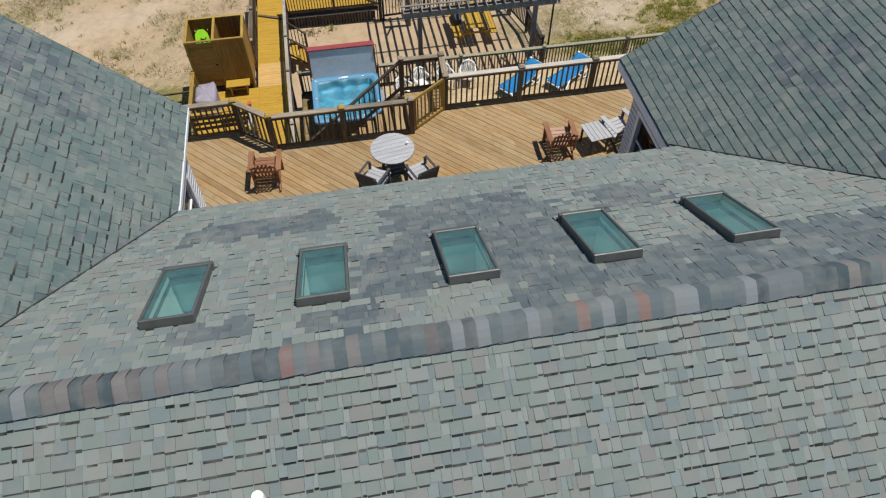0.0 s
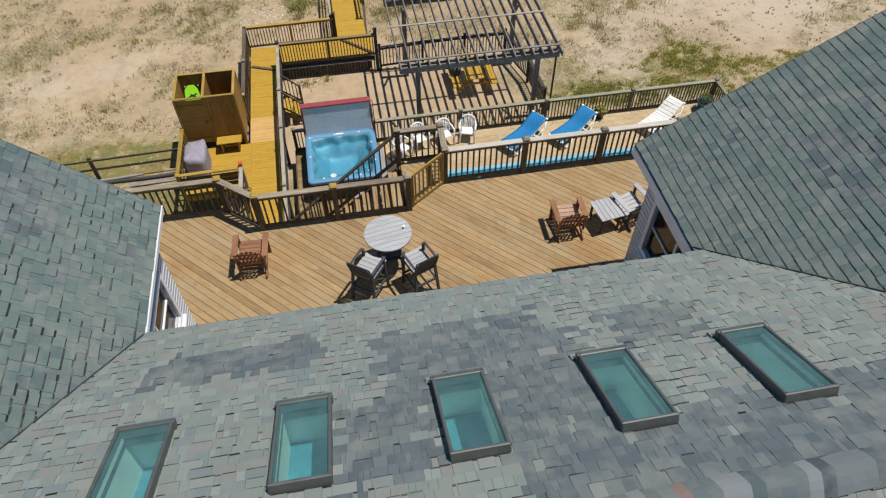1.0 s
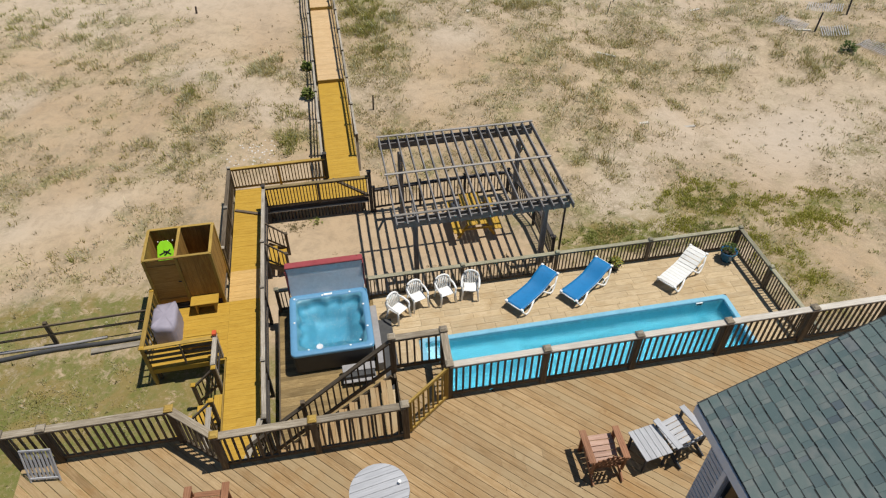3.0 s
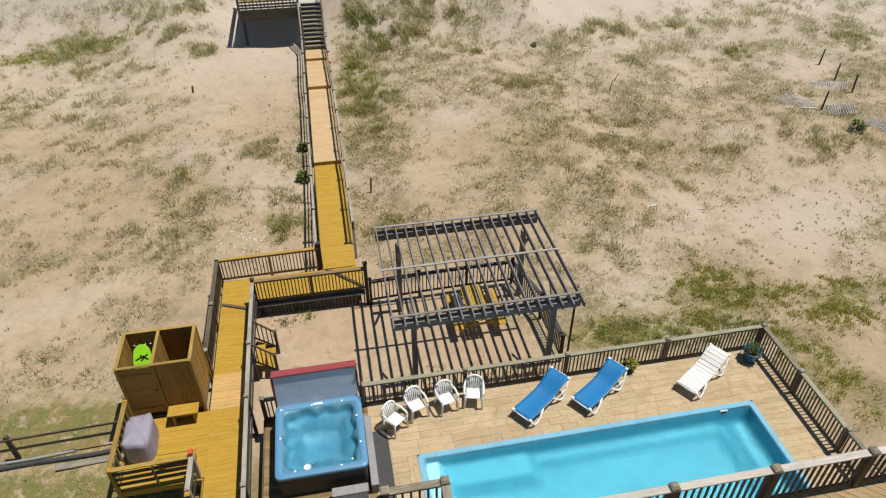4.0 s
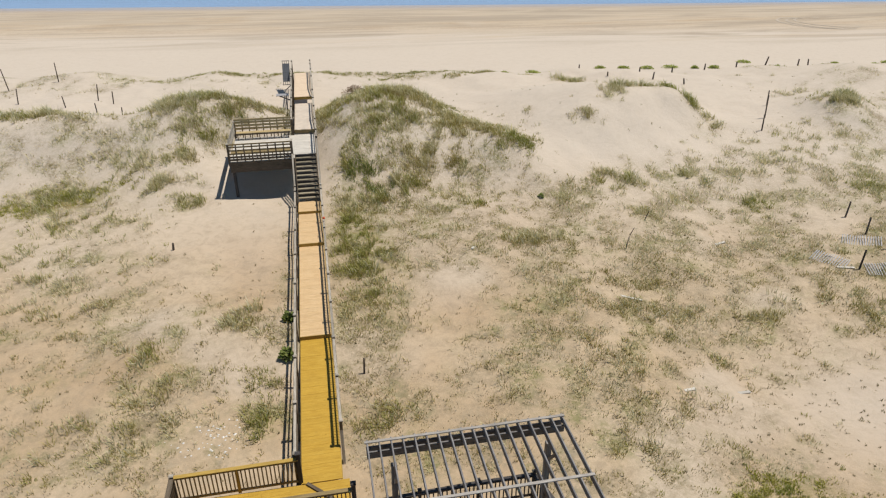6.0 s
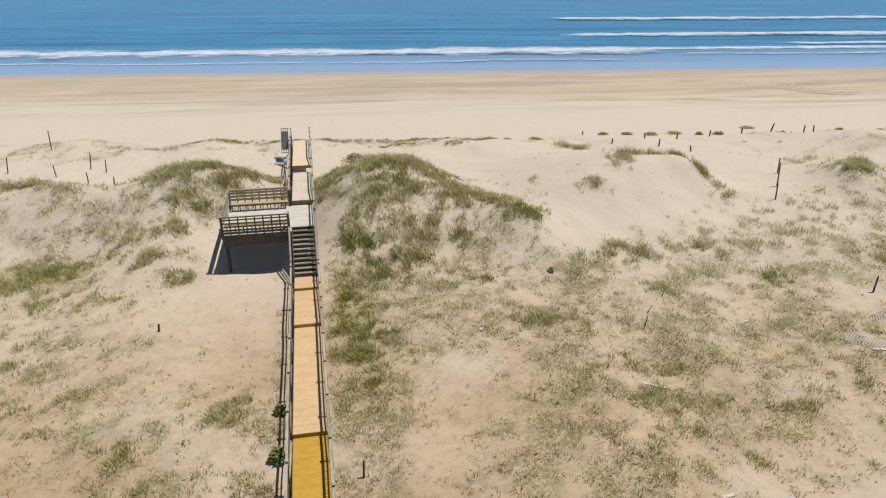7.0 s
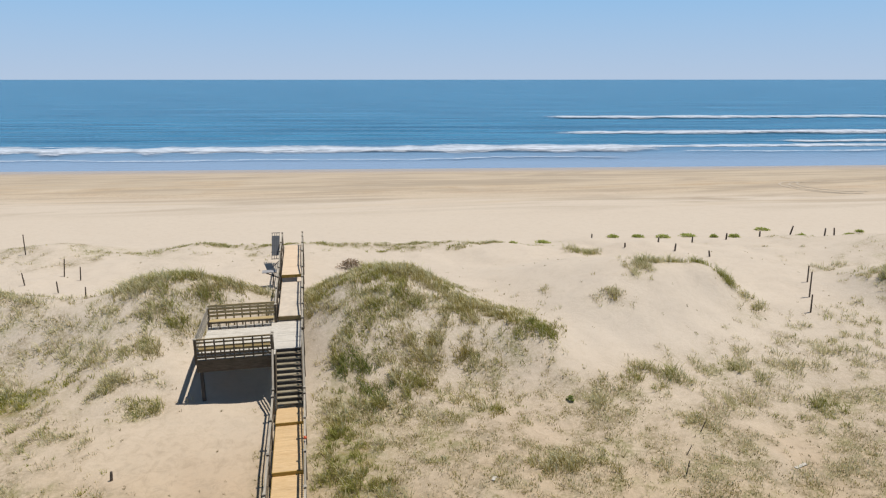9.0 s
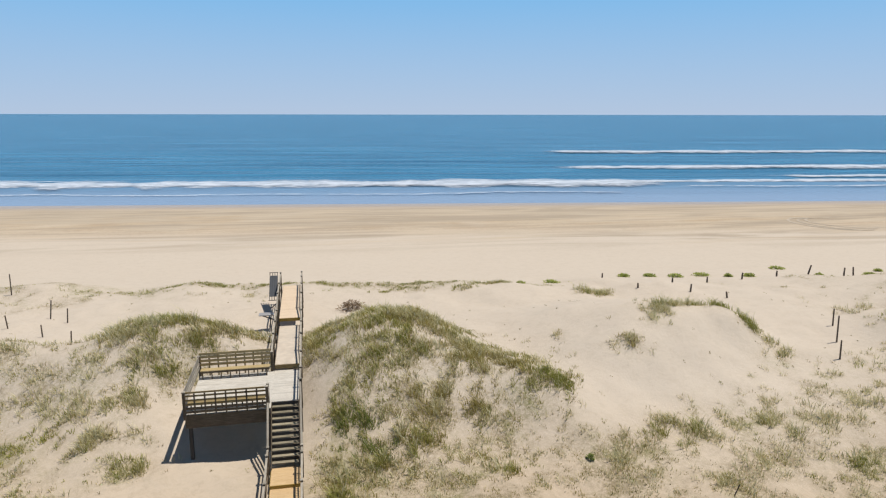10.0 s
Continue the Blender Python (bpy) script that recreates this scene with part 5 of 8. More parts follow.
while c < 28.0:
    lo, hi = cross(c + 0.003, poly), cross(c + STEP - 0.010, poly)
    if len(lo) != len(hi):
        lo = hi = cross(c + STEP / 2, poly)
    if lo:
        for k in range(0, len(lo) - 1, 2):
            cuts = [0.0, 1.0]
            span = (hi[k + 1] - hi[k]) * math.sqrt(2)
            if span > 4.2:
                cuts = [0.0, rs.uniform(0.3, 0.7), 1.0]
            for f0, f1 in zip(cuts, cuts[1:]):
                xa, xb = lo[k] + f0 * (lo[k + 1] - lo[k]), lo[k] + f1 * (lo[k + 1] - lo[k]) - (0.003 if f1 < 1 else 0)
                ya, yb = hi[k] + f0 * (hi[k + 1] - hi[k]), hi[k] + f1 * (hi[k + 1] - hi[k]) - (0.003 if f1 < 1 else 0)
                lc, hc = c + 0.003, c + STEP - 0.010
                mid = Vector(((xa + yb) / 2, (lc + hc) / 2 - (xa + yb) / 2, 0))
                at = T(mid.x, mid.y, DECK_Z + rs.uniform(-0.002, 0.002)) @ pose(0, 0, 0, 0, 0, -45)
                inv = pose(0, 0, 0, 0, 0, 45)
                cor = [inv @ (Vector((x, cc - x, 0)) - mid) for x, cc in ((xa, lc), (xb, lc), (yb, hc), (ya, hc))]
                part("deck_board", quads("deck_board", [cor], 0.035, W_DECK), deck, at)
    c += STEP
for (x0, y0), (x1, y1) in zip(EDGE[1:9], EDGE[2:9]):
    beam("rim_joist", (x0, y0 - 0.03, DECK_Z - 0.17), (x1, y1 - 0.03, DECK_Z - 0.17), 0.04, 0.26, W_BROWN, deck, "brown rim joist")
for x, y in ((-4.7, 13.1), (-2.2, 13.0), (0.25, 12.4), (1.75, 12.4), (2.75, 13.1), (5.6, 13.1), (8.3, 13.1), (11.0, 13.1), (13.7, 13.1), (1.85, 14.0), (2.75, 14.0)):
    post((x, y, -0.2), DECK_Z - 0.04, W_BROWN, deck, 0.14, None, "support_post")
for y in (8.5, 10.2, 11.8):
    beam("joist_beam", (-4.8, y, DECK_Z - 0.2), (14.0, y, DECK_Z - 0.2), 0.08, 0.26, W_BROWN, deck)

RAIL_H = 0.97
railing = thing("deck_railing", "weathered brown deck railing with square posts and grey top rails", "railing", T(2, 13.2, DECK_Z), "deck railings")
DP = {"z": (-4.9, 13.24), "a": (-4.22, 13.24), "b": (-2.16, 13.24), "c": (-1.37, 12.57), "d": (0.25, 12.57), "e": (1.83, 12.57), "f": (2.76, 13.28),
      "g": (4.61, 13.28), "h": (6.44, 13.28), "i": (8.27, 13.28), "j": (10.1, 13.28), "k": (11.93, 13.28), "l": (13.76, 13.28), "la": (1.80, 14.10), "lb": (2.80, 14.10)}
for key, (x, y) in DP.items():
    post((x, y, DECK_Z - 0.25), DECK_Z + RAIL_H + 0.04, W_BROWN, railing, 0.115, W_OCHRE_RAIL if key in "bcd" else W_RAILTOP)
for a, b in (("z", "a"), ("a", "b"), ("b", "c"), ("c", "d"), ("d", "e"), ("f", "g"), ("g", "h"), ("h", "i"), ("i", "j"), ("j", "k"), ("k", "l"), ("la", "lb")):
    rail_run(railing, (*DP[a], DECK_Z), (*DP[b], DECK_Z), RAIL_H, W_BLEACH if a in "fghijk" else W_RAILTOP, W_BROWN, 0.128)
rail_run(railing, (*DP["lb"], DECK_Z), (*DP["f"], DECK_Z), RAIL_H, W_RAILTOP, W_BROWN, 0.128)

gate = thing("deck_gate", "yellowish timber deck gate with square balusters, closed across the stair head", "gate", T(2.3, 12.9, DECK_Z))
g0, g1 = Vector((1.90, 12.63, DECK_Z)), Vector((2.70, 13.23, DECK_Z))
for h in (0.08, 0.93):
    beam("gate_rail", g0 + Vector((0, 0, h)), g1 + Vector((0, 0, h)), 0.04, 0.085, W_OCHRE_RAIL, gate)
for f in (0.02, 0.98):
    p = g0.lerp(g1, f)
    beam("gate_stile", p + Vector((0, 0, 0.04)), p + Vector((0, 0, 0.97)), 0.085, 0.04, W_OCHRE_RAIL, gate)
for i in range(1, 8):
    p = g0.lerp(g1, i / 8)
    beam("baluster", p + Vector((0, 0, 0.1)), p + Vector((0, 0, 0.9)), 0.035, 0.035, W_OCHRE_RAIL, gate)

# stair from the landing down along the deck's edge
stair = thing("stair", "timber deck stair with open risers and brown rails", "stairs", T(0.2, 13.4, 0.55))
ST_Y0, ST_Y1, RISE, RUN = 12.75, 14.02, 0.188, 0.225
for i in range(14):
    x, z = 1.72 - i * RUN, DECK_Z - (i + 1) * RISE
    for k in (0, 1):
        part("tread", box(ST_Y1 - ST_Y0, 0.105, 0.036, W_DECK), stair, T(x - 0.055 - 0.11 * k, (ST_Y0 + ST_Y1) / 2, z) @ pose(0, 0, 0, 0, 0, 90))
xe, ze = 1.72 - 14 * RUN, DECK_Z - 15 * RISE
for y in (ST_Y0, ST_Y1):
    beam("stringer", (1.8, y, DECK_Z - 0.16), (xe, y, ze - 0.02), 0.045, 0.26, W_BROWN, stair)
part("stair_landing", box(1.1, 1.3, 0.04, W_DECK), stair, T(xe - 0.5, 13.4, ze), "half landing")
for x in (xe - 0.98, xe - 0.05):
    for y in (12.8, 14.0):
        post((x, y, -0.1), ze - 0.02, W_BROWN, stair, 0.1, None, "support_post")
d = Vector((-RUN, 0, -RISE)).normalized()
r0, r1 = Vector((1.76, 14.06, DECK_Z + 0.93)), Vector((xe, 14.06, ze + 0.96))
beam("top_rail", r0, r1, 0.1, 0.04, W_BROWN, stair)
beam("bottom_rail", r0 - Vector((0, 0, 0.78)), r1 - Vector((0, 0, 0.78)), 0.04, 0.085, W_BROWN, stair)
for i in range(1, 24):
    p = r0.lerp(r1, i / 24)
    beam("baluster", p - Vector((0, 0, 0.76)), p - Vector((0, 0, 0.02)), 0.034, 0.034, W_BROWN, stair)
post((xe + 1.35, 14.06, ze + 0.9), ze + 2.3, W_BROWN, stair, 0.09, None, "rail_post")


# ---- pool deck, pool and tub ----
PD = 0.55
pool_deck = thing("pool_deck", "sun-bleached timber pool deck of short staggered boards", "deck", T(8, 18, 0), kind="structure")
rs = random.Random(21)


def lay_boards(parent, x0, x1, y0, y1, z, wide, lo, hi, mat, along="x", name="deck_board", joint=0.0025):
    """Staggered boards with open joints over a rectangle."""
    a0, a1, b0, b1 = (x0, x1, y0, y1) if along == "x" else (y0, y1, x0, x1)
    n = max(1, round((b1 - b0) / wide))
    w = (b1 - b0) / n
    for k in range(n):
        b = b0 + (k + 0.5) * w
        a = a0
        first = True
        while a < a1 - 0.01:
            l = rs.uniform(lo, hi) * (rs.uniform(0.3, 1) if first else 1)
            l = round(min(l, a1 - a), 1) if a1 - a > l + 0.15 else a1 - a
            l = max(l, 0.06)
            first = False
            c = a + l / 2
            m = T(c, b, z - 0.015 + rs.uniform(-0.002, 0.002)) if along == "x" else T(b, c, z - 0.015 + rs.uniform(-0.002, 0.002)) @ pose(0, 0, 0, 0, 0, 90)
            part(name, box(round(l - joint * 1.4, 3), round(w - joint, 4), 0.03, mat, 0.001), parent, m)
            a += l


CO = 0.10
lay_boards(pool_deck, 1.75, 14.62, POOL_Y1 + CO, 21.15, PD, 0.27, 0.5, 1.1, W_POOLDECK, joint=0.0045)
lay_boards(pool_deck, POOL_X1 + CO, 14.62, 15.2, POOL_Y1 + CO, PD, 0.20, 0.9, 1.5, W_POOLDECK, joint=0.0045)
lay_boards(pool_deck, 1.75, POOL_X0 - CO - 0.28, 14.6, POOL_Y1 + CO, PD, 0.16, 0.5, 0.9, W_POOLDECK, joint=0.0045)
lay_boards(pool_deck, POOL_X0 - CO - 0.28, POOL_X0 - CO, 14.6, POOL_Y1 + CO, PD, 0.14, 1.4, 2.4, W_POOLDECK, "y", joint=0.0045)
lay_boards(pool_deck, -1.25, 1.75, 15.0, 21.15, PD - 0.02, 0.15, 1.5, 3.0, W_TUBDECK)
lay_boards(pool_deck, POOL_X0 - CO, 14.62, 14.6, POOL_Y0 - CO, PD, 0.27, 0.9, 1.5, W_POOLDECK, joint=0.0045)
for p0, p1 in (((-1.25, 21.17), (14.64, 21.17)), ((14.64, 14.6), (14.64, 21.17)), ((-1.27, 14.6), (-1.27, 21.17))):
    beam("rim_joist", (*p0, PD - 0.2), (*p1, PD - 0.2), 0.04, 0.4, W_BROWN, pool_deck)
for x in (1.0, 2.4, 14.0):
    beam("joist", (x, 14.8, PD - 0.12), (x, 21.0, PD - 0.12), 0.05, 0.14, W_BROWN, pool_deck)

# the pool: coping ring, shell with an end bench, steps and a long ledge, water, skimmer
pool = thing("swimming_pool", "long narrow turquoise lap pool with pale coping, full of clear water", "pool", T(8, 17.5, PD))


def ring_mesh(name, x0, x1, y0, y1, profile, mat, r=0.12, seg=5, floor=False, smooth=False):
    """A rounded rectangle swept through (inset, height) pairs."""
    verts, faces = [], []
    n = 4 * (seg + 1)
    for inset, z in profile:
        rr = max(0.02, r - inset * 0.3)
        for k, (cx, cy, sx_, sy_) in enumerate(((x1, y1, 1, 1), (x0, y1, -1, 1), (x0, y0, -1, -1), (x1, y0, 1, -1))):
            ox, oy = cx - sx_ * (inset + rr), cy - sy_ * (inset + rr)
            for i in range(seg + 1):
                a = math.pi / 2 * (k + i / seg)
                verts.append((ox + rr * math.cos(a), oy + rr * math.sin(a), z))
    for k in range(len(profile) - 1):
        for i in range(n):
            j = (i + 1) % n
            faces.append((k * n + i, k * n + j, k * n + n + j, k * n + n + i))
    if floor:
        faces.append(tuple(range((len(profile) - 1) * n, len(profile) * n)))
    return raw(name, verts, faces, mat, smooth)


X0, X1, Y0, Y1 = POOL_X0, POOL_X1, POOL_Y0, POOL_Y1
part("coping", ring_mesh("coping", X0 - CO, X1 + CO, Y0 - CO, Y1 + CO, [(0.02, PD - 0.1), (0.0, PD + 0.005), (0.01, PD + 0.02), (0.15, PD + 0.022), (0.17, PD + 0.0), (0.17, PD - 0.12)], M_COPING), pool, I4, "pale blue moulded coping")
part("shell", ring_mesh("shell", X0, X1, Y0, Y1, [(0.05, PD - 0.02), (0.08, PD - 0.1), (0.20, -0.05), (0.36, -0.3)], M_POOL, 0.16, 5, True), pool, I4, "turquoise gelcoat shell, mottled in place of water caustics")


def moulding(x0, x1, y0, y1, zt, zb, run, mat):
    """A submerged ledge with sloping sides: top rectangle and a wider foot."""
    q = [(x0, y0, zt), (x1, y0, zt), (x1, y1, zt), (x0, y1, zt), (x0 - run, y0 - run, zb), (x1 + run, y0 - run, zb), (x1 + run, y1 + run, zb), (x0 - run, y1 + run, zb)]
    return raw("moulding", q, [(0, 1, 2, 3), (4, 5, 1, 0), (5, 6, 2, 1), (6, 7, 3, 2), (7, 4, 0, 3)], mat)


part("ledge", moulding(6.25, X1 - 1.15, Y1 - 0.46, Y1 - 0.2, -0.08, -0.3, 0.2, M_POOL_LIGHT), pool, I4, "long moulded ledge")
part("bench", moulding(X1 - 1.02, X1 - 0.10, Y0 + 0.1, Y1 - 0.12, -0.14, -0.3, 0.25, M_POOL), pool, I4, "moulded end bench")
part("bench", moulding(X1 - 0.72, X1 - 0.38, Y0 + 0.3, Y1 - 0.4, 0.02, -0.14, 0.2, M_POOL_LIGHT), pool, I4, "moulded end seat")
part("shelf", moulding(X0 + 0.1, 6.1, 18.15, Y1 - 0.12, 0.06, -0.3, 0.3, M_POOL_LIGHT), pool, I4, "sunken tanning shelf")
for l, z, mat in ((0.34, 0.36, M_STEPWHITE), (0.66, 0.12, M_POOL_LIGHT)):
    part("pool_step", moulding(X0 + 0.1, X0 + 0.1 + l, Y0 + 0.12, Y1 - 0.12, z, z - 0.22, 0.1, mat), pool, I4, "moulded entry step")
skimmer = part("skimmer", box(0.24, 0.04, 0.15, M_WHITE, 0.008), pool, T(X1 - 0.9, Y1 - 0.085, PD - 0.1), "white skimmer frame")
part("mouth", box(0.17, 0.03, 0.09, M_BLACK, 0.006), skimmer, T(X1 - 0.9, Y1 - 0.10, PD - 0.095), "dark skimmer mouth")
wx, wy, wf = sheet_grid(np.arange(X0 + 0.06, X1 - 0.05, 0.1), np.arange(Y0 + 0.06, Y1 - 0.05, 0.1))
wz = PD - 0.08 + 0.008 * wave_noise(wx, wy, 0.7, 41) + 0.005 * wave_noise(wx, wy, 0.3, 42)
part("water", fast_mesh("water", np.stack([wx, wy, wz], 1), wf, G_POOL, True), pool, I4, "clear rippled pool water").visible_shadow = False

# hot tub
tub = thing("hot_tub", "square hot tub with pale blue shell, charcoal cabinet and bubbling water", "hot tub", T(0.39, 19.65, PD))
TX0, TX1, TY0, TY1, TZ = -0.82, 1.60, 18.42, 20.84, 1.42
part("cabinet", ring_mesh("cabinet", TX0 + 0.04, TX1 - 0.04, TY0 + 0.04, TY1 - 0.04, [(0.03, PD), (0.0, PD + 0.05), (0.0, TZ - 0.12)], M_CABINET, 0.12, 5), tub, I4, "charcoal panelled cabinet")
part("rim", ring_mesh("rim", TX0, TX1, TY0, TY1, [(0.03, TZ - 0.13), (0.0, TZ - 0.1), (0.0, TZ - 0.02), (0.02, TZ), (0.16, TZ), (0.20, TZ - 0.03), (0.22, TZ - 0.16)], M_TUB, 0.16, 6, False, True), tub, I4, "pale blue acrylic rim")
bv, bf, NB = [], [], 72
for inset, z, lobe in ((0.12, TZ - 0.025, 0.0), (0.20, TZ - 0.03, 0.0), (0.22, TZ - 0.1, 0.11), (0.25, TZ - 0.30, 0.12), (0.34, TZ - 0.36, 0.09), (0.58, TZ - 0.40, 0.04), (0.66, TZ - 0.7, 0.02), (0.75, TZ - 0.74, 0.0)):
    for i in range(NB):
        a = 2 * math.pi * i / NB
        ce, se = math.cos(a), math.sin(a)
        rr = (abs(ce) ** 9 + abs(se) ** 9) ** (-1 / 9) * ((TX1 - TX0) / 2 - inset)
        rr -= lobe * (0.5 + 0.5 * math.cos(11 * a + 0.6)) ** 2
        bv.append(((TX0 + TX1) / 2 + rr * ce, (TY0 + TY1) / 2 + rr * se, z))
for k in range(7):
    for i in range(NB):
        j = (i + 1) % NB
        bf.append((k * NB + i, k * NB + j, k * NB + NB + j, k * NB + NB + i))
bf.append(tuple(range(7 * NB, 8 * NB)))
part("basin", raw("basin", bv, bf, M_BASIN, True), tub, I4, "moulded blue seats and footwell")
for x, y in ((-0.66, 20.68), (0.2, 20.7), (1.05, 20.7), (1.42, 20.1), (1.46, 19.2), (1.2, 18.7), (-0.3, 18.6), (0.9, 18.56), (-0.68, 19.7)):
    part("jet", lathe("jet", [(0.028, 0), (0.034, 0.008), (0.02, 0.014), (0.008, 0.006)], M_WHITE, 12), tub, T(x, y, TZ - 0.002), "white plastic valve")
part("filter_lid", lathe("filter_lid", [(0.095, 0), (0.10, 0.012), (0.075, 0.018), (0.07, 0.008), (0.04, 0.014), (0.01, 0.012)], M_COVER, 24), tub, T(0.02, 18.66, TZ - 0.002), "round white filter lid")
part("control_panel", box(0.26, 0.07, 0.015, M_WHITE, 0.005), tub, T(0.38, 20.72, TZ + 0.006), "pale control panel")
tx, ty, tf = sheet_grid(np.arange(TX0 + 0.2, TX1 - 0.19, 0.045), np.arange(TY0 + 0.2, TY1 - 0.19, 0.045))
tz = TZ - 0.17 + 0.018 * wave_noise(tx, ty, 0.45, 51) + 0.012 * wave_noise(tx, ty, 0.16, 52)
part("water", fast_mesh("water", np.stack([tx, ty, tz], 1), tf, G_TUB, True), tub, I4, "churning blue water").visible_shadow = False
fr = random.Random(52)
bub = []
for k in range(1300):
    cx, cy = fr.choice(((0.95, 20.1), (1.0, 19.0), (-0.2, 19.9), (0.1, 18.95), (0.7, 19.6)))
    bx, by = cx + fr.gauss(0, 0.3), cy + fr.gauss(0, 0.16)
    if TX0 + 0.25 < bx < TX1 - 0.25 and TY0 + 0.25 < by < TY1 - 0.25:
        bub.append((bx, by, fr.uniform(0.002, 0.007)))
bv, bf = [], []
for bx, by, r in bub:
    b = len(bv)
    bv += [(bx + r, by, TZ - 0.142), (bx, by + r, TZ - 0.142), (bx - r, by, TZ - 0.142), (bx, by - r, TZ - 0.142), (bx, by, TZ - 0.142 + r * 0.7)]
    bf += [(b, b + 1, b + 4), (b + 1, b + 2, b + 4), (b + 2, b + 3, b + 4), (b + 3, b, b + 4)]
part("froth", raw("froth", bv, bf, M_WHITE), tub, I4, "white froth on the water", "stuff")

tub_cover = thing("tub_cover", "open hot tub cover, grey underside and faded red vinyl edge", "tub cover", T(0.39, 21.0, TZ))
part("panel", box(2.30, 0.10, 1.12, M_COVER, 0.03), tub_cover, T(0.39, 20.93, TZ + 0.52) @ pose(0, 0, 0, -6, 0, 0), "grey vinyl underside")
part("panel", box(2.34, 0.10, 1.14, M_COVER_RED, 0.03), tub_cover, T(0.39, 21.04, TZ + 0.535) @ pose(0, 0, 0, -4, 0, 0), "faded red vinyl panel")
part("top_fold", box(2.36, 0.24, 0.07, M_COVER_RED, 0.025), tub_cover, T(0.39, 21.03, TZ + 1.10), "red vinyl fold")
for x in (-0.79, 1.57):
    part("skirt", box(0.03, 0.22, 1.0, M_COVER_RED, 0.01), tub_cover, T(x, 20.98, TZ + 0.5), "red vinyl skirt")
part("lift_arm", tube("lift_arm", [(1.62, 20.3, TZ - 0.2), (1.64, 20.7, TZ + 0.25), (1.64, 21.06, TZ + 1.0), (1.4, 21.1, TZ + 1.14)], 0.014, M_BLACK), tub_cover, I4, "thin dark lifting arm")
tub_step = thing("tub_step", "grey two-tread tub step", "step", T(1.2, 18.1, PD))
part("tread", box(0.95, 0.26, 0.04, M_STEP, 0.01), tub_step, T(1.05, 18.12, PD + 0.36))
part("tread", box(0.95, 0.28, 0.04, M_STEP, 0.01), tub_step, T(1.05, 17.86, PD + 0.18))
part("body", box(0.91, 0.46, 0.34, M_CABINET, 0.01), tub_step, T(1.05, 18.05, PD + 0.17), "dark moulded body")
mat_ob = thing("rubber_mat", "dark grey rubber mat beside the tub", "mat", T(2.0, 18.9, PD))
part("mat", box(0.42, 2.7, 0.02, M_CABINET, 0.006), mat_ob, T(2.02, 18.75, PD + 0.012))
apron = thing("tub_apron", "grey composite board along the tub", "board", T(1.7, 19.2, PD))
part("board", box(0.20, 2.3, 0.36, M_STEP, 0.01), apron, T(1.71, 19.3, PD + 0.18))

# fence round the pool deck
pool_fence = thing("pool_fence", "weathered grey-brown timber fence round the pool deck", "fence", T(8, 21.1, PD), "pool fences")
PF_H = 0.93
back = [(-1.2, 21.12), (1.62, 21.12), (4.77, 21.12), (7.98, 21.12), (11.27, 21.12), (14.58, 21.12)]
side = [(14.58, 21.12), (14.58, 19.14), (14.58, 17.0), (14.58, 14.9)]
for x, y in back + side[1:]:
    post((x, y, PD - 0.5), PD + PF_H + 0.05, W_BROWN, pool_fence, 0.105, W_MOSSY)
for run in (back, side):
    for a, b in zip(run, run[1:]):
        rail_run(pool_fence, (*a, PD), (*b, PD), PF_H, W_MOSSY, W_BROWN, 0.118, 0.07)


# ---- pool furniture ----
def stack_chair():
    """A moulded plastic armchair, facing -y, origin on the floor."""
    ch = thing("plastic_chair", "white moulded plastic armchair with a slotted back", "chair", I4, "white chairs")
    seat = [[(u * (0.21 + 0.02 * v), -0.2 + 0.42 * v, 0.42 - 0.02 * v + 0.012 * u * u) for u in np.linspace(-1, 1, 7)] for v in np.linspace(0, 1, 6)]
    part("seat", sheet("seat", seat, 0.018, M_WHITE), ch)
    for i in range(-3, 4):
        x = i * 0.062
        h = 0.86 - 0.11 * (i / 3) ** 2
        part("back_slat", tube("back_slat", [(x * 0.9, 0.21, 0.41), (x, 0.25, 0.6), (x * 1.05, 0.30, h)], 0.021, M_WHITE, 6), ch)
    part("back_rim", tube("back_rim", [(-0.25, 0.22, 0.40), (-0.265, 0.26, 0.60), (-0.25, 0.28, 0.70), (-0.20, 0.295, 0.79), (-0.11, 0.308, 0.85), (0, 0.312, 0.87), (0.11, 0.308, 0.85), (0.20, 0.295, 0.79), (0.25, 0.28, 0.70), (0.265, 0.26, 0.60), (0.25, 0.22, 0.40)], 0.034, M_WHITE), ch)
    for s in (-1, 1):
        part("arm", tube("arm", [(s * 0.26, 0.26, 0.64), (s * 0.29, 0.05, 0.645), (s * 0.28, -0.18, 0.63), (s * 0.255, -0.235, 0.56)], 0.033, M_WHITE), ch)
        part("leg", tube("leg", [(s * 0.255, -0.235, 0.57), (s * 0.24, -0.22, 0.40), (s * 0.27, -0.25, 0.0)], 0.032, M_WHITE), ch)
        part("leg", tube("leg", [(s * 0.24, 0.2, 0.42), (s * 0.27, 0.3, 0.0)], 0.032, M_WHITE), ch)
    return ch


def place(first, spots):
    for m in spots[1:]:
        copy_thing(first, m)
    first.matrix_basis = spots[0]


BIG = Matrix.Scale(1.0, 4)
place(stack_chair(), [T(2.50, 20.12, PD) @ pose(0, 0, 0, 0, 0, 38) @ BIG, T(3.18, 20.52, PD) @ pose(0, 0, 0, 0, 0, 18) @ BIG,
                      T(4.10, 20.58, PD) @ pose(0, 0, 0, 0, 0, 14) @ BIG, T(4.93, 20.62, PD) @ pose(0, 0, 0, 0, 0, -14) @ BIG])


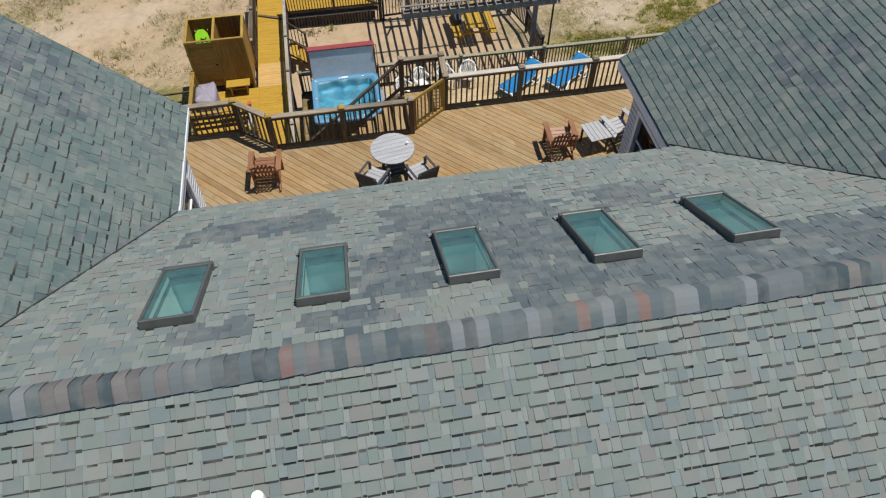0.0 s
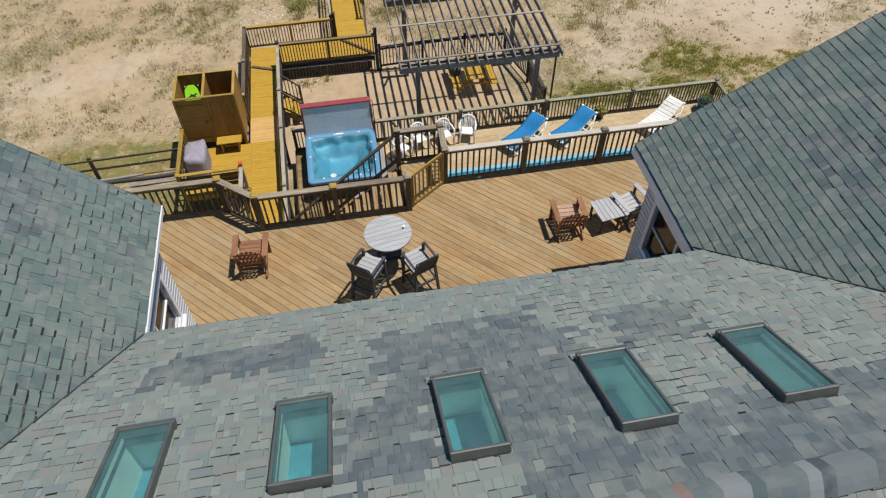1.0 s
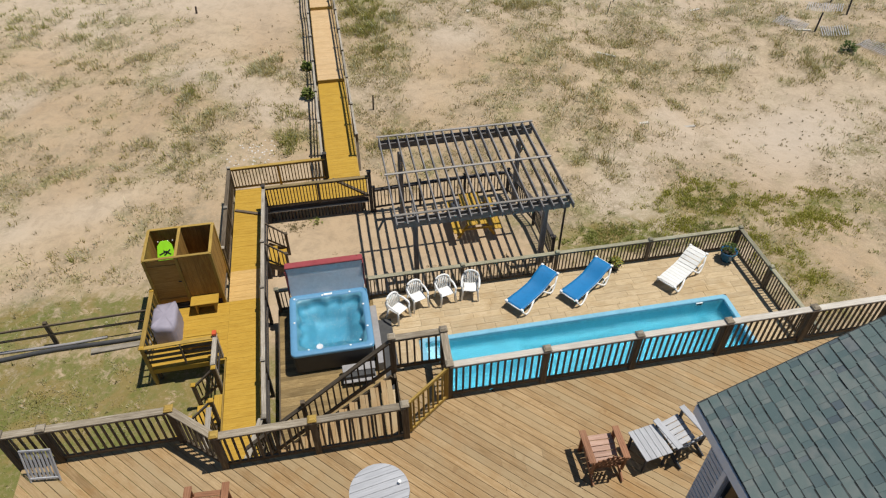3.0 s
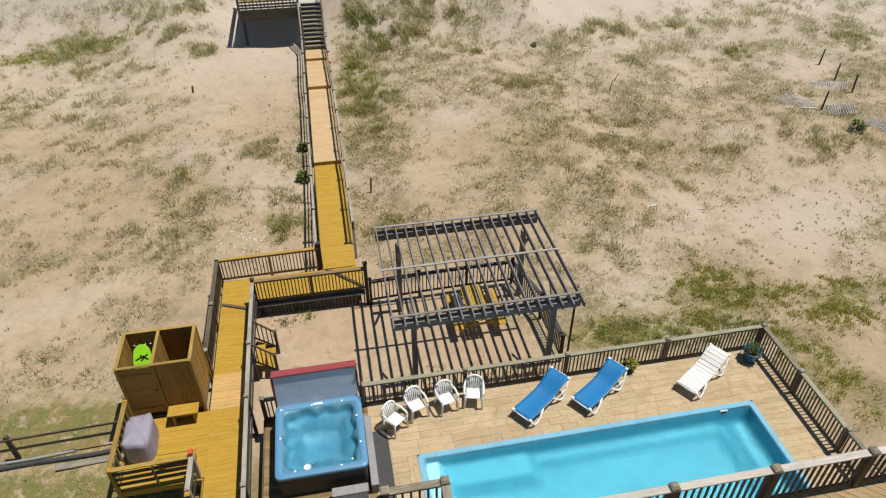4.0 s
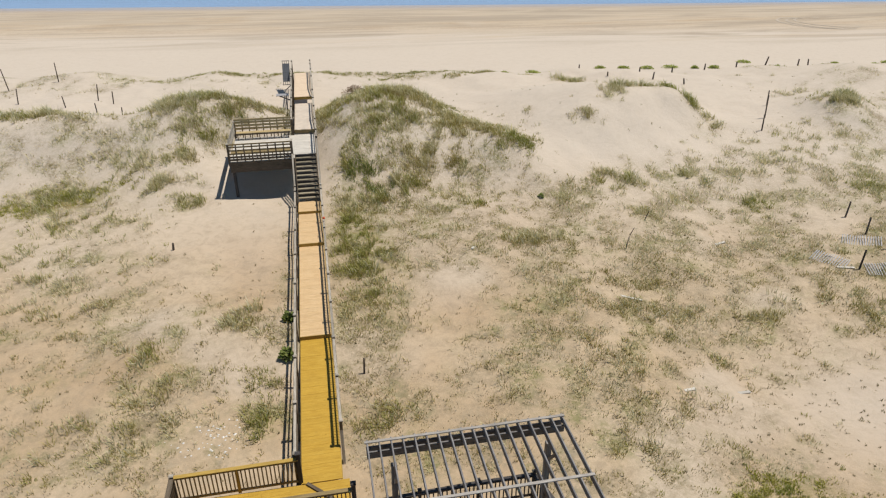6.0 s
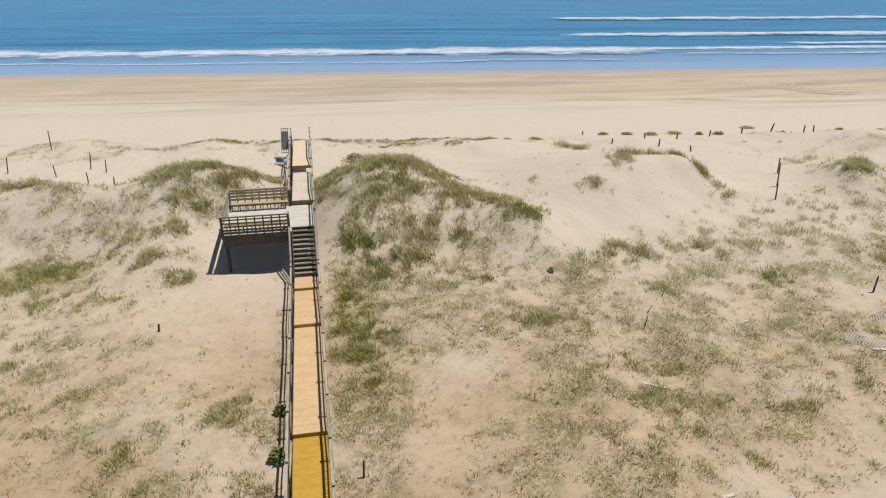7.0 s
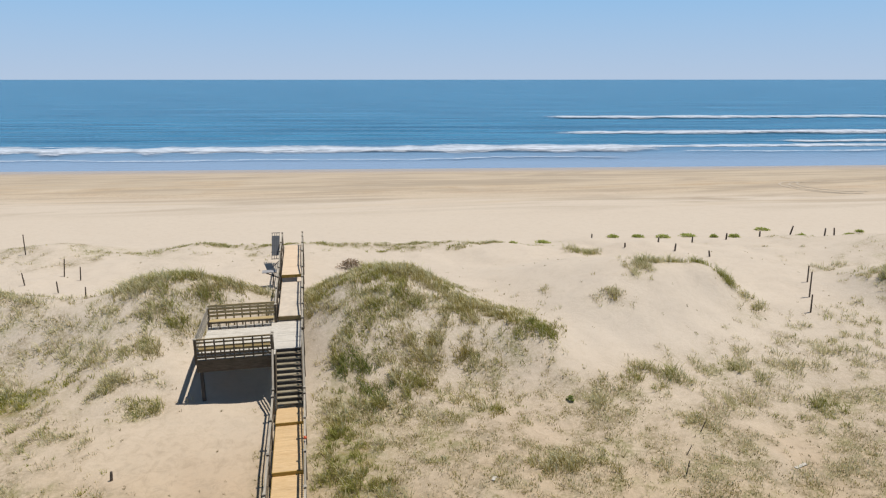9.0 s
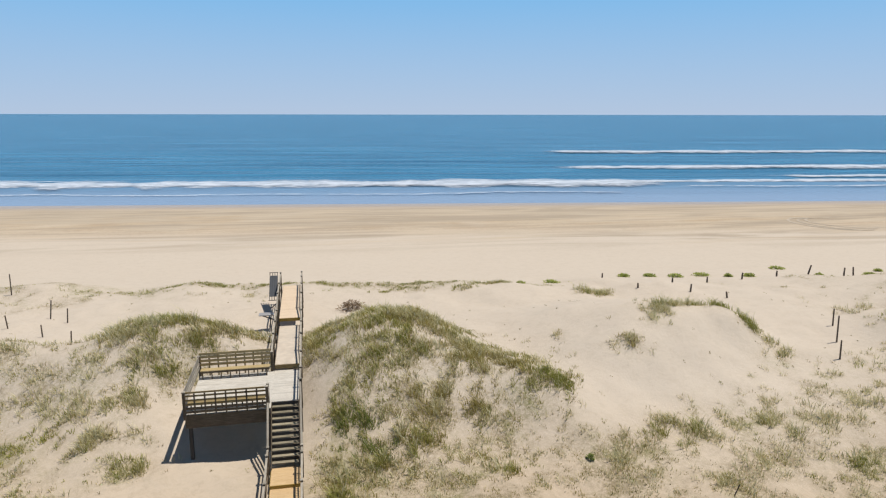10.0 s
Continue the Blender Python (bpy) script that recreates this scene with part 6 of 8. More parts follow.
def lounger(fabric, label, slats):
    """A sun lounger along +y with its back raised in a curve at the head (+y), origin on the floor."""
    lo = thing("sun_lounger", label, "lounger", I4, "sun loungers")
    w = 0.34
    prof = ((-1.0, 0.335), (-0.85, 0.355), (-0.45, 0.34), (-0.05, 0.335), (0.2, 0.36), (0.4, 0.44), (0.6, 0.545), (0.8, 0.63), (1.0, 0.655))

    def lift(y):
        return float(np.interp(y, [p[0] for p in prof], [p[1] for p in prof]))

    for s in (-1, 1):
        part("side_rail", tube("side_rail", [(s * (w - 0.03), y, lift(y) - 0.045) for y in np.linspace(-1.0, 0.3, 9)], 0.026, M_WHITE), lo)
        part("back_rail", tube("back_rail", [(s * (w - 0.03), y, lift(y) - 0.045) for y in np.linspace(0.25, 1.0, 6)], 0.026, M_WHITE), lo)
        # each leg is a bow that swoops from the frame to the floor and back
        part("leg", tube("leg", [(s * w, -0.98, 0.31), (s * (w + 0.05), -0.93, 0.16), (s * (w + 0.07), -0.83, 0.045), (s * (w + 0.07), -0.70, 0.045), (s * (w + 0.05), -0.52, 0.17), (s * (w - 0.02), -0.32, 0.30)], 0.032, M_WHITE), lo)
        part("leg", tube("leg", [(s * (w - 0.02), 0.22, 0.31), (s * (w + 0.06), 0.40, 0.15), (s * (w + 0.08), 0.54, 0.045), (s * (w + 0.08), 0.66, 0.045), (s * (w + 0.06), 0.80, 0.26), (s * w, 0.95, 0.58)], 0.032, M_WHITE), lo)
        part("brace", tube("brace", [(s * (w + 0.05), 0.44, 0.12), (s * (w + 0.03), 0.62, 0.26), (s * (w + 0.05), 0.82, 0.30)], 0.022, M_WHITE, 6), lo)
        for y in (-0.99, 0.98):
            part("corner_cap", box(0.10, 0.09, 0.06, M_WHITE, 0.02), lo, T(s * (w - 0.01), y, lift(y) - 0.005), "white moulded corner")
    for y, z in ((1.0, 0.62), (-1.0, 0.30)):
        part("end_rail", tube("end_rail", [(-w + 0.03, y, z), (0, y * 1.01, z), (w - 0.03, y, z)], 0.026, M_WHITE), lo)
    if slats:
        cuts = np.linspace(-0.99, 0.99, 14)
        for k, (a, b) in enumerate(zip(cuts, cuts[1:])):
            gap = 0.014 if k == 7 else 0.005
            y, zl, zh = (a + b) / 2, lift(a + 0.004), lift(b - 0.004)
            tilt = math.degrees(math.atan2(zh - zl, b - a - 0.008))
            part("slat", box(2 * w, round(b - a - gap, 3), 0.016, M_LOUNGE, 0.003), lo, T(0, y, (zl + zh) / 2) @ pose(0, 0, 0, tilt, 0, 0))
    else:
        bed = [[(u * (w + 0.02 - 0.03 * (1 - y * y)), y, lift(y) + 0.012 - 0.022 * (1 - u * u)) for u in np.linspace(-1, 1, 9)] for y in np.linspace(-1.0, 1.0, 21)]
        part("sling", sheet("sling", bed, 0.008, fabric), lo, I4, "stretched blue fabric")
    return lo


SHORT = Matrix.Scale(0.94, 4)
place(lounger(M_BLUE, "white framed sun lounger with bright blue sling, back raised", False),
      [T(6.9, 20.2, PD) @ pose(0, 0, 0, 0, 0, -54) @ SHORT, T(8.76, 20.24, PD) @ pose(0, 0, 0, 0, 0, -56) @ SHORT])
place(lounger(M_WHITE, "all-white slatted plastic sun lounger, back raised", True), [T(12.13, 20.2, PD) @ pose(0, 0, 0, 0, 0, -57) @ SHORT])


def tuft_leaves(name, n, r, h, mat, seed, wide=0.05):
    """A bush of many small bent leaves."""
    q = random.Random(seed)
    v, f = [], []
    for i in range(n):
        a, e = q.uniform(0, 6.28), q.uniform(0.1, 1.3)
        rr = r * q.uniform(0.25, 1)
        c = Vector((rr * math.cos(a) * math.cos(e), rr * math.sin(a) * math.cos(e), h * q.uniform(0.35, 1) * math.sin(e) + 0.05 * h))
        d = Vector((math.cos(a + q.uniform(-1, 1)), math.sin(a + q.uniform(-1, 1)), q.uniform(-0.3, 0.9))).normalized()
        s = d.cross(Vector((q.uniform(-1, 1), q.uniform(-1, 1), 1))).normalized() * wide * q.uniform(0.4, 0.8)
        l = wide * q.uniform(1.2, 2.6)
        b = len(v)
        v += [tuple(c), tuple(c + d * l * 0.5 + s), tuple(c + d * l), tuple(c + d * l * 0.5 - s)]
        f.append((b, b + 1, b + 2, b + 3))
    return raw(name, v, f, mat)


def planter(r, h, label, seed, flower):
    p = thing("potted_plant", label, "potted plant", I4, "potted plants")
    part("pot", lathe("pot", [(r * 0.66, 0), (r * 0.8, h * 0.3), (r, h * 0.85), (r * 1.06, h * 0.9), (r * 1.06, h), (r * 0.93, h), (r * 0.9, h * 0.86)], M_POT if not flower else M_BLACK), p)
    part("soil", lathe("soil", [(r * 0.9, h * 0.84), (r * 0.88, h * 0.88), (0.01, h * 0.9)], M_SOIL, 16), p, I4, "dark potting soil")
    part("foliage", tuft_leaves("foliage", 130, r * 1.25, r * 1.4, F_LEAF if not flower else F_MEADOW, seed, 0.045), p, T(0, 0, h * 0.85), "loose green leaves")
    if flower:
        part("blossom", tuft_leaves("blossom", 40, r * 1.2, r * 1.6, F_FLOWER, seed + 1, 0.03), p, T(0, 0, h * 0.95), "small yellow blossoms")
    return p


planter(0.27, 0.42, "blue glazed pot with a sparse green plant on the pool deck", 61, False).matrix_basis = T(14.05, 20.62, PD)
planter(0.21, 0.26, "small dark pot with yellow flowers by the fence", 63, True).matrix_basis = T(10.05, 20.95, PD)

# ---- ochre walkway, landing and boardwalk ----
WK = 0.62
walkway = thing("walkway", "ochre stained timber walkway with weathered brown rails", "walkway", T(-2.3, 21, WK), kind="structure")
rs = random.Random(31)
lay_boards(walkway, -2.82, -1.78, 14.4, 21.75, WK, 0.14, 9, 9, W_OCHRE, "x")
lay_boards(walkway, -2.86, -1.76, 21.75, 23.15, WK, 0.14, 9, 9, W_HONEY, "x")
lay_boards(walkway, -2.86, -1.76, 23.15, 26.45, WK, 0.14, 9, 9, W_OCHRE, "x")
lay_boards(walkway, -2.86, 2.2, 26.45, 27.75, WK, 0.14, 2.0, 3.5, W_OCHRE, "x")
lay_boards(walkway, -5.0, -2.82, 19.45, 21.75, WK, 0.14, 9, 9, W_OCHRE, "x")
for x, y in ((-2.75, 15), (-1.9, 15), (-2.75, 18), (-1.9, 18), (-2.75, 24), (-1.9, 24), (-4.9, 19.6), (-4.9, 21.6), (-1.5, 26.6), (2.0, 26.6), (0.5, 27.6)):
    post((x, y, -0.3), WK - 0.03, W_BROWN, walkway, 0.1, None, "support_post")
beam("rim_joist", (-2.86, 14.4, WK - 0.13), (-2.86, 19.4, WK - 0.13), 0.04, 0.2, W_OCHRE_RAIL, walkway)
beam("rim_joist", (-1.75, 14.4, WK - 0.13), (-1.75, 26.4, WK - 0.13), 0.04, 0.2, W_BROWN, walkway)
beam("rim_joist", (-1.75, 26.42, WK - 0.11), (2.2, 26.42, WK - 0.11), 0.04, 0.16, W_DARK, walkway)
beam("ledge_board", (-1.75, 26.33, WK - 0.17), (2.2, 26.33, WK - 0.17), 0.09, 0.035, W_GREY, walkway)
for i in range(31):
    x = -1.68 + i * 0.128
    beam("skirt_slat", (x, 26.44, land_z(x, 26.44) - 0.05), (x, 26.44, WK - 0.2), 0.05, 0.02, W_DARK, walkway)
beam("rim_joist", (-2.86, 27.78, WK - 0.13), (0.75, 27.78, WK - 0.13), 0.04, 0.2, W_BROWN, walkway)
beam("rim_joist", (-5.02, 19.42, WK - 0.13), (-2.85, 19.42, WK - 0.13), 0.05, 0.2, W_OCHRE, walkway)
beam("corner_brace", (-2.82, 26.45, WK + 0.03), (-1.62, 25.95, WK + 0.04), 0.11, 0.06, W_BROWN, walkway)
beam("corner_brace", (0.9, 27.75, WK + 0.03), (2.15, 26.5, WK + 0.04), 0.11, 0.06, W_BROWN, walkway)

walk_rail = thing("walkway_railing", "weathered brown walkway railing with ochre stained far rail", "railing", T(-1, 26, WK), "walkway railings")
WR = 0.98
left_pts = [(-2.92, 27.8), (-2.92, 25.4), (-2.92, 23.25)]
right_pts = [(-1.62, 26.36), (-1.62, 23.35), (-1.60, 21.2), (-1.56, 18.3), (-1.52, 16.4)]
for x, y in left_pts + right_pts[1:]:
    post((x, y, -0.2), WK + WR + 0.06, W_DARK if x > -2 else W_BROWN, walk_rail, 0.10, W_GREY)
for a, b in zip(left_pts, left_pts[1:]):
    rail_run(walk_rail, (*a, WK), (*b, WK), WR, W_BROWN, W_BROWN, 0.13)
for a, b in zip(right_pts, right_pts[1:]):
    rail_run(walk_rail, (*a, WK), (*b, WK), WR, W_GREY, W_DARK, 0.0, 0.1, 0.12, 0.036, True, (0.42, 0.68))
for x, y, big in ((0.72, 27.85, 0.13), (2.28, 26.36, 0.13), (-1.62, 26.36, 0.11)):
    post((x, y, -0.2), WK + WR + (0.22 if big > 0.12 else 0.1), W_DARK, walk_rail, big, W_DARK)
rail_run(walk_rail, (-2.92, 27.8, WK), (0.72, 27.85, WK), WR, W_OCHRE_RAIL, W_DULL, 0.118)
post((-1.1, 27.82, WK), WK + WR - 0.05, W_OCHRE_RAIL, walk_rail, 0.09)
rail_run(walk_rail, (-1.62, 26.36, WK), (2.28, 26.36, WK), WR, W_DULL, W_BROWN, 0.118)
post((0.35, 26.36, WK), WK + WR - 0.05, W_BROWN, walk_rail, 0.09)
# a little stair from the walkway down to the sand by the pergola
yard_stair = thing("yard_stair", "small ochre stair with brown rails down to the sand", "stairs", T(-1.1, 23.7, 0))
for k, (x, z) in enumerate(((-1.45, 0.44), (-1.15, 0.24))):
    part("tread", box(1.0, 0.28, 0.04, W_OCHRE), yard_stair, T(x, 23.9, z) @ pose(0, 0, 0, 0, 0, 90))
for y in (23.4, 24.45):
    beam("stringer", (-1.62, y, 0.5), (-0.95, y, 0.05), 0.04, 0.2, W_BROWN, yard_stair)
    post((-0.95, y, -0.15), 0.92, W_BROWN, yard_stair, 0.09, W_BROWN)
    beam("top_rail", (-1.6, y, WK + 0.9), (-0.95, y, 0.9), 0.06, 0.05, W_BROWN, yard_stair)
    beam("bottom_rail", (-1.6, y, WK + 0.12), (-0.95, y, 0.2), 0.04, 0.06, W_BROWN, yard_stair)
    for i in range(1, 5):
        x = -1.6 + 0.13 * i
        beam("baluster", (x, y, WK + 0.1 - 0.09 * i), (x, y, WK + 0.86 - 0.13 * i), 0.034, 0.034, W_BROWN, yard_stair)

# landing with the outdoor shower, covered grill, bench and rails
land_rail = thing("landing_railing", "ochre stained slatted railing of the landing", "railing", T(-4, 19.5, WK), "walkway railings")
for x, y, m in ((-5.0, 19.42, W_OCHRE_RAIL), (-2.95, 19.5, W_GREY), (-5.0, 21.75, W_OCHRE_RAIL), (-2.95, 18.5, W_GREY)):
    post((x, y, -0.2), WK + 0.95, m, land_rail, 0.10, W_OCHRE if m is W_OCHRE_RAIL else W_GREY)
for h in (0.28, 0.5, 0.72):
    beam("slat", (-5.0, 19.42, WK + h), (-2.95, 19.48, WK + h), 0.03, 0.12, W_BROWN, land_rail)
beam("top_rail", (-5.0, 19.42, WK + 0.93), (-2.95, 19.48, WK + 0.93), 0.13, 0.04, W_OCHRE_RAIL, land_rail)
beam("top_rail", (-5.0, 19.42, WK + 0.93), (-5.0, 21.75, WK + 0.93), 0.13, 0.04, W_OCHRE_RAIL, land_rail)
beam("top_rail", (-2.95, 19.5, WK + 0.95), (-2.95, 18.5, WK + 0.95), 0.13, 0.04, W_GREY, land_rail)
for h in (0.3, 0.6):
    beam("mid_rail", (-2.95, 19.5, WK + h), (-2.95, 18.5, WK + h), 0.03, 0.1, W_DARK, land_rail)
for i in range(1, 9):
    y = 19.5 + i * 0.25
    beam("baluster", (-5.0, y, WK + 0.05), (-5.0, y, WK + 0.9), 0.035, 0.06, W_OCHRE_RAIL, land_rail)
beam("bottom_rail", (-5.0, 19.42, WK + 0.12), (-5.0, 21.75, WK + 0.12), 0.04, 0.08, W_OCHRE_RAIL, land_rail)
part("slat_post", box(0.8, 0.09, 0.04, W_BROWN), land_rail, T(-3.95, 19.38, WK + 0.5) @ pose(0, 0, 0, 0, 90, 0))

# stairs from the walkway down to the sand on the house side
low_stair = thing("low_stair", "ochre and brown timber stair down to the sand", "stairs", T(-3.3, 17.8, 0))
for k, (x, z) in enumerate(((-3.0, 0.46), (-3.28, 0.27), (-3.56, 0.08))):
    part("tread", box(0.95, 0.28, 0.04, W_OCHRE), low_stair, T(x, 17.75, z) @ pose(0, 0, 0, 0, 0, 90))
for y in (17.2, 18.3):
    post((-3.62, y, -0.15), 0.98, W_BROWN, low_stair, 0.1, W_OCHRE)
    post((-2.92, y, 0.2), WK + 1.0, W_BROWN, low_stair, 0.1, W_OCHRE)
    beam("top_rail", (-2.95, y, WK + 0.93), (-3.6, y, 0.9), 0.07, 0.05, W_BROWN, low_stair)
    beam("bottom_rail", (-2.95, y, WK + 0.2), (-3.6, y, 0.2), 0.04, 0.07, W_BROWN, low_stair)
    for i in range(1, 5):
        x = -2.95 - 0.13 * i
        beam("baluster", (x, y, WK + 0.15 - 0.08 * i), (x, y, WK + 0.88 - 0.12 * i), 0.034, 0.034, W_BROWN, low_stair)
post((-3.9, 16.6, -0.2), 1.0, W_OCHRE_RAIL, low_stair, 0.13, W_OCHRE, "newel_post")
for p0, p1 in (((-1.6, 16.4), (-1.95, 15.2)), ((-2.95, 17.0), (-2.95, 15.0))):
    rail_run(walk_rail, (*p0, WK), (*p1, WK), WR, W_GREY, W_BROWN, 0.13)
    post((*p1, -0.2), WK + WR + 0.05, W_BROWN, walk_rail, 0.1, W_GREY)

shower = thing("outdoor_shower", "open-topped golden cedar shower enclosure with two stalls", "shower", T(-3.9, 22.4, WK))
SX0, SX1, SY0, SY1, SZ = -4.92, -2.97, 21.78, 23.18, 2.78


def plank_wall(parent, p0, p1, z0, z1, mat, name="wall_board", t=0.025, horizontal=False):
    p0, p1 = Vector((*p0, 0)), Vector((*p1, 0))
    length = (p1 - p0).length
    if horizontal:
        n = round((z1 - z0) / 0.14)
        for k in range(n):
            z = z0 + (k + 0.5) * (z1 - z0) / n
            beam(name, p0 + Vector((0, 0, z)), p1 + Vector((0, 0, z)), t, (z1 - z0) / n - 0.004, mat, parent)
        return
    n = round(length / 0.14)
    w = length / n
    for k in range(n):
        p = p0.lerp(p1, (k + 0.5) / n)
        yaw = math.degrees(math.atan2(p1.y - p0.y, p1.x - p0.x))
        part(name, box(z1 - z0, w - 0.004, t, mat, 0.003), parent, T(p.x, p.y, (z0 + z1) / 2) @ pose(0, 0, 0, 0, 0, yaw) @ pose(0, 0, 0, 90, 0, 0) @ pose(0, 0, 0, 0, 0, 90))


mid_x = -3.98
plank_wall(shower, (SX0, SY1), (SX1, SY1), WK + 0.2, SZ, W_CEDAR)
plank_wall(shower, (SX0, SY0), (SX0, SY1), WK + 0.2, SZ, W_CEDAR)
plank_wall(shower, (SX1, SY0), (SX1, SY1), WK + 0.2, SZ, W_CEDAR)
plank_wall(shower, (mid_x, SY0 + 0.05), (mid_x, SY1), WK + 0.2, SZ, W_CEDAR)
plank_wall(shower, (mid_x + 0.06, SY0), (SX1, SY0), WK + 0.2, SZ, W_CEDAR)
door = part("door", box(0.86, 0.03, SZ - WK - 0.32, W_CEDAR, 0.004), shower, T(-4.46, SY0, (WK + SZ) / 2 + 0.1), "plank stall door")
for z in (WK + 0.45, SZ - 0.3):
    part("batten", box(0.84, 0.025, 0.1, W_CEDAR), door, T(-4.46, SY0 - 0.028, z), "ledge batten")
part("latch", box(0.12, 0.03, 0.03, M_BLACK, 0.004), door, T(-4.06, SY0 - 0.03, 1.8), "black latch")
for x, y in ((SX0, SY0), (SX1, SY0), (SX0, SY1), (SX1, SY1), (mid_x, SY0)):
    post((x, y, WK - 0.4), SZ + 0.01, W_OCHRE_RAIL, shower, 0.09, None)
for p0, p1 in (((SX0, SY0), (SX1, SY0)), ((SX0, SY1), (SX1, SY1)), ((SX0, SY0), (SX0, SY1)), ((SX1, SY0), (SX1, SY1)), ((mid_x, SY0), (mid_x, SY1))):
    beam("cap_rail", (*p0, SZ + 0.02), (*p1, SZ + 0.02), 0.09, 0.035, W_OCHRE_RAIL, shower)
for i in range(5):
    part("hook", lathe("hook", [(0.012, 0), (0.012, 0.05), (0.022, 0.055), (0.022, 0.07), (0.01, 0.075)], M_WHITE, 8), shower, T(-4.75 + 0.15 * i, SY1 - 0.02, SZ - 0.42) @ pose(0, 0, 0, 90, 0, 0), "white peg")
lay_boards(shower, SX0, SX1, SY0, SY1, WK, 0.14, 9, 9, W_BROWN, "x", "floor_board")
bodyboard = thing("bodyboard", "lime green foam bodyboard with a black mark, leaning in the shower", "bodyboard", I4)
bpts = [(-0.24, -0.5), (0.24, -0.5), (0.27, 0.0), (0.22, 0.36), (0.1, 0.5), (-0.1, 0.5), (-0.22, 0.36), (-0.27, 0.0)]
bm = bmesh.new()
top = [bm.verts.new((x, y, 0.03)) for x, y in bpts]
bot = [bm.verts.new((x, y, -0.03)) for x, y in bpts]
bm.faces.new(top)
bm.faces.new(bot[::-1])
for i in range(8):
    bm.faces.new((top[(i + 1) % 8], top[i], bot[i], bot[(i + 1) % 8]))
bmesh.ops.bevel(bm, geom=bm.edges[:], offset=0.008, segments=1, affect="EDGES")
part("board", finish(bm, "board", M_GREEN), bodyboard)
for x, a in ((0.05, 40), (0.05, -35), (-0.07, 20)):
    part("mark", box(0.26, 0.045, 0.004, M_BLACK, 0), bodyboard, T(x, 0.12, 0.034) @ pose(0, 0, 0, 0, 0, a), "black printed stroke")
bodyboard.matrix_basis = T(-4.5, 22.66, 2.1) @ pose(0, 0, 0, 52, 0, 4)
shelf_ob = thing("shower_shelf", "cedar shelf across the shower stall", "shelf", T(-4.45, 22.6, 1.4))
part("shelf", box(0.84, 1.1, 0.03, W_CEDAR), shelf_ob, T(-4.45, 22.5, 1.62))

bench = thing("bench", "small ochre stained bench beside the shower", "bench", T(-3.5, 21.55, WK))
part("seat", box(0.86, 0.42, 0.05, W_OCHRE, 0.02), bench, T(-3.5, 21.55, WK + 0.44))
for x in (-3.78, -3.22):
    part("leg", box(0.05, 0.36, 0.42, W_OCHRE_RAIL), bench, T(x, 21.55, WK + 0.21))
part("stretcher", box(0.56, 0.04, 0.08, W_OCHRE_RAIL), bench, T(-3.5, 21.55, WK + 0.18))


def draped_cover(name, w, d, h, mat, seed):
    """A fitted cloth over a boxy thing, creased and pulled in at the hem."""
    co, fa = [], []
    n, m = 32, 9
    q = random.Random(seed)
    ph = [q.uniform(0, 6.28) for _ in range(4)]
    for k in range(m):
        t = k / (m - 1)
        z = h * (1 - t) if k > 1 else h - 0.03 * k
        for i in range(n):
            a = 2 * math.pi * i / n
            ex = 0.35
            cx = math.copysign(abs(math.cos(a)) ** ex, math.cos(a))
            cy = math.copysign(abs(math.sin(a)) ** ex, math.sin(a))
            r = (0.80 if k == 0 else 0.97) + 0.05 * math.sin(5 * a + ph[0]) * t + 0.03 * math.sin(11 * a + ph[1]) * t
            zz = z + 0.05 * math.sin(2 * a + ph[2]) * (1 - t) + 0.02 * math.sin(7 * a + ph[3])
            co.append((w / 2 * cx * r, d / 2 * cy * r, max(zz, 0.02)))
    for k in range(m - 1):
        for i in range(n):
            j = (i + 1) % n
            fa.append((k * n + j, k * n + i, k * n + n + i, k * n + n + j))
    co.append((0, 0, h + 0.04))
    for i in range(n):
        fa.append((i, (i + 1) % n, len(co) - 1))
    return raw(name, co, fa, mat, True)


grill = thing("covered_grill", "barbecue grill under a lilac-grey fabric cover", "grill", T(-4.55, 20.75, WK))
part("cover", draped_cover("cover", 0.72, 1.1, 0.82, M_TARP, 71), grill, T(-4.55, 20.75, WK))
for x in (-4.75, -4.35):
    for y in (20.35, 21.15):
        part("wheel", lathe("wheel", [(0.05, -0.015), (0.06, 0), (0.05, 0.015)], M_BLACK, 12), grill, T(x, y, WK + 0.06) @ pose(0, 0, 0, 90, 0, 0))
ash = thing("small_box", "small orange-red box on the rail", "box", T(-2.95, 19.6, WK + 0.98))
part("body", box(0.12, 0.16, 0.10, M_ORANGE, 0.01), ash, T(-2.95, 19.52, WK + 1.06))
seat2 = thing("bench", "low ochre slatted bench by the railing", "bench", T(-3.5, 20.0, WK))
for k in range(3):
    part("slat", box(1.0, 0.12, 0.03, W_OCHRE), seat2, T(-3.5, 19.85 + 0.14 * k, WK + 0.42))
for x in (-3.9, -3.1):
    part("leg", box(0.06, 0.34, 0.4, W_OCHRE_RAIL), seat2, T(x, 20.0, WK + 0.2))

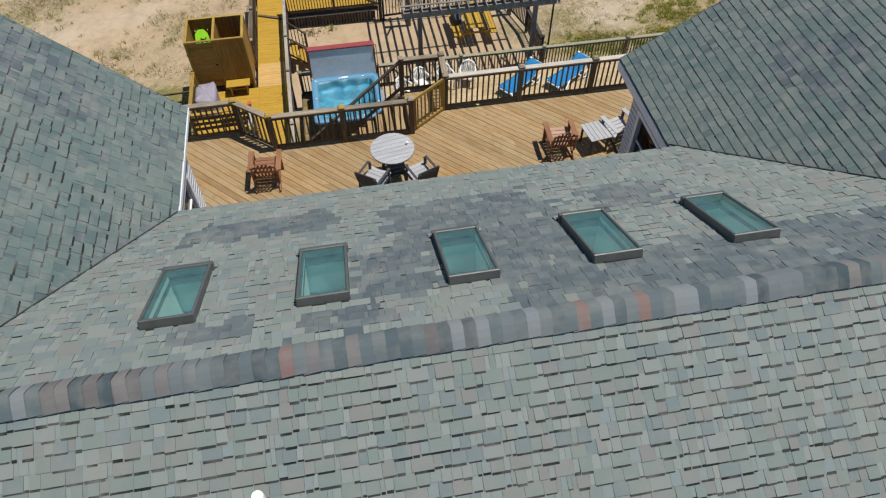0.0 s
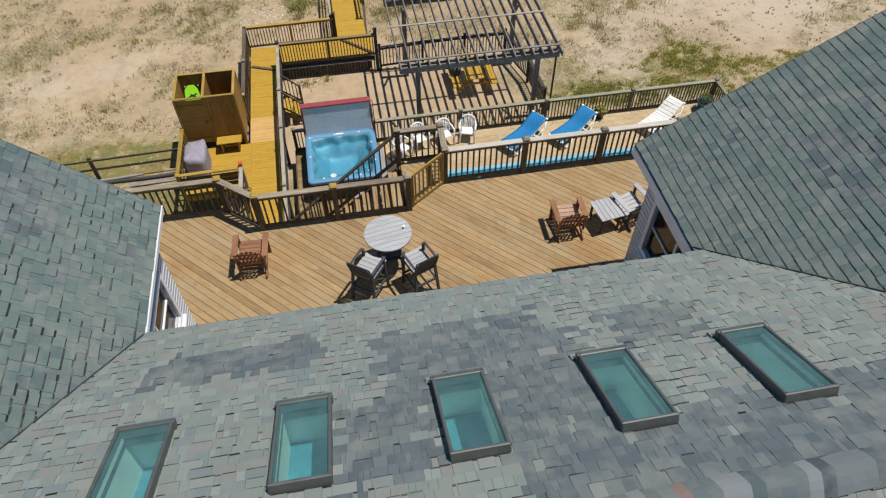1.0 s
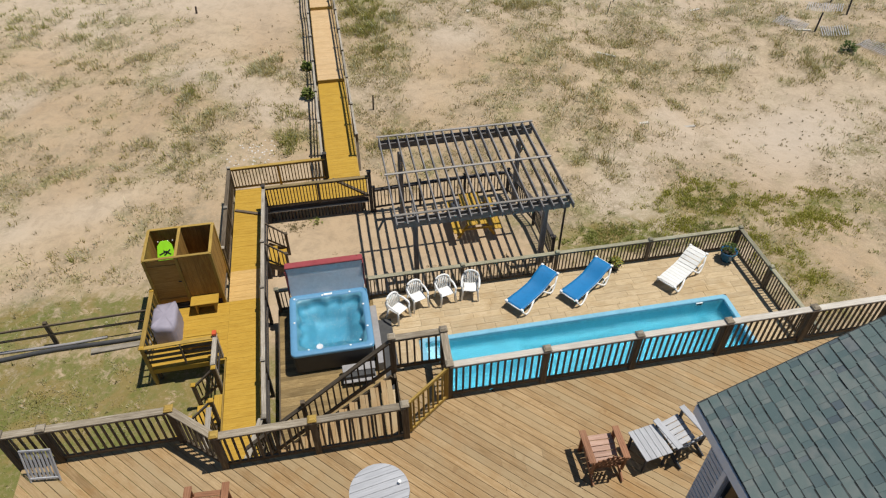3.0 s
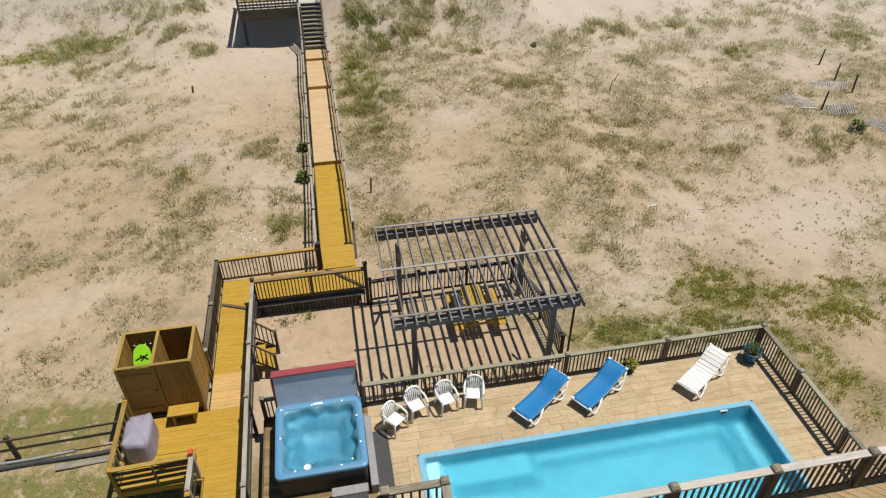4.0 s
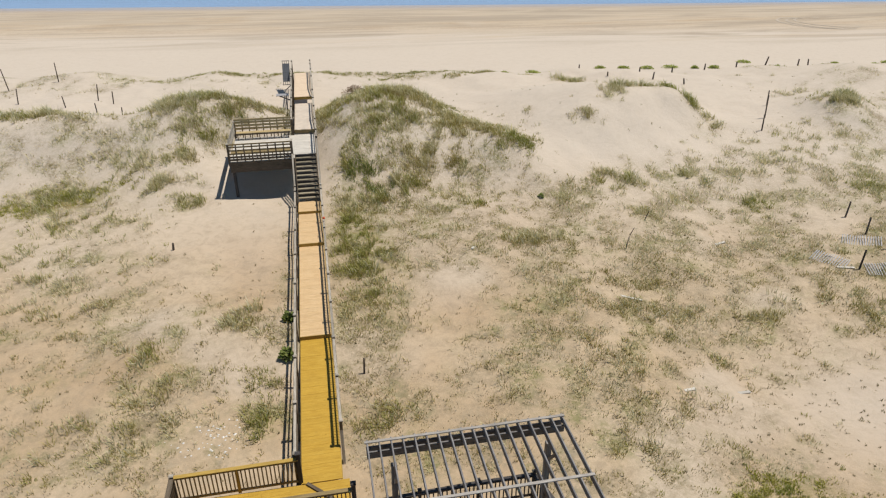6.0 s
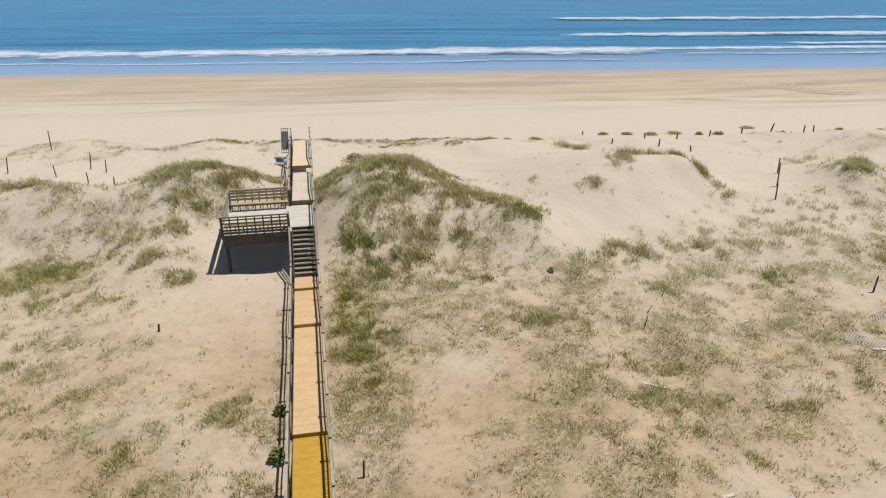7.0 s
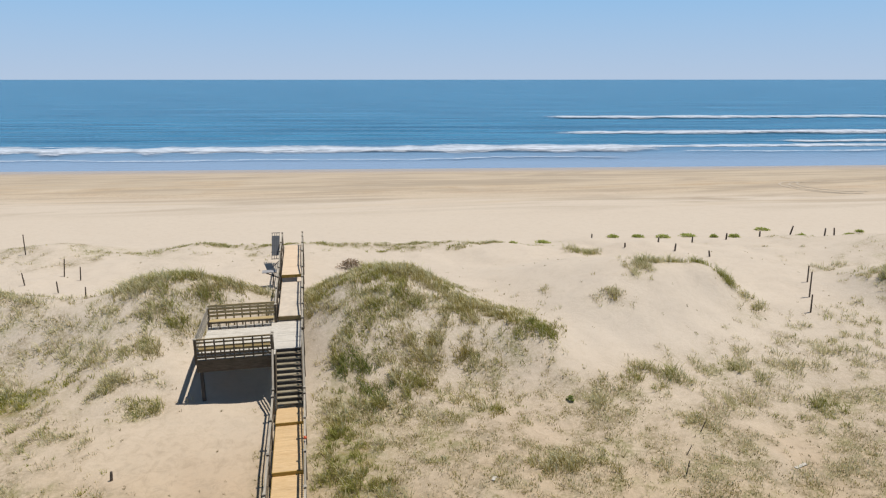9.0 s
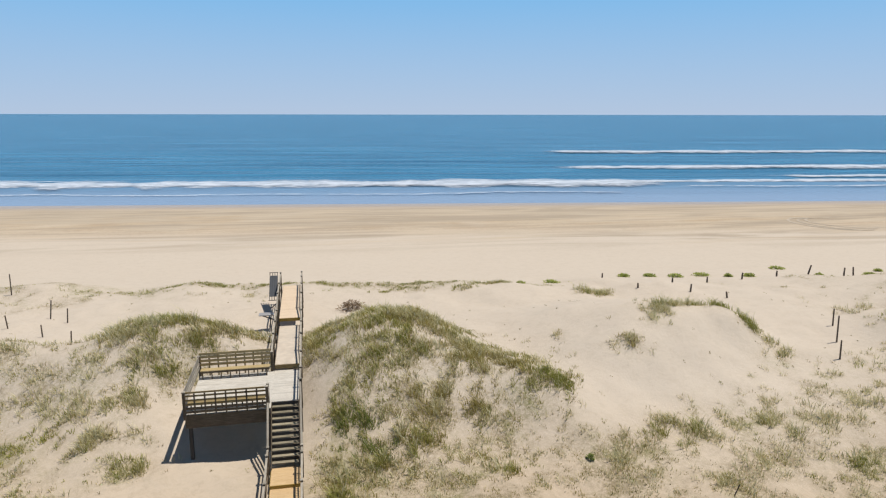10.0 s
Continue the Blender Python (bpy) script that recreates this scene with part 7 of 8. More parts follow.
# ---- pergola ----
pergola = thing("pergola", "grey weathered timber pergola with open rafters on four posts", "pergola", T(5.6, 24, 0))
PGZ = 3.10
rs = random.Random(81)
for x, y in ((3.42, 22.3), (7.85, 22.3), (3.42, 25.8), (7.85, 25.8)):
    post((x, y, land_z(x, y) - 0.2), PGZ - 0.2, W_PERGOLA, pergola, 0.16)
    s = 1 if y < 24 else -1
    beam("knee_brace", (x, y, PGZ - 0.9), (x, y + s * 0.6, PGZ - 0.1), 0.06, 0.09, W_PERGOLA, pergola)
post((8.62, 22.5, -0.2), PGZ - 0.1, W_DARK, pergola, 0.06, None, "side_post")
for y in (21.78, 26.2):
    for dy in (-0.0, 0.2):
        beam("beam", (2.72, y + dy, PGZ - 0.14), (8.45, y + dy, PGZ - 0.14), 0.05, 0.24, W_PERGOLA, pergola)
for i in range(18):
    x = 2.76 + i * (8.44 - 2.76) / 17
    beam("rafter", (x, 21.46, PGZ + 0.06), (x, 26.5, PGZ + 0.06), 0.042, 0.19, W_PERGOLA, pergola)
for y in (21.9, 24.08, 26.38):
    beam("purlin", (2.68, y, PGZ + 0.165), (8.50, y, PGZ + 0.175), 0.09, 0.035, W_SLAT, pergola)
perg_fence = thing("pergola_fence", "dark weathered low fence behind the pergola", "fence", T(5, 26.6, 0), "pool fences")
pts = [(2.4, 26.3), (4.2, 26.4), (6.0, 26.45), (7.75, 26.45)]
for x, y in pts + [(8.25, 24.4), (8.3, 22.3)]:
    post((x, y, -0.2), 1.12, W_DARK, perg_fence, 0.09, W_DARK)
for a, b in zip(pts, pts[1:]):
    rail_run(perg_fence, (*a, 0.05), (*b, 0.05), 0.95, W_DARK, W_DARK, 0.13)
for a, b in (((7.75, 26.45), (8.25, 24.4)), ((8.25, 24.4), (8.3, 22.3))):
    rail_run(perg_fence, (*a, 0.05), (*b, 0.05), 0.95, W_DARK, W_DARK, 0.13)

picnic = thing("picnic_table", "ochre stained picnic table with attached benches on the sand", "table", T(5.95, 24.75, 0))
for k in range(5):
    part("top_board", box(1.85, 0.14, 0.035, W_OCHRE), picnic, T(5.64 + 0.155 * k, 24.75, 0.76) @ pose(0, 0, 0, 0, 0, 90))
for s in (-1, 1):
    for k in (0, 1):
        part("bench_board", box(1.85, 0.14, 0.035, W_OCHRE), picnic, T(5.95 + s * (0.68 + 0.15 * k), 24.75, 0.45) @ pose(0, 0, 0, 0, 0, 90))
for y in (24.05, 25.45):
    beam("seat_beam", (5.15, y, 0.39), (6.75, y, 0.39), 0.04, 0.09, W_OCHRE, picnic)
    beam("top_cleat", (5.6, y, 0.70), (6.3, y, 0.70), 0.04, 0.09, W_OCHRE, picnic)
    for s in (-1, 1):
        beam("leg", (5.95 + s * 0.25, y + 0.04, 0.72), (5.95 + s * 0.7, y + 0.04, -0.05), 0.04, 0.1, W_OCHRE, picnic)

bag = thing("bag", "black fabric bag lying on the picnic bench", "bag", T(5.33, 24.9, 0.47))
part("body", draped_cover("body", 0.32, 0.78, 0.36, M_DARKFABRIC, 77), bag, T(5.33, 24.9, 0.47))

# ---- boardwalk over the dunes ----
boardwalk = thing("boardwalk", "timber boardwalk with stepped sections climbing over the dunes", "boardwalk", T(1.35, 40, 0.6), kind="structure")
BX0, BX1 = 0.74, 1.98
SECT = ((27.75, 35.5, 0.66, W_OCHRE), (35.5, 43.7, 0.82, W_PALE), (43.7, 47.5, 0.98, W_PALE), (47.5, 48.95, 1.12, W_PALE),
        (51.1, 55.0, 3.30, W_BLEACH), (55.0, 61.6, 3.58, W_DRIFT), (61.6, 69.6, 4.05, W_SANDY))
rs = random.Random(33)


def cross_boards(parent, x0, x1, y0, y1, z, mat):
    n = round((y1 - y0) / 0.145)
    w = (y1 - y0) / n
    for k in range(n):
        part("board", box(x1 - x0, round(w - 0.0015, 4), 0.03, mat, 0.001), parent, T((x0 + x1) / 2, y0 + (k + 0.5) * w, z - 0.015 + rs.uniform(-0.002, 0.002)))


for k, (y0, y1, z, mat) in enumerate(SECT):
    cross_boards(boardwalk, BX0, BX1, y0, y1, z, mat)
    if k not in (0, 4):
        part("riser", box(BX1 - BX0, 0.035, 0.2, W_OCHRE_RAIL if mat not in (W_BLEACH, W_DRIFT) else W_DULL, 0.004), boardwalk, T((BX0 + BX1) / 2, y0 - 0.01, z - 0.085), "stained riser board")
    for x in (BX0, BX1):
        beam("stringer", (x, y0, z - 0.12), (x, y1, z - 0.12), 0.05, 0.18, W_OCHRE_RAIL if y1 < 49 else W_BROWN, boardwalk)
# blown sand lies over the boards past the platform
dxs, dys, dfs = sheet_grid(np.linspace(BX0 + 0.03, BX1 - 0.03, 13), np.linspace(55.06, 61.5, 60))
dzs = 3.58 + 0.012 + 0.010 * wave_noise(dxs, dys, 1.1, 301) + 0.012 * np.abs((dxs - (BX0 + BX1) / 2) / 0.7) ** 2
tagged(part("blown_sand", fast_mesh("blown_sand", np.stack([dxs, dys, dzs], 1), dfs, M_DRIFTSAND, True), None), "thin pale sand blown over the boardwalk boards", "sand", kind="stuff")
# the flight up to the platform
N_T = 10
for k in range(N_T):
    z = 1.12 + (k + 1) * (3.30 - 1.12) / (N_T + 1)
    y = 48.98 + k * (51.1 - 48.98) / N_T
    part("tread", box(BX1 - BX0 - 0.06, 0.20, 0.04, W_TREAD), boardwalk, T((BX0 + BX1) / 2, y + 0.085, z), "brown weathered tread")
    # dark boards added where only shade shows between the treads
    part("riser", box(BX1 - BX0 - 0.06, 0.02, 0.14, W_DARK, 0.003), boardwalk, T((BX0 + BX1) / 2, y + 0.2, z + 0.09), "dark board in place of the shade between treads")
for x in (BX0, BX1):
    beam("stringer", (x, 48.9, 1.05), (x, 51.15, 3.22), 0.05, 0.28, W_BROWN, boardwalk)

bw_rail = thing("boardwalk_railing", "weathered grey boardwalk railing with posts and thin balusters", "railing", T(1.35, 40, 0.6), "walkway railings")


def z_at(y):
    for y0, y1, z, _ in SECT:
        if y0 <= y <= y1:
            return z
    return 1.12 + (y - 48.95) / (51.1 - 48.95) * (3.30 - 1.12) if y < 51.1 else 4.05


def side_rail(x, ys, gap, lean=0.0, high=0.98):
    for y in ys:
        g = land_z(x, y)
        z = z_at(y)
        post((x + lean * rs.uniform(-1, 1), y, min(g, z) - 0.3), z + high + 0.06, W_BROWN, bw_rail, 0.10, W_GREY)
    for a, b in zip(ys, ys[1:]):
        za, zb = z_at(a), z_at(b)
        beam("top_rail", (x, a, za + high - 0.02), (x, b, zb + high - 0.02), 0.09, 0.04, W_GREY, bw_rail)
        beam("mid_rail", (x, a, za + 0.5), (x, b, zb + 0.5), 0.035, 0.09, W_BROWN, bw_rail)
        beam("bottom_rail", (x, a, za + 0.1), (x, b, zb + 0.1), 0.035, 0.09, W_BROWN, bw_rail)
        n = int((b - a) / gap) if gap else 0
        for i in range(1, n):
            f = i / n
            p = Vector((x, a + (b - a) * f, za + (zb - za) * f))
            beam("baluster", p + Vector((0, 0, 0.06)), p + Vector((0, 0, high - 0.05)), 0.03, 0.03, W_OCHRE_RAIL if b < 44 else W_GREY, bw_rail)


side_rail(0.62, (28.0, 30.4, 33.0, 35.6, 38.2, 41.0, 43.7, 46.2, 48.2, 48.9, 51.0), 0.0)
side_rail(2.08, (26.9, 29.2, 31.6, 34.0, 36.4, 38.8, 41.2, 43.7, 46.2, 48.3, 48.9, 51.1), 0.13)
side_rail(2.08, (51.1, 52.6, 54.9, 57.0, 59.2, 61.5, 63.8, 66.2, 68.2, 69.5), 0.0)
side_rail(0.60, (54.95, 57.2, 59.4, 61.6, 63.9, 66.4, 69.4), 0.0)

# platform with benches beside the boardwalk
platform = thing("viewing_platform", "raised timber platform with benches and slatted rails over the sand", "platform", T(-1.1, 52.6, 3.3))
PX0, PX1, PY0, PY1, PZ = -2.95, 0.66, 50.45, 54.95, 3.30
cross_boards(platform, PX0, PX1 + 0.08, PY0, PY1, PZ, W_BLEACH)
for x, y in ((PX0 + 0.15, PY0 + 0.25), (PX0 + 0.15, PY1 - 0.2), (PX1 - 0.05, PY0 + 0.25), (PX1 - 0.05, PY1 - 0.2)):
    post((x, y, land_z(x, y) - 0.3), PZ - 0.05, W_DARK, platform, 0.16, None, "support_post")
for y, deep in ((PY0 - 0.01, 0.62), (PY0 + 0.3, 0.4), (PY1 - 0.3, 0.4), (PY1 + 0.01, 0.62)):
    beam("beam", (PX0, y, PZ - 0.035 - deep / 2), (PX1, y, PZ - 0.035 - deep / 2), 0.05, deep, W_BROWN, platform)
for i in range(10):
    x = PX0 + (PX1 - PX0) * i / 9
    beam("joist", (x, PY0 + 0.02, PZ - 0.15), (x, PY1 - 0.02, PZ - 0.15), 0.04, 0.22, W_BROWN, platform)
for x, y in ((PX0, PY0), (PX1 - 0.05, PY0), (PX0, PY1), (PX1 - 0.05, PY1)):
    post((x, y, PZ - 0.25), PZ + 1.05, W_BROWN, platform, 0.12, W_GREY)
for h in (0.45, 0.66, 0.86, 1.02):
    beam("slat", (PX0, PY0, PZ + h), (PX1 - 0.05, PY0, PZ + h), 0.035, 0.08, W_DULL, platform)
    beam("slat", (PX0, PY0, PZ + h), (PX0, PY1, PZ + h), 0.035, 0.13, W_GREY, platform)
# dark lower slats added in place of the shade under the front bench
for h in (0.1, 0.27):
    beam("slat", (PX0, PY0, PZ + h), (PX1 - 0.05, PY0, PZ + h), 0.035, 0.11, W_BROWN, platform)
for i in range(9):
    x = PX0 + (PX1 - PX0 - 0.05) * i / 8
    beam("stile", (x, PY0 - 0.03, PZ + 0.0), (x, PY0 - 0.03, PZ + 1.0), 0.07, 0.04, W_BROWN, platform)
for y0, s in ((PY0 + 0.32, 1), (PY1 - 0.36, -1)):
    for k in range(3):
        beam("bench_board", (PX0 + 0.1, y0 + s * 0.13 * k - s * 0.13, PZ + 0.45), (PX1 - 0.15, y0 + s * 0.13 * k - s * 0.13, PZ + 0.45), 0.12, 0.035, W_BENCH if s < 0 else W_DULL, platform)
    for i in range(8):
        x = PX0 + 0.2 + (PX1 - PX0 - 0.5) * i / 7
        beam("bench_leg", (x, y0 + s * 0.14, PZ), (x, y0 + s * 0.14, PZ + 0.43), 0.05, 0.08, W_BROWN, platform)
    beam("bench_apron", (PX0 + 0.1, y0 + s * 0.18, PZ + 0.38), (PX1 - 0.15, y0 + s * 0.18, PZ + 0.38), 0.03, 0.09, W_BROWN, platform)
for h, w in ((0.62, 0.13), (0.82, 0.13), (1.02, 0.13), (1.18, 0.13)):
    beam("back_slat", (PX0 + 0.05, PY1 - 0.05, PZ + h), (PX1 - 0.1, PY1 - 0.05, PZ + h), 0.03, w, W_BENCH, platform)
for i in range(9):
    x = PX0 + 0.05 + (PX1 - PX0 - 0.15) * i / 8
    beam("back_stile", (x, PY1, PZ), (x, PY1 + 0.03, PZ + 1.2), 0.07, 0.04, W_DULL, platform)


# ---- upper deck furniture ----
def garden_chair(mat, frame_mat, label, seat_mat):
    """A low slatted garden chair with broad arms and a fan back, facing +y, origin on the floor."""
    ch = thing("garden_chair", label, "chair", I4, "garden chairs")
    for i in range(5):
        y = 0.28 - i * 0.1
        part("seat_slat", box(0.50, 0.092, 0.02, seat_mat), ch, T(0, y, 0.36 - i * 0.018) @ pose(0, 0, 0, 10, 0, 0))
    for i in range(-3, 4):
        x = i * 0.07
        h = 0.84 - 0.014 * i * i
        beam("back_slat", (x, -0.18, 0.24), (x * 1.2, -0.38, h), 0.05, 0.016, mat, ch)
    for s in (-1, 1):
        beam("arm", (s * 0.30, -0.30, 0.56), (s * 0.30, 0.34, 0.56), 0.12, 0.024, mat, ch)
        beam("front_leg", (s * 0.28, 0.27, 0.0), (s * 0.28, 0.27, 0.55), 0.08, 0.03, frame_mat, ch)
        beam("rear_leg", (s * 0.26, 0.30, 0.33), (s * 0.26, -0.42, 0.02), 0.03, 0.10, frame_mat, ch)
        beam("back_post", (s * 0.27, -0.27, 0.2), (s * 0.27, -0.29, 0.55), 0.04, 0.06, frame_mat, ch)
    for z, y in ((0.30, -0.21), (0.55, -0.29), (0.72, -0.34)):
        beam("back_rail", (-0.27, y - 0.03, z), (0.27, y - 0.03, z), 0.025, 0.06, frame_mat, ch)
    return ch


DZ = DECK_Z + 0.004
place(garden_chair(W_RED, W_RED, "red cedar slatted garden chair facing the sea", W_RED), [T(-1.55, 11.62, DZ) @ pose(0, 0, 0, 0, 0, -3)])
place(garden_chair(W_RED, W_RED, "red cedar garden chair, seat coloured pink for sun glare", W_RED_GLARE), [T(5.10, 11.42, DZ) @ pose(0, 0, 0, 0, 0, -2)])
place(garden_chair(W_LIGHTGREY, M_DARKFABRIC, "pale grey slatted garden chair with a dark frame", W_LIGHTGREY), [T(6.55, 11.50, DZ) @ pose(0, 0, 0, 0, 0, 17)])

# a folded pale chair leaning on the railing by the corner of the bay
folded = thing("folding_chair", "pale grey folded slatted chair leaning against the deck railing", "chair", I4)
for x in (-0.30, 0.30):
    beam("side_bar", (x, 0, 0.0), (x, 0, 0.86), 0.035, 0.03, W_LIGHTGREY, folded)
for z in (0.10, 0.86):
    beam("cross_bar", (-0.32, 0, z), (0.32, 0, z), 0.03, 0.05, W_LIGHTGREY, folded)
for i in range(7):
    beam("slat", (-0.24 + 0.08 * i, 0.012, 0.12), (-0.24 + 0.08 * i, 0.012, 0.84), 0.05, 0.012, W_LIGHTGREY, folded)
folded.matrix_basis = T(-4.42, 12.86, DZ) @ pose(0, 0, 0, -16, 0, -6) @ Matrix.Scale(0.82, 4)

# a folding sling chair tucked under the eave, turned to the house wall
sling = thing("sling_chair", "pale wood folding chair with a teal leaf-print sling", "chair", I4)
bed = [[(u * 0.26, y, z) for u in np.linspace(-1, 1, 5)] for y, z in ((0.0, 0.76), (0.12, 0.60), (0.28, 0.42), (0.5, 0.34), (0.72, 0.38))]
part("sling", sheet("sling", bed, 0.006, M_LEAFPRINT), sling, I4, "white and teal leaf-print cloth")
beam("top_bar", (-0.30, 0, 0.76), (0.30, 0, 0.76), 0.045, 0.03, W_PALE, sling)
beam("front_bar", (-0.30, 0.73, 0.38), (0.30, 0.73, 0.38), 0.045, 0.03, W_PALE, sling)
for s in (-1, 1):
    beam("leg", (s * 0.29, 0.0, 0.76), (s * 0.29, 0.62, 0.0), 0.03, 0.045, W_PALE, sling)
    beam("leg", (s * 0.27, 0.73, 0.38), (s * 0.27, 0.08, 0.0), 0.03, 0.045, W_PALE, sling)
sling.matrix_basis = T(-2.0, 9.26, DZ) @ pose(0, 0, 0, 0, 0, -143)

side_table = thing("side_table", "small pale grey slatted side table with dark legs", "table", I4)
for i in range(5):
    part("top_slat", box(0.60, 0.10, 0.022, W_LIGHTGREY), side_table, T(-0.21 + i * 0.105, 0, 0.46) @ pose(0, 0, 0, 0, 0, 90))
for x in (-0.2, 0.2):
    for y in (-0.24, 0.24):
        beam("leg", (x, y, 0), (x, y, 0.45), 0.045, 0.045, M_DARKFABRIC, side_table)
    beam("apron", (x, -0.24, 0.41), (x, 0.24, 0.41), 0.02, 0.06, M_DARKFABRIC, side_table)
side_table.matrix_basis = T(5.93, 11.38, DZ) @ pose(0, 0, 0, 0, 0, 9)

bar_table = thing("bar_table", "round pale grey slatted bar table on a dark pedestal frame", "table", I4)
R = 0.47
for i in range(8):
    y0, y1 = -R + i * 2 * R / 8 + 0.003, -R + (i + 1) * 2 * R / 8 - 0.003
    outline = []
    for t in np.linspace(0, 1, 5):
        y = y0 + (y1 - y0) * t
        outline.append((math.sqrt(max(R * R - y * y, 0.0009)), y))
    outline += [(-x, y) for x, y in outline[::-1]]
    bm = bmesh.new()
    a = [bm.verts.new((x, y, 0.975)) for x, y in outline]
    b = [bm.verts.new((x, y, 0.95)) for x, y in outline]
    bm.faces.new(a)
    bm.faces.new(b[::-1])
    for k in range(len(a)):
        j = (k + 1) % len(a)
        bm.faces.new((a[j], a[k], b[k], b[j]))
    part("top_slat", finish(bm, "top_slat", W_LIGHTGREY), bar_table)
part("rim", tube("rim", [(0.46 * math.cos(t), 0.46 * math.sin(t), 0.945) for t in np.linspace(0, 2 * math.pi, 33)[:-1]], 0.014, M_DARKFABRIC, 6, True), bar_table)
for a in (45, 135, 225, 315):
    c, s = math.cos(radians(a)), math.sin(radians(a))
    beam("leg", (0.30 * c, 0.30 * s, 0.0), (0.20 * c, 0.20 * s, 0.94), 0.06, 0.06, M_DARKFABRIC, bar_table)
    beam("stretcher", (0, 0, 0.3), (0.27 * c, 0.27 * s, 0.3), 0.04, 0.05, M_DARKFABRIC, bar_table)
part("shelf", lathe("shelf", [(0.22, 0.31), (0.23, 0.32), (0.22, 0.335), (0.01, 0.335)], M_DARKFABRIC, 20), bar_table)
bar_table.matrix_basis = T(1.22, 11.1, DZ) @ pose(0, 0, 0, 0, 0, 10)
cup = thing("cup", "small white cup on the bar table", "cup", I4)
part("body", lathe("body", [(0.02, 0), (0.027, 0.07), (0.025, 0.07), (0.017, 0.008)], M_WHITE, 16), cup)
cup.matrix_basis = T(1.55, 11.17, DZ + 0.976)

bar_chair = thing("bar_chair", "tall dark framed bar chair with pale grey seat slats", "chair", I4, "bar chairs")
for i in range(5):
    part("seat_slat", box(0.46, 0.101, 0.022, W_LIGHTGREY), bar_chair, T(0, -0.15 + i * 0.106, 0.765))
for s in (-1, 1):
    beam("front_leg", (s * 0.25, 0.27, 0), (s * 0.22, 0.22, 0.98), 0.05, 0.05, M_DARKFABRIC, bar_chair)
    beam("rear_leg", (s * 0.25, -0.30, 0), (s * 0.22, -0.20, 0.76), 0.05, 0.06, M_DARKFABRIC, bar_chair)
    beam("back_post", (s * 0.22, -0.20, 0.74), (s * 0.22, -0.32, 1.16), 0.045, 0.05, M_DARKFABRIC, bar_chair)
    beam("arm", (s * 0.25, -0.26, 0.98), (s * 0.25, 0.24, 0.98), 0.05, 0.022, M_DARKFABRIC, bar_chair)
    beam("side_rail", (s * 0.24, -0.26, 0.32), (s * 0.24, 0.25, 0.32), 0.03, 0.05, M_DARKFABRIC, bar_chair)
    beam("side_rail", (s * 0.22, -0.2, 0.71), (s * 0.22, 0.22, 0.71), 0.03, 0.07, M_DARKFABRIC, bar_chair)
for y, z in ((0.26, 0.3), (-0.26, 0.4), (0.21, 0.71), (-0.2, 0.71)):
    beam("cross_rail", (-0.22, y, z), (0.22, y, z), 0.03, 0.06, M_DARKFABRIC, bar_chair)
for z, y in ((0.84, -0.228), (0.92, -0.25), (1.0, -0.275), (1.08, -0.297), (1.13, -0.31)):
    beam("back_slat", (-0.24, y, z), (0.24, y, z), 0.02, 0.085, M_DARKFABRIC, bar_chair)
place(bar_chair, [T(0.74, 10.46, DZ) @ pose(0, 0, 0, 0, 0, -36), T(1.74, 10.43, DZ) @ pose(0, 0, 0, 0, 0, 22)])

# ---- yard fence and loose things on the sand ----
yard_fence = thing("yard_fence", "weathered post and rail fence on the sand", "fence", T(-8, 21.6, 0))
fx = (-5.25, -8.35, -11.5, -14.7, -18.0)
for x in fx:
    y = 21.7 + (x + 5.25) * 0.03
    post((x, y, land_z(x, y) - 0.3), land_z(x, y) + 1.05, W_BROWN, yard_fence, 0.11)
for a, b in zip(fx, fx[1:]):
    ya, yb = 21.7 + (a + 5.25) * 0.03, 21.7 + (b + 5.25) * 0.03
    for h in (0.52, 0.93):
        beam("rail", (a, ya - 0.05, land_z(a, ya) + h), (b, yb - 0.05, land_z(b, yb) + h), 0.045, 0.075, W_BROWN, yard_fence)
for off, r, mat, label in ((0.0, 0.07, M_CABINET, "long dark grey plastic pipe lying along the fence"), (0.26, 0.045, M_STEP, "thin pale grey pipe lying beside the fence")):
    pipe = thing("drain_pipe", label, "pipe", T(-10, 21.3 + off, 0), "pipes by the fence")
    run = [(x, 21.42 + off + (x + 5.2) * 0.045 + 0.05 * math.sin(x * 1.3 + 9 * off)) for x in np.linspace(-19, -5.25 - 6 * off, 24)]
    part("pipe", tube("pipe", [(x, y, land_z(x, y) + r * 0.8) for x, y in run], r, mat, 10), pipe)
plank = thing("plank", "loose grey plank on the sand by the fence", "plank", T(-6, 21.1, 0))
part("board", box(2.2, 0.2, 0.04, W_GREY), plank, T(-6.1, 21.1, land_z(-6.1, 21.1) + 0.04) @ pose(0, 0, 0, 0, 2, 4))


def stake(x, y, h, tilt_x, tilt_y, label, r=0.045, mat=W_STAKE):
    st = thing("stake", label, "stake", T(x, y, land_z(x, y)), "dune stakes")
    prof = [(r * 1.05, -0.4), (r, 0.1), (r * 0.92, h * 0.6), (r * 0.85, h - 0.02), (r * 0.5, h)]
    part("shaft", lathe("shaft", prof, mat, 8, False), st, T(x, y, land_z(x, y)) @ pose(0, 0, 0, tilt_x, tilt_y, 0))


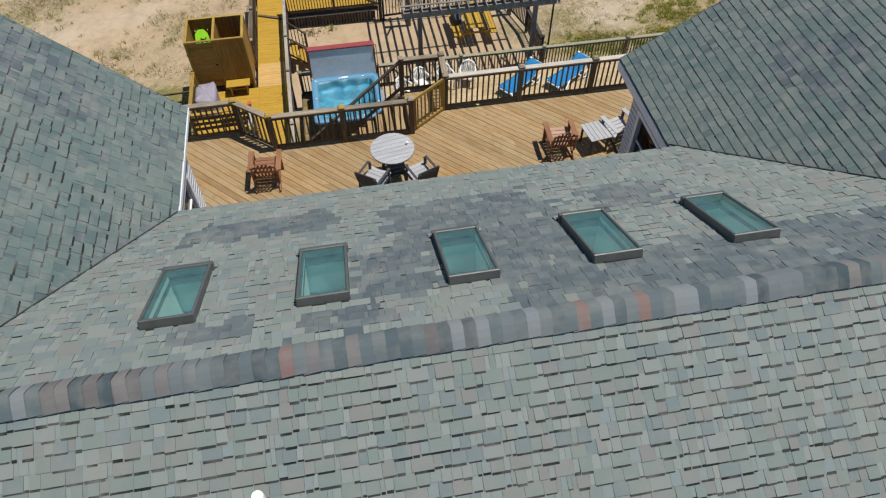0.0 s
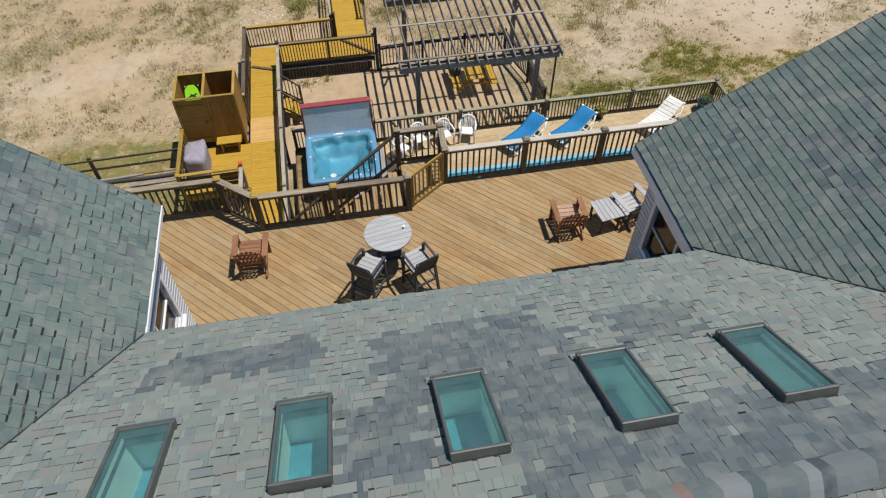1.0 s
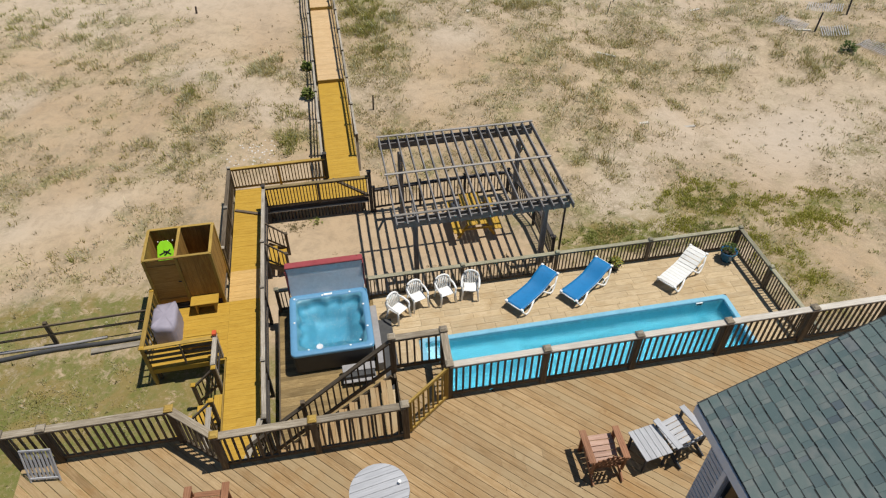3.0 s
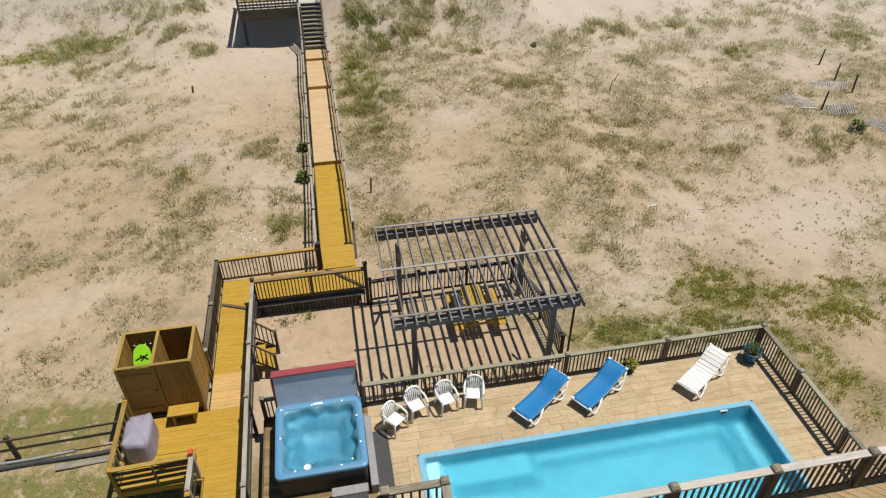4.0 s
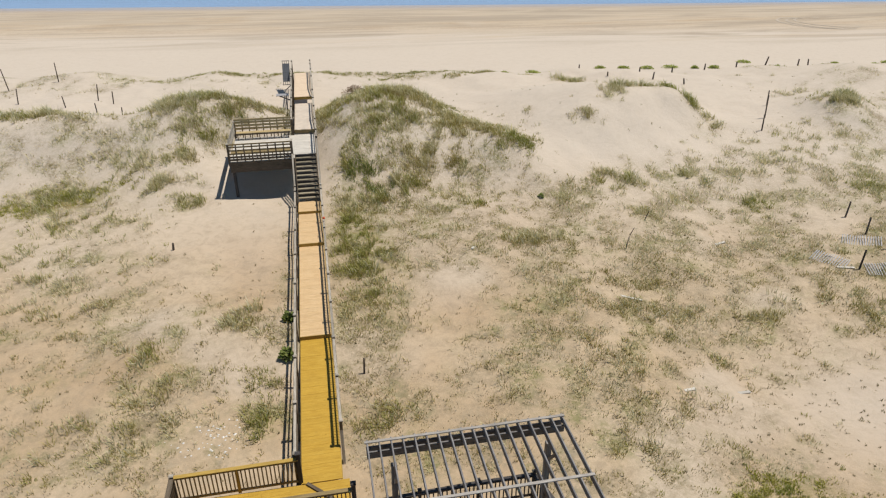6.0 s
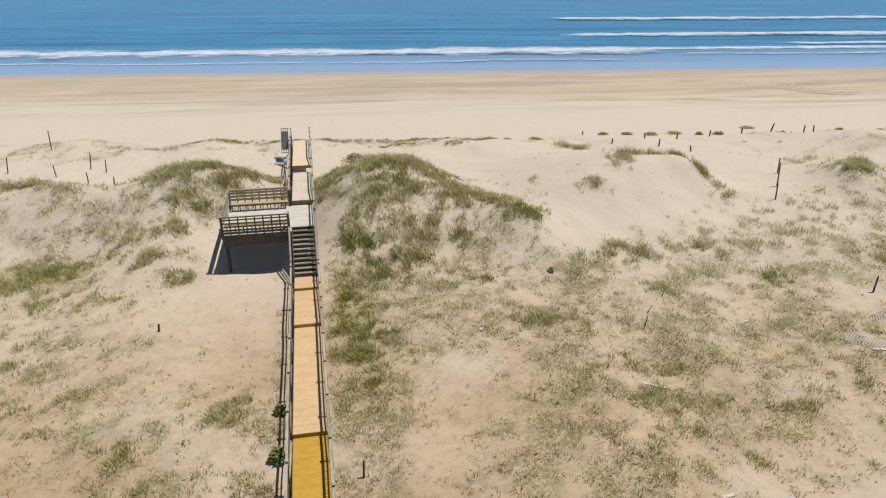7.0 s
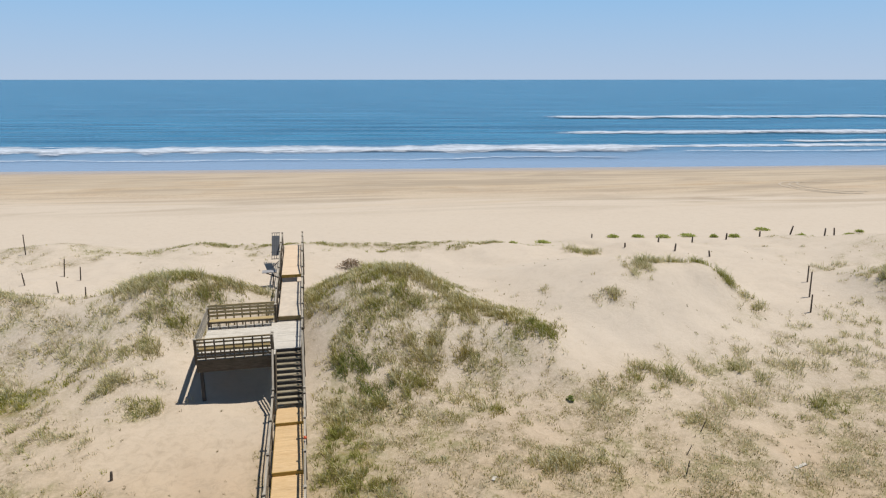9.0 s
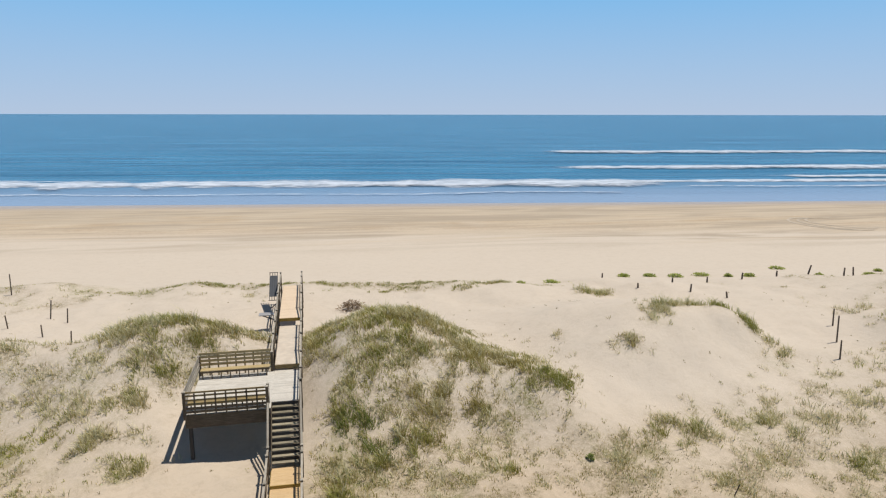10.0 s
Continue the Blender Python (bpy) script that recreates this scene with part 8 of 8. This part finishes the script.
for x, y, h, tx_, ty_ in ((31.82, 42.42, 1.0, 0, 4), (31.43, 40.34, 1.05, 0, 0), (31.13, 38.43, 1.1, 0, -3), (28.19, 36.96, 1.1, 0, 3)):
    stake(x, y, h, tx_, ty_, "dark timber stake of a ruined sand fence", 0.05, W_DARK)
for x, y, h in ((-18.9, 74.0, 1.6), (-14.7, 69.1, 1.3), (-13.4, 68.3, 1.0), (-13.7, 64.8, 0.8), (-11.6, 63.3, 0.8), (-16.5, 67.0, 0.9), (-20.5, 69.0, 1.2), (-22.5, 73.0, 1.8)):
    stake(x, y, h, 4 * math.sin(x), 6 * math.cos(y), "grey weathered fence stake in the sand")
for x, y, h in ((27.2, 73.0, 0.5), (27.8, 67.8, 0.4), (31.1, 65.8, 0.6), (34.9, 69.5, 0.5), (38.5, 70.0, 0.6), (44.4, 69.4, 0.8), (47.4, 68.8, 0.9), (41.5, 69.6, 0.5), (31.2, 68.6, 0.4), (33.3, 64.4, 0.5), (49.5, 70.0, 0.8)):
    stake(x, y, h, 9 * math.sin(3 * x), 9 * math.cos(2 * y), "short broken fence stake in the sand", 0.07)
for x, y, h in ((36.7, 57.8, 1.2), (35.1, 55.6, 1.75), (33.5, 53.5, 1.2)):
    stake(x, y, h, 0, -2, "tall timber pole standing on the dune", 0.05)
stake(-5.68, 45.06, 0.42, 0, 5, "short square stake standing in the sand", 0.06)
stake(17.5, 40.95, 0.75, 0, 8, "thin stick standing in the sand", 0.025)
stake(20.0, 43.9, 0.6, 10, 12, "thin stick standing in the sand", 0.025)
stake(18.4, 42.4, 0.5, 0, 25, "thin stick standing in the sand", 0.022)
stake(3.14, 33.5, 0.75, 0, 2, "short brown post beside the boardwalk", 0.04)


def slat_panel(x, y, yaw, n, label):
    """A fallen piece of wired lath fence."""
    p = thing("lath_fence", label, "fence", T(x, y, land_z(x, y)), "fallen lath fences")
    for i in range(n):
        u = (i - n / 2) * 0.12
        c, s = math.cos(radians(yaw)), math.sin(radians(yaw))
        px_, py_ = x + u * c, y + u * s
        part("lath", box(1.15, 0.035, 0.012, W_LIGHTGREY, 0.002), p, T(px_, py_, land_z(px_, py_) + 0.06 + 0.02 * math.sin(i)) @ pose(0, 0, 0, 2 * math.sin(i * 2.1), -3, yaw + 84 + 3 * math.sin(i)))
    for k in (-0.35, 0.35):
        q0 = Vector((x - n * 0.06 * math.cos(radians(yaw)), y - n * 0.06 * math.sin(radians(yaw)) + k, land_z(x, y) + 0.09))
        q1 = Vector((x + n * 0.06 * math.cos(radians(yaw)), y + n * 0.06 * math.sin(radians(yaw)) + k, land_z(x, y) + 0.09))
        beam("wire", q0, q1, 0.008, 0.008, M_LEAD, p)


slat_panel(29.2, 36.6, -20, 12, "fallen grey lath fence lying on the dune")
slat_panel(30.6, 39.6, -35, 16, "fallen grey lath fence lying on the dune")
slat_panel(27.4, 38.0, -50, 14, "fallen grey lath fence half buried in sand")
slat_panel(30.2, 34.4, -60, 14, "fallen grey lath fence half buried in sand")
for x, y, l, a in ((15.4, 30.46, 0.5, 8), (17.65, 30.25, 0.55, 4), (27.6, 37.2, 0.9, -10), (15.8, 36.9, 1.3, -30), (9.4, 41.5, 0.3, 60), (23, 41, 0.8, 20)):
    d = thing("driftwood_board", "bleached board lying on the sand", "board", T(x, y, land_z(x, y)), "bleached boards")
    part("board", box(l, 0.14, 0.05, W_BLEACH, 0.008), d, T(x, y, land_z(x, y) + 0.03) @ pose(0, 0, 0, 0, 3, a))

q = random.Random(91)
sv, sfc = [], []
for k in range(70):
    x, y = -2.25 + q.gauss(0, 0.55), 30.8 + q.gauss(0, 0.4)
    r, z = q.uniform(0.02, 0.06), land_z(x, y)
    b = len(sv)
    sv += [(x + r, y, z), (x, y + r * 0.8, z), (x - r, y, z), (x, y - r * 0.8, z), (x, y, z + r * 0.7)]
    sfc += [(b, b + 1, b + 4), (b + 1, b + 2, b + 4), (b + 2, b + 3, b + 4), (b + 3, b, b + 4)]
tagged(part("shells", raw("shells", sv, sfc, M_GRAVELWHITE), None), "scatter of bleached white shells on the sand", "shells", kind="stuff")

# looping tyre tracks pressed into the damp beach
def rut(points, wide):
    """A shallow pressed strip that follows the beach."""
    p = np.array(points)
    d = np.gradient(p, axis=0)
    n = np.stack([-d[:, 1], d[:, 0]], 1) / np.linalg.norm(d, axis=1)[:, None] * wide / 2
    lo, hi = p - n, p + n
    co = np.stack([np.column_stack([lo, land(lo[:, 0], lo[:, 1]) + 0.03]), np.column_stack([hi, land(hi[:, 0], hi[:, 1]) + 0.03])], 1).reshape(-1, 3)
    k = np.arange(len(p) - 1)[:, None] * 2
    return co, k + np.array([[0, 2, 3, 1]])


tracks = thing("tyre_tracks", "looping vehicle tracks pressed into the beach sand", "tracks", kind="stuff")
for cx, cy, rx, ry, t0, t1 in ((77.0, 104.0, 4.6, 6.6, 70, 290), (79.6, 104.5, 4.2, 5.6, 60, 280), (78.4, 103.6, 4.8, 6.4, 80, 265), (-38, 108, 5, 9, 150, 300), (-52, 107, 6, 9, 100, 260)):
    t = np.radians(np.linspace(t0, t1, 60))
    co, f = rut(np.column_stack([cx + rx * np.cos(t), cy + ry * np.sin(t)]), 0.4)
    part("rut", fast_mesh("rut", co, f, M_RUT), tracks)

# things on and beside the seaward end of the boardwalk
chair_box = thing("beach_chair", "folded dark beach chair hung outside the boardwalk rail", "chair", T(0.25, 68.6, 4.2))
for k in range(4):
    beam("tube", (-0.15 + 0.17 * k, 67.3, 3.65), (-0.15 + 0.17 * k, 69.7, 5.05), 0.04, 0.04, M_BLACK, chair_box)
for f in (0.0, 0.25, 0.5, 0.75, 1.0):
    beam("cross_tube", (-0.2, 67.3 + 2.4 * f, 3.65 + 1.4 * f), (0.42, 67.3 + 2.4 * f, 3.65 + 1.4 * f), 0.04, 0.04, M_BLACK, chair_box)
part("sling", box(0.56, 2.1, 0.02, M_DARKFABRIC, 0.004), chair_box, T(0.12, 68.5, 4.36) @ pose(0, 0, 0, 30.3, 0, 0), "dark fabric sling")
part("hook", tube("hook", [(0.42, 68.4, 4.4), (0.55, 68.3, 4.6), (0.6, 68.3, 4.75)], 0.02, M_BLACK), chair_box)
seat_out = thing("fold_down_seat", "grey board seat fixed outside the boardwalk rail", "seat", T(-0.2, 63.8, 3.6))
part("board", box(0.95, 0.62, 0.05, M_STEP), seat_out, T(-0.15, 63.8, 3.72))
beam("bracket", (0.5, 63.6, 3.3), (-0.4, 63.6, 3.7), 0.05, 0.07, W_DARK, seat_out)
beam("bracket", (0.6, 64.2, 4.4), (0.1, 64.0, 4.0), 0.05, 0.05, W_DARK, seat_out)
beam("leg", (0.1, 63.4, land_z(0.1, 63.4) - 0.1), (0.1, 63.4, 3.7), 0.06, 0.06, W_DARK, seat_out)
ball = thing("float_ball", "small red plastic float on the boardwalk rail", "float", T(2.1, 44.4, 1.9))
part("ball", lathe("ball", [(0.02, 0), (0.06, 0.03), (0.075, 0.075), (0.06, 0.12), (0.02, 0.15)], M_ORANGE, 12), ball, T(2.1, 44.4, z_at(44.4) + 0.98))

# ---- plants ----
def bush(x, y, r, h, mat, seed, name, label, cat, n=240, wide=0.09):
    b = thing(name, label, cat, T(x, y, land_z(x, y)), "low bushes")
    part("stem", lathe("stem", [(0.03, -0.1), (0.02, h * 0.5), (0.008, h * 0.8)], W_STAKE, 6), b, T(x, y, land_z(x, y)))
    part("foliage", tuft_leaves("foliage", n, r, h, mat, seed, wide), b, T(x, y, land_z(x, y)))


for k, (x, y) in enumerate(((30.2, 75.0), (37.3, 74.1), (39.3, 73.0), (41.3, 72.9), (47.2, 76.8), (47.2, 71.3), (52.0, 70.8), (22.4, 72.5), (19.6, 72.1), (32.6, 74.8), (34.8, 74.1), (55, 73), (58, 71), (61, 72.5))):
    bush(x, y, 0.55 + 0.25 * math.sin(k * 2.1), 0.2, F_BUSH, 100 + k, "dune_plant", "low bright green dune plant on the beach edge", "plant", 260, 0.09)
bush(0.25, 37.3, 0.22, 0.34, F_LUSH, 131, "shrub", "small dark green shrub beside the boardwalk", "shrub")
bush(0.2, 34.6, 0.26, 0.38, F_LUSH, 132, "shrub", "small dark green shrub beside the boardwalk", "shrub")
bush(28.6, 34.6, 0.4, 0.5, F_LEAF, 133, "shrub", "small dark green shrub on the dune", "shrub", 120)
bush(0.1, 26.05, 0.24, 0.16, F_MEADOW, 134, "shrub", "low green weeds beside the walkway", "shrub", 60, 0.04)
bush(14.9, 47.2, 0.18, 0.24, F_LUSH, 135, "shrub", "small dark green shrub on the dune", "shrub", 90, 0.06)
bush(5.55, 67.2, 1.15, 0.6, F_BRUSH, 136, "brush_heap", "heap of dry brown brush on the sand", "brush", 520, 0.08)


def grass(name, label, mat, spots, blades, seed):
    """Tufts of thin bent blades as one mesh. spots: x, y, height, spread."""
    rs_ = np.random.RandomState(seed)
    n = len(spots)
    if not n:
        return
    sp = np.repeat(spots, blades, axis=0)
    m = len(sp)
    a = rs_.uniform(0, 2 * np.pi, m)
    rad = sp[:, 3] * np.sqrt(rs_.uniform(0, 1, m))
    bx, by = sp[:, 0] + rad * np.cos(a), sp[:, 1] + rad * np.sin(a)
    bz = land(bx, by)
    h = sp[:, 2] * rs_.uniform(0.45, 1.1, m)
    w = 0.006 + 0.008 * rs_.uniform(0, 1, m) + 0.010 * sp[:, 2]
    out = a + rs_.normal(0, 0.8, m)
    lean = h * rs_.uniform(0.25, 1.0, m)
    wind = 0.25 * h
    dx, dy = np.cos(out), np.sin(out)
    t = rs_.uniform(0, np.pi, m)
    px_, py_ = np.cos(t) * w, np.sin(t) * w
    co = np.zeros((m, 5, 3), np.float32)
    co[:, 0] = np.stack([bx - px_, by - py_, bz - 0.02], 1)
    co[:, 1] = np.stack([bx + px_, by + py_, bz - 0.02], 1)
    mx, my, mz = bx + dx * lean * 0.35 - wind * 0.3, by + dy * lean * 0.35, bz + h * 0.6
    co[:, 2] = np.stack([mx + px_ * 0.8, my + py_ * 0.8, mz], 1)
    co[:, 3] = np.stack([mx - px_ * 0.8, my - py_ * 0.8, mz], 1)
    co[:, 4] = np.stack([bx + dx * lean - wind, by + dy * lean, bz + h * 0.92], 1)
    base = np.arange(m)[:, None] * 5
    tri = np.concatenate([base + np.array([[0, 1, 2]]), base + np.array([[0, 2, 3]]), base + np.array([[3, 2, 4]])], 0)
    me = fast_mesh(name, co.reshape(-1, 3), tri, mat)
    tagged(part(name, me, None), label, "grass", kind="stuff")


def blocked(x, y):
    """No grass on decks, under the house or in the pool."""
    house_ = (y < 14.5) & (x > -9) & (x < 15.5)
    pool_ = (x > -1.4) & (x < 14.8) & (y > 14) & (y < 21.35)
    walk_ = (x > -5.1) & (x < -1.3) & (y > 14) & (y < 28)
    board_ = (x > 0.4) & (x < 2.25) & (y > 26) & (y < 71)
    perg_ = (x > 2.2) & (x < 8.6) & (y > 21) & (y < 26.5)
    deck_ = (x > -3.0) & (x < 0.8) & (y > 50.2) & (y < 55.2)
    land_ = (x > -5) & (x < 2.4) & (y > 26.2) & (y < 28)
    return house_ | pool_ | walk_ | board_ | perg_ | deck_ | land_


g = np.random.RandomState(7)
N = 900000
x, y = g.uniform(-30, 62, N), g.uniform(10, 76, N)
cv, th = cover(x, y)
tf_ = turf(x, y)
dist = np.clip(1.15 - (y - 20) / 130, 0.5, 1) * np.where((x > 42) | (x < -24), 0.35, 1) * np.where((x > 21) & (y > 44) & (th < 0.75), 0.62, 1) * np.where((x < -8) & (y > 42) & (th < 0.75), 0.7, 1)
keepf = g.uniform(0, 1, N) < (tf_ * (0.11 + 0.30 * th) + 0.06 * cv) * dist
keepf &= ~blocked(x, y)
x, y, cv, th, tf_ = x[keepf], y[keepf], cv[keepf], th[keepf], tf_[keepf]
pick = g.uniform(0, 1, len(x))
green_n = 0.5 + 0.5 * wave_noise(x, y, 6.0, 71) + 0.25 * wave_noise(x, y, 1.4, 72)
lush_n = np.zeros_like(x)
for cx, cy, a, b, w in LUSH:
    lush_n = np.maximum(lush_n, w * np.exp(-0.5 * (((x - cx) / a) ** 2 + ((y - cy) / b) ** 2)))
p_green = np.clip((0.04 + 0.50 * th * np.clip((y - 38) / 8, 0.2, 1)) * np.clip((green_n - 0.35) / 0.3, 0, 1) + 0.75 * lush_n + 0.5 * (shore_s(x, y) > 71.5), 0, 0.8)
p_olive = np.clip(0.2 + 0.5 * tf_ + 0.3 * th, 0, 1 - p_green)
is_g = pick < p_green
is_o = (~is_g) & (pick < p_green + p_olive)
is_d = ~(is_g | is_o) & (g.uniform(0, 1, len(x)) < np.where(y > 42, 0.5, 1.0))
lush = is_g & (np.exp(-((x - 4.8) / 1.7) ** 2 - ((y - 49.4) / 2.2) ** 2) > 0.35) & (g.uniform(0, 1, len(x)) < 0.7)
is_g &= ~lush
straw = is_o & (g.uniform(0, 1, len(x)) < np.where((x > 21) & (y > 43), 0.85, np.where((x < -5.5) & (y > 41), 0.62, np.where((x > 16) & (y > 40), 0.55, np.where(y > 46, np.where(th > 0.75, 0.12, 0.32), 0.22)))))
is_o &= ~straw
hh = g.uniform(0.7, 1.25, len(x)) * np.clip(1.0 + 0.6 * wave_noise(x, y, 1.3, 83), 0.5, 1.6)
for mask, nm, label, mat, h0, h1, s0, nb, sd in ((lush, "lush_grass", "dark green grass on the flank of the dune", F_LUSH, 0.15, 0.22, 0.16, 10, 4),
                                                 (is_g, "green_grass", "tufts of green beach grass on the dunes", F_GREEN, 0.14, 0.24, 0.16, 10, 1),
                                                 (is_o, "olive_grass", "olive beach grass in loose tufts on the sand", F_OLIVE, 0.13, 0.24, 0.17, 9, 2),
                                                 (straw, "straw_grass", "tall pale straw-coloured beach grass on the dunes", F_STRAW, 0.24, 0.34, 0.22, 10, 5),
                                                 (is_d, "dry_grass", "dry tan grass and stalks scattered on the sand", F_DRY, 0.10, 0.16, 0.22, 8, 3)):
    low = np.where((x < -4.5) & (y < 24), 0.3, np.where((x > 8.4) & (y < 26.5), 0.5, np.where(shore_s(x, y) > 71.8, 0.55, 1.0)))
    sp = np.stack([x[mask], y[mask], ((h0 + h1 * th[mask]) * hh[mask] * low[mask]), s0 * (0.7 + 0.6 * cv[mask])], 1)
    grass(nm, label, mat, sp, nb, sd)
# single dark sprigs on the open sand
x, y = g.uniform(-26, 44, 42000), g.uniform(16, 73, 42000)
cv, th = cover(x, y)
kf = (g.uniform(0, 1, 42000) < (0.05 + 0.09 * cv) * np.where(y > 45, 0.2, 1.0)) & ~blocked(x, y) & (shore_s(x, y) < 70)
grass("sprigs", "small dark sprigs dotted over the sand", F_SPRIG, np.stack([x[kf], y[kf], g.uniform(0.05, 0.13, kf.sum()), g.uniform(0.03, 0.09, kf.sum())], 1), 7, 9)

# a field of small dark seedlings on the bare sand past the pool
sx_, sy_ = 21.5 + 3.2 * g.standard_normal(170), 28.0 + 2.4 * g.standard_normal(170)
kf = ~blocked(sx_, sy_)
grass("seedlings", "small dark green seedlings dotted over bare sand", F_SPRIG, np.stack([sx_[kf], sy_[kf], g.uniform(0.03, 0.11, kf.sum()), g.uniform(0.02, 0.07, kf.sum())], 1), 9, 19)

# patches of low weeds beside the pool deck
wx, wy = np.concatenate([g.uniform(8.5, 23, 60000), g.uniform(-18, -6, 42000)]), np.concatenate([g.uniform(17.5, 27.5, 60000), g.uniform(44, 56, 42000)])


def patch(spots, seed):
    d = np.zeros_like(wx)
    for cx, cy, a, b in spots:
        d = np.maximum(d, np.exp(-0.5 * (((wx - cx) / a) ** 2 + ((wy - cy) / b) ** 2)))
    n = 0.6 * wave_noise(wx, wy, 1.3, seed) + 0.5 * wave_noise(wx, wy, 0.45, seed + 1)
    return g.uniform(0, 1, len(wx)) < 0.42 * np.clip(d * 1.25 + 0.95 * n - 0.68, 0, 1)


for nm, label, mat, spots, seed in (("weeds", "low yellow-green weeds spreading over the sand", F_WEED, ((15.3, 25.0, 1.5, 0.9), (17.3, 23.9, 2.2, 0.5), (13.8, 23.4, 1.2, 0.7), (20.4, 24.0, 1.5, 0.4), (16.2, 21.8, 0.6, 1.0), (17.0, 20.2, 0.8, 1.6), (18.8, 22.6, 1.8, 0.8), (-12.8, 52.3, 2.6, 0.8), (-15.8, 51.4, 1.8, 0.8)), 201),
                                    ("low_grass", "low green grass along the pool fence", F_MEADOW, ((10.5, 23.2, 1.3, 0.6), (12.2, 22.6, 1.3, 0.5), (14.8, 22.9, 1.1, 0.6), (15.8, 24.5, 1.0, 0.6)), 211)):
    kf = patch(spots, seed) & ~blocked(wx, wy)
    grass(nm, label, mat, np.stack([wx[kf], wy[kf], g.uniform(0.06, 0.17, kf.sum()), g.uniform(0.06, 0.16, kf.sum())], 1), 9, seed)
# sparse weeds on the sand between the pergola and the pool fence
px_w, py_w = np.concatenate([g.uniform(2.6, 8.2, 260), g.normal(-0.6, 0.35, 60)]), np.concatenate([21.55 + np.abs(g.normal(0, 0.45, 260)), g.normal(25.9, 0.25, 60)])
grass("sparse_weeds", "sparse dull green weeds on the sand by the pool fence", F_SPRIG, np.stack([px_w, py_w, g.uniform(0.03, 0.10, 320), g.uniform(0.03, 0.10, 320)], 1), 8, 221)
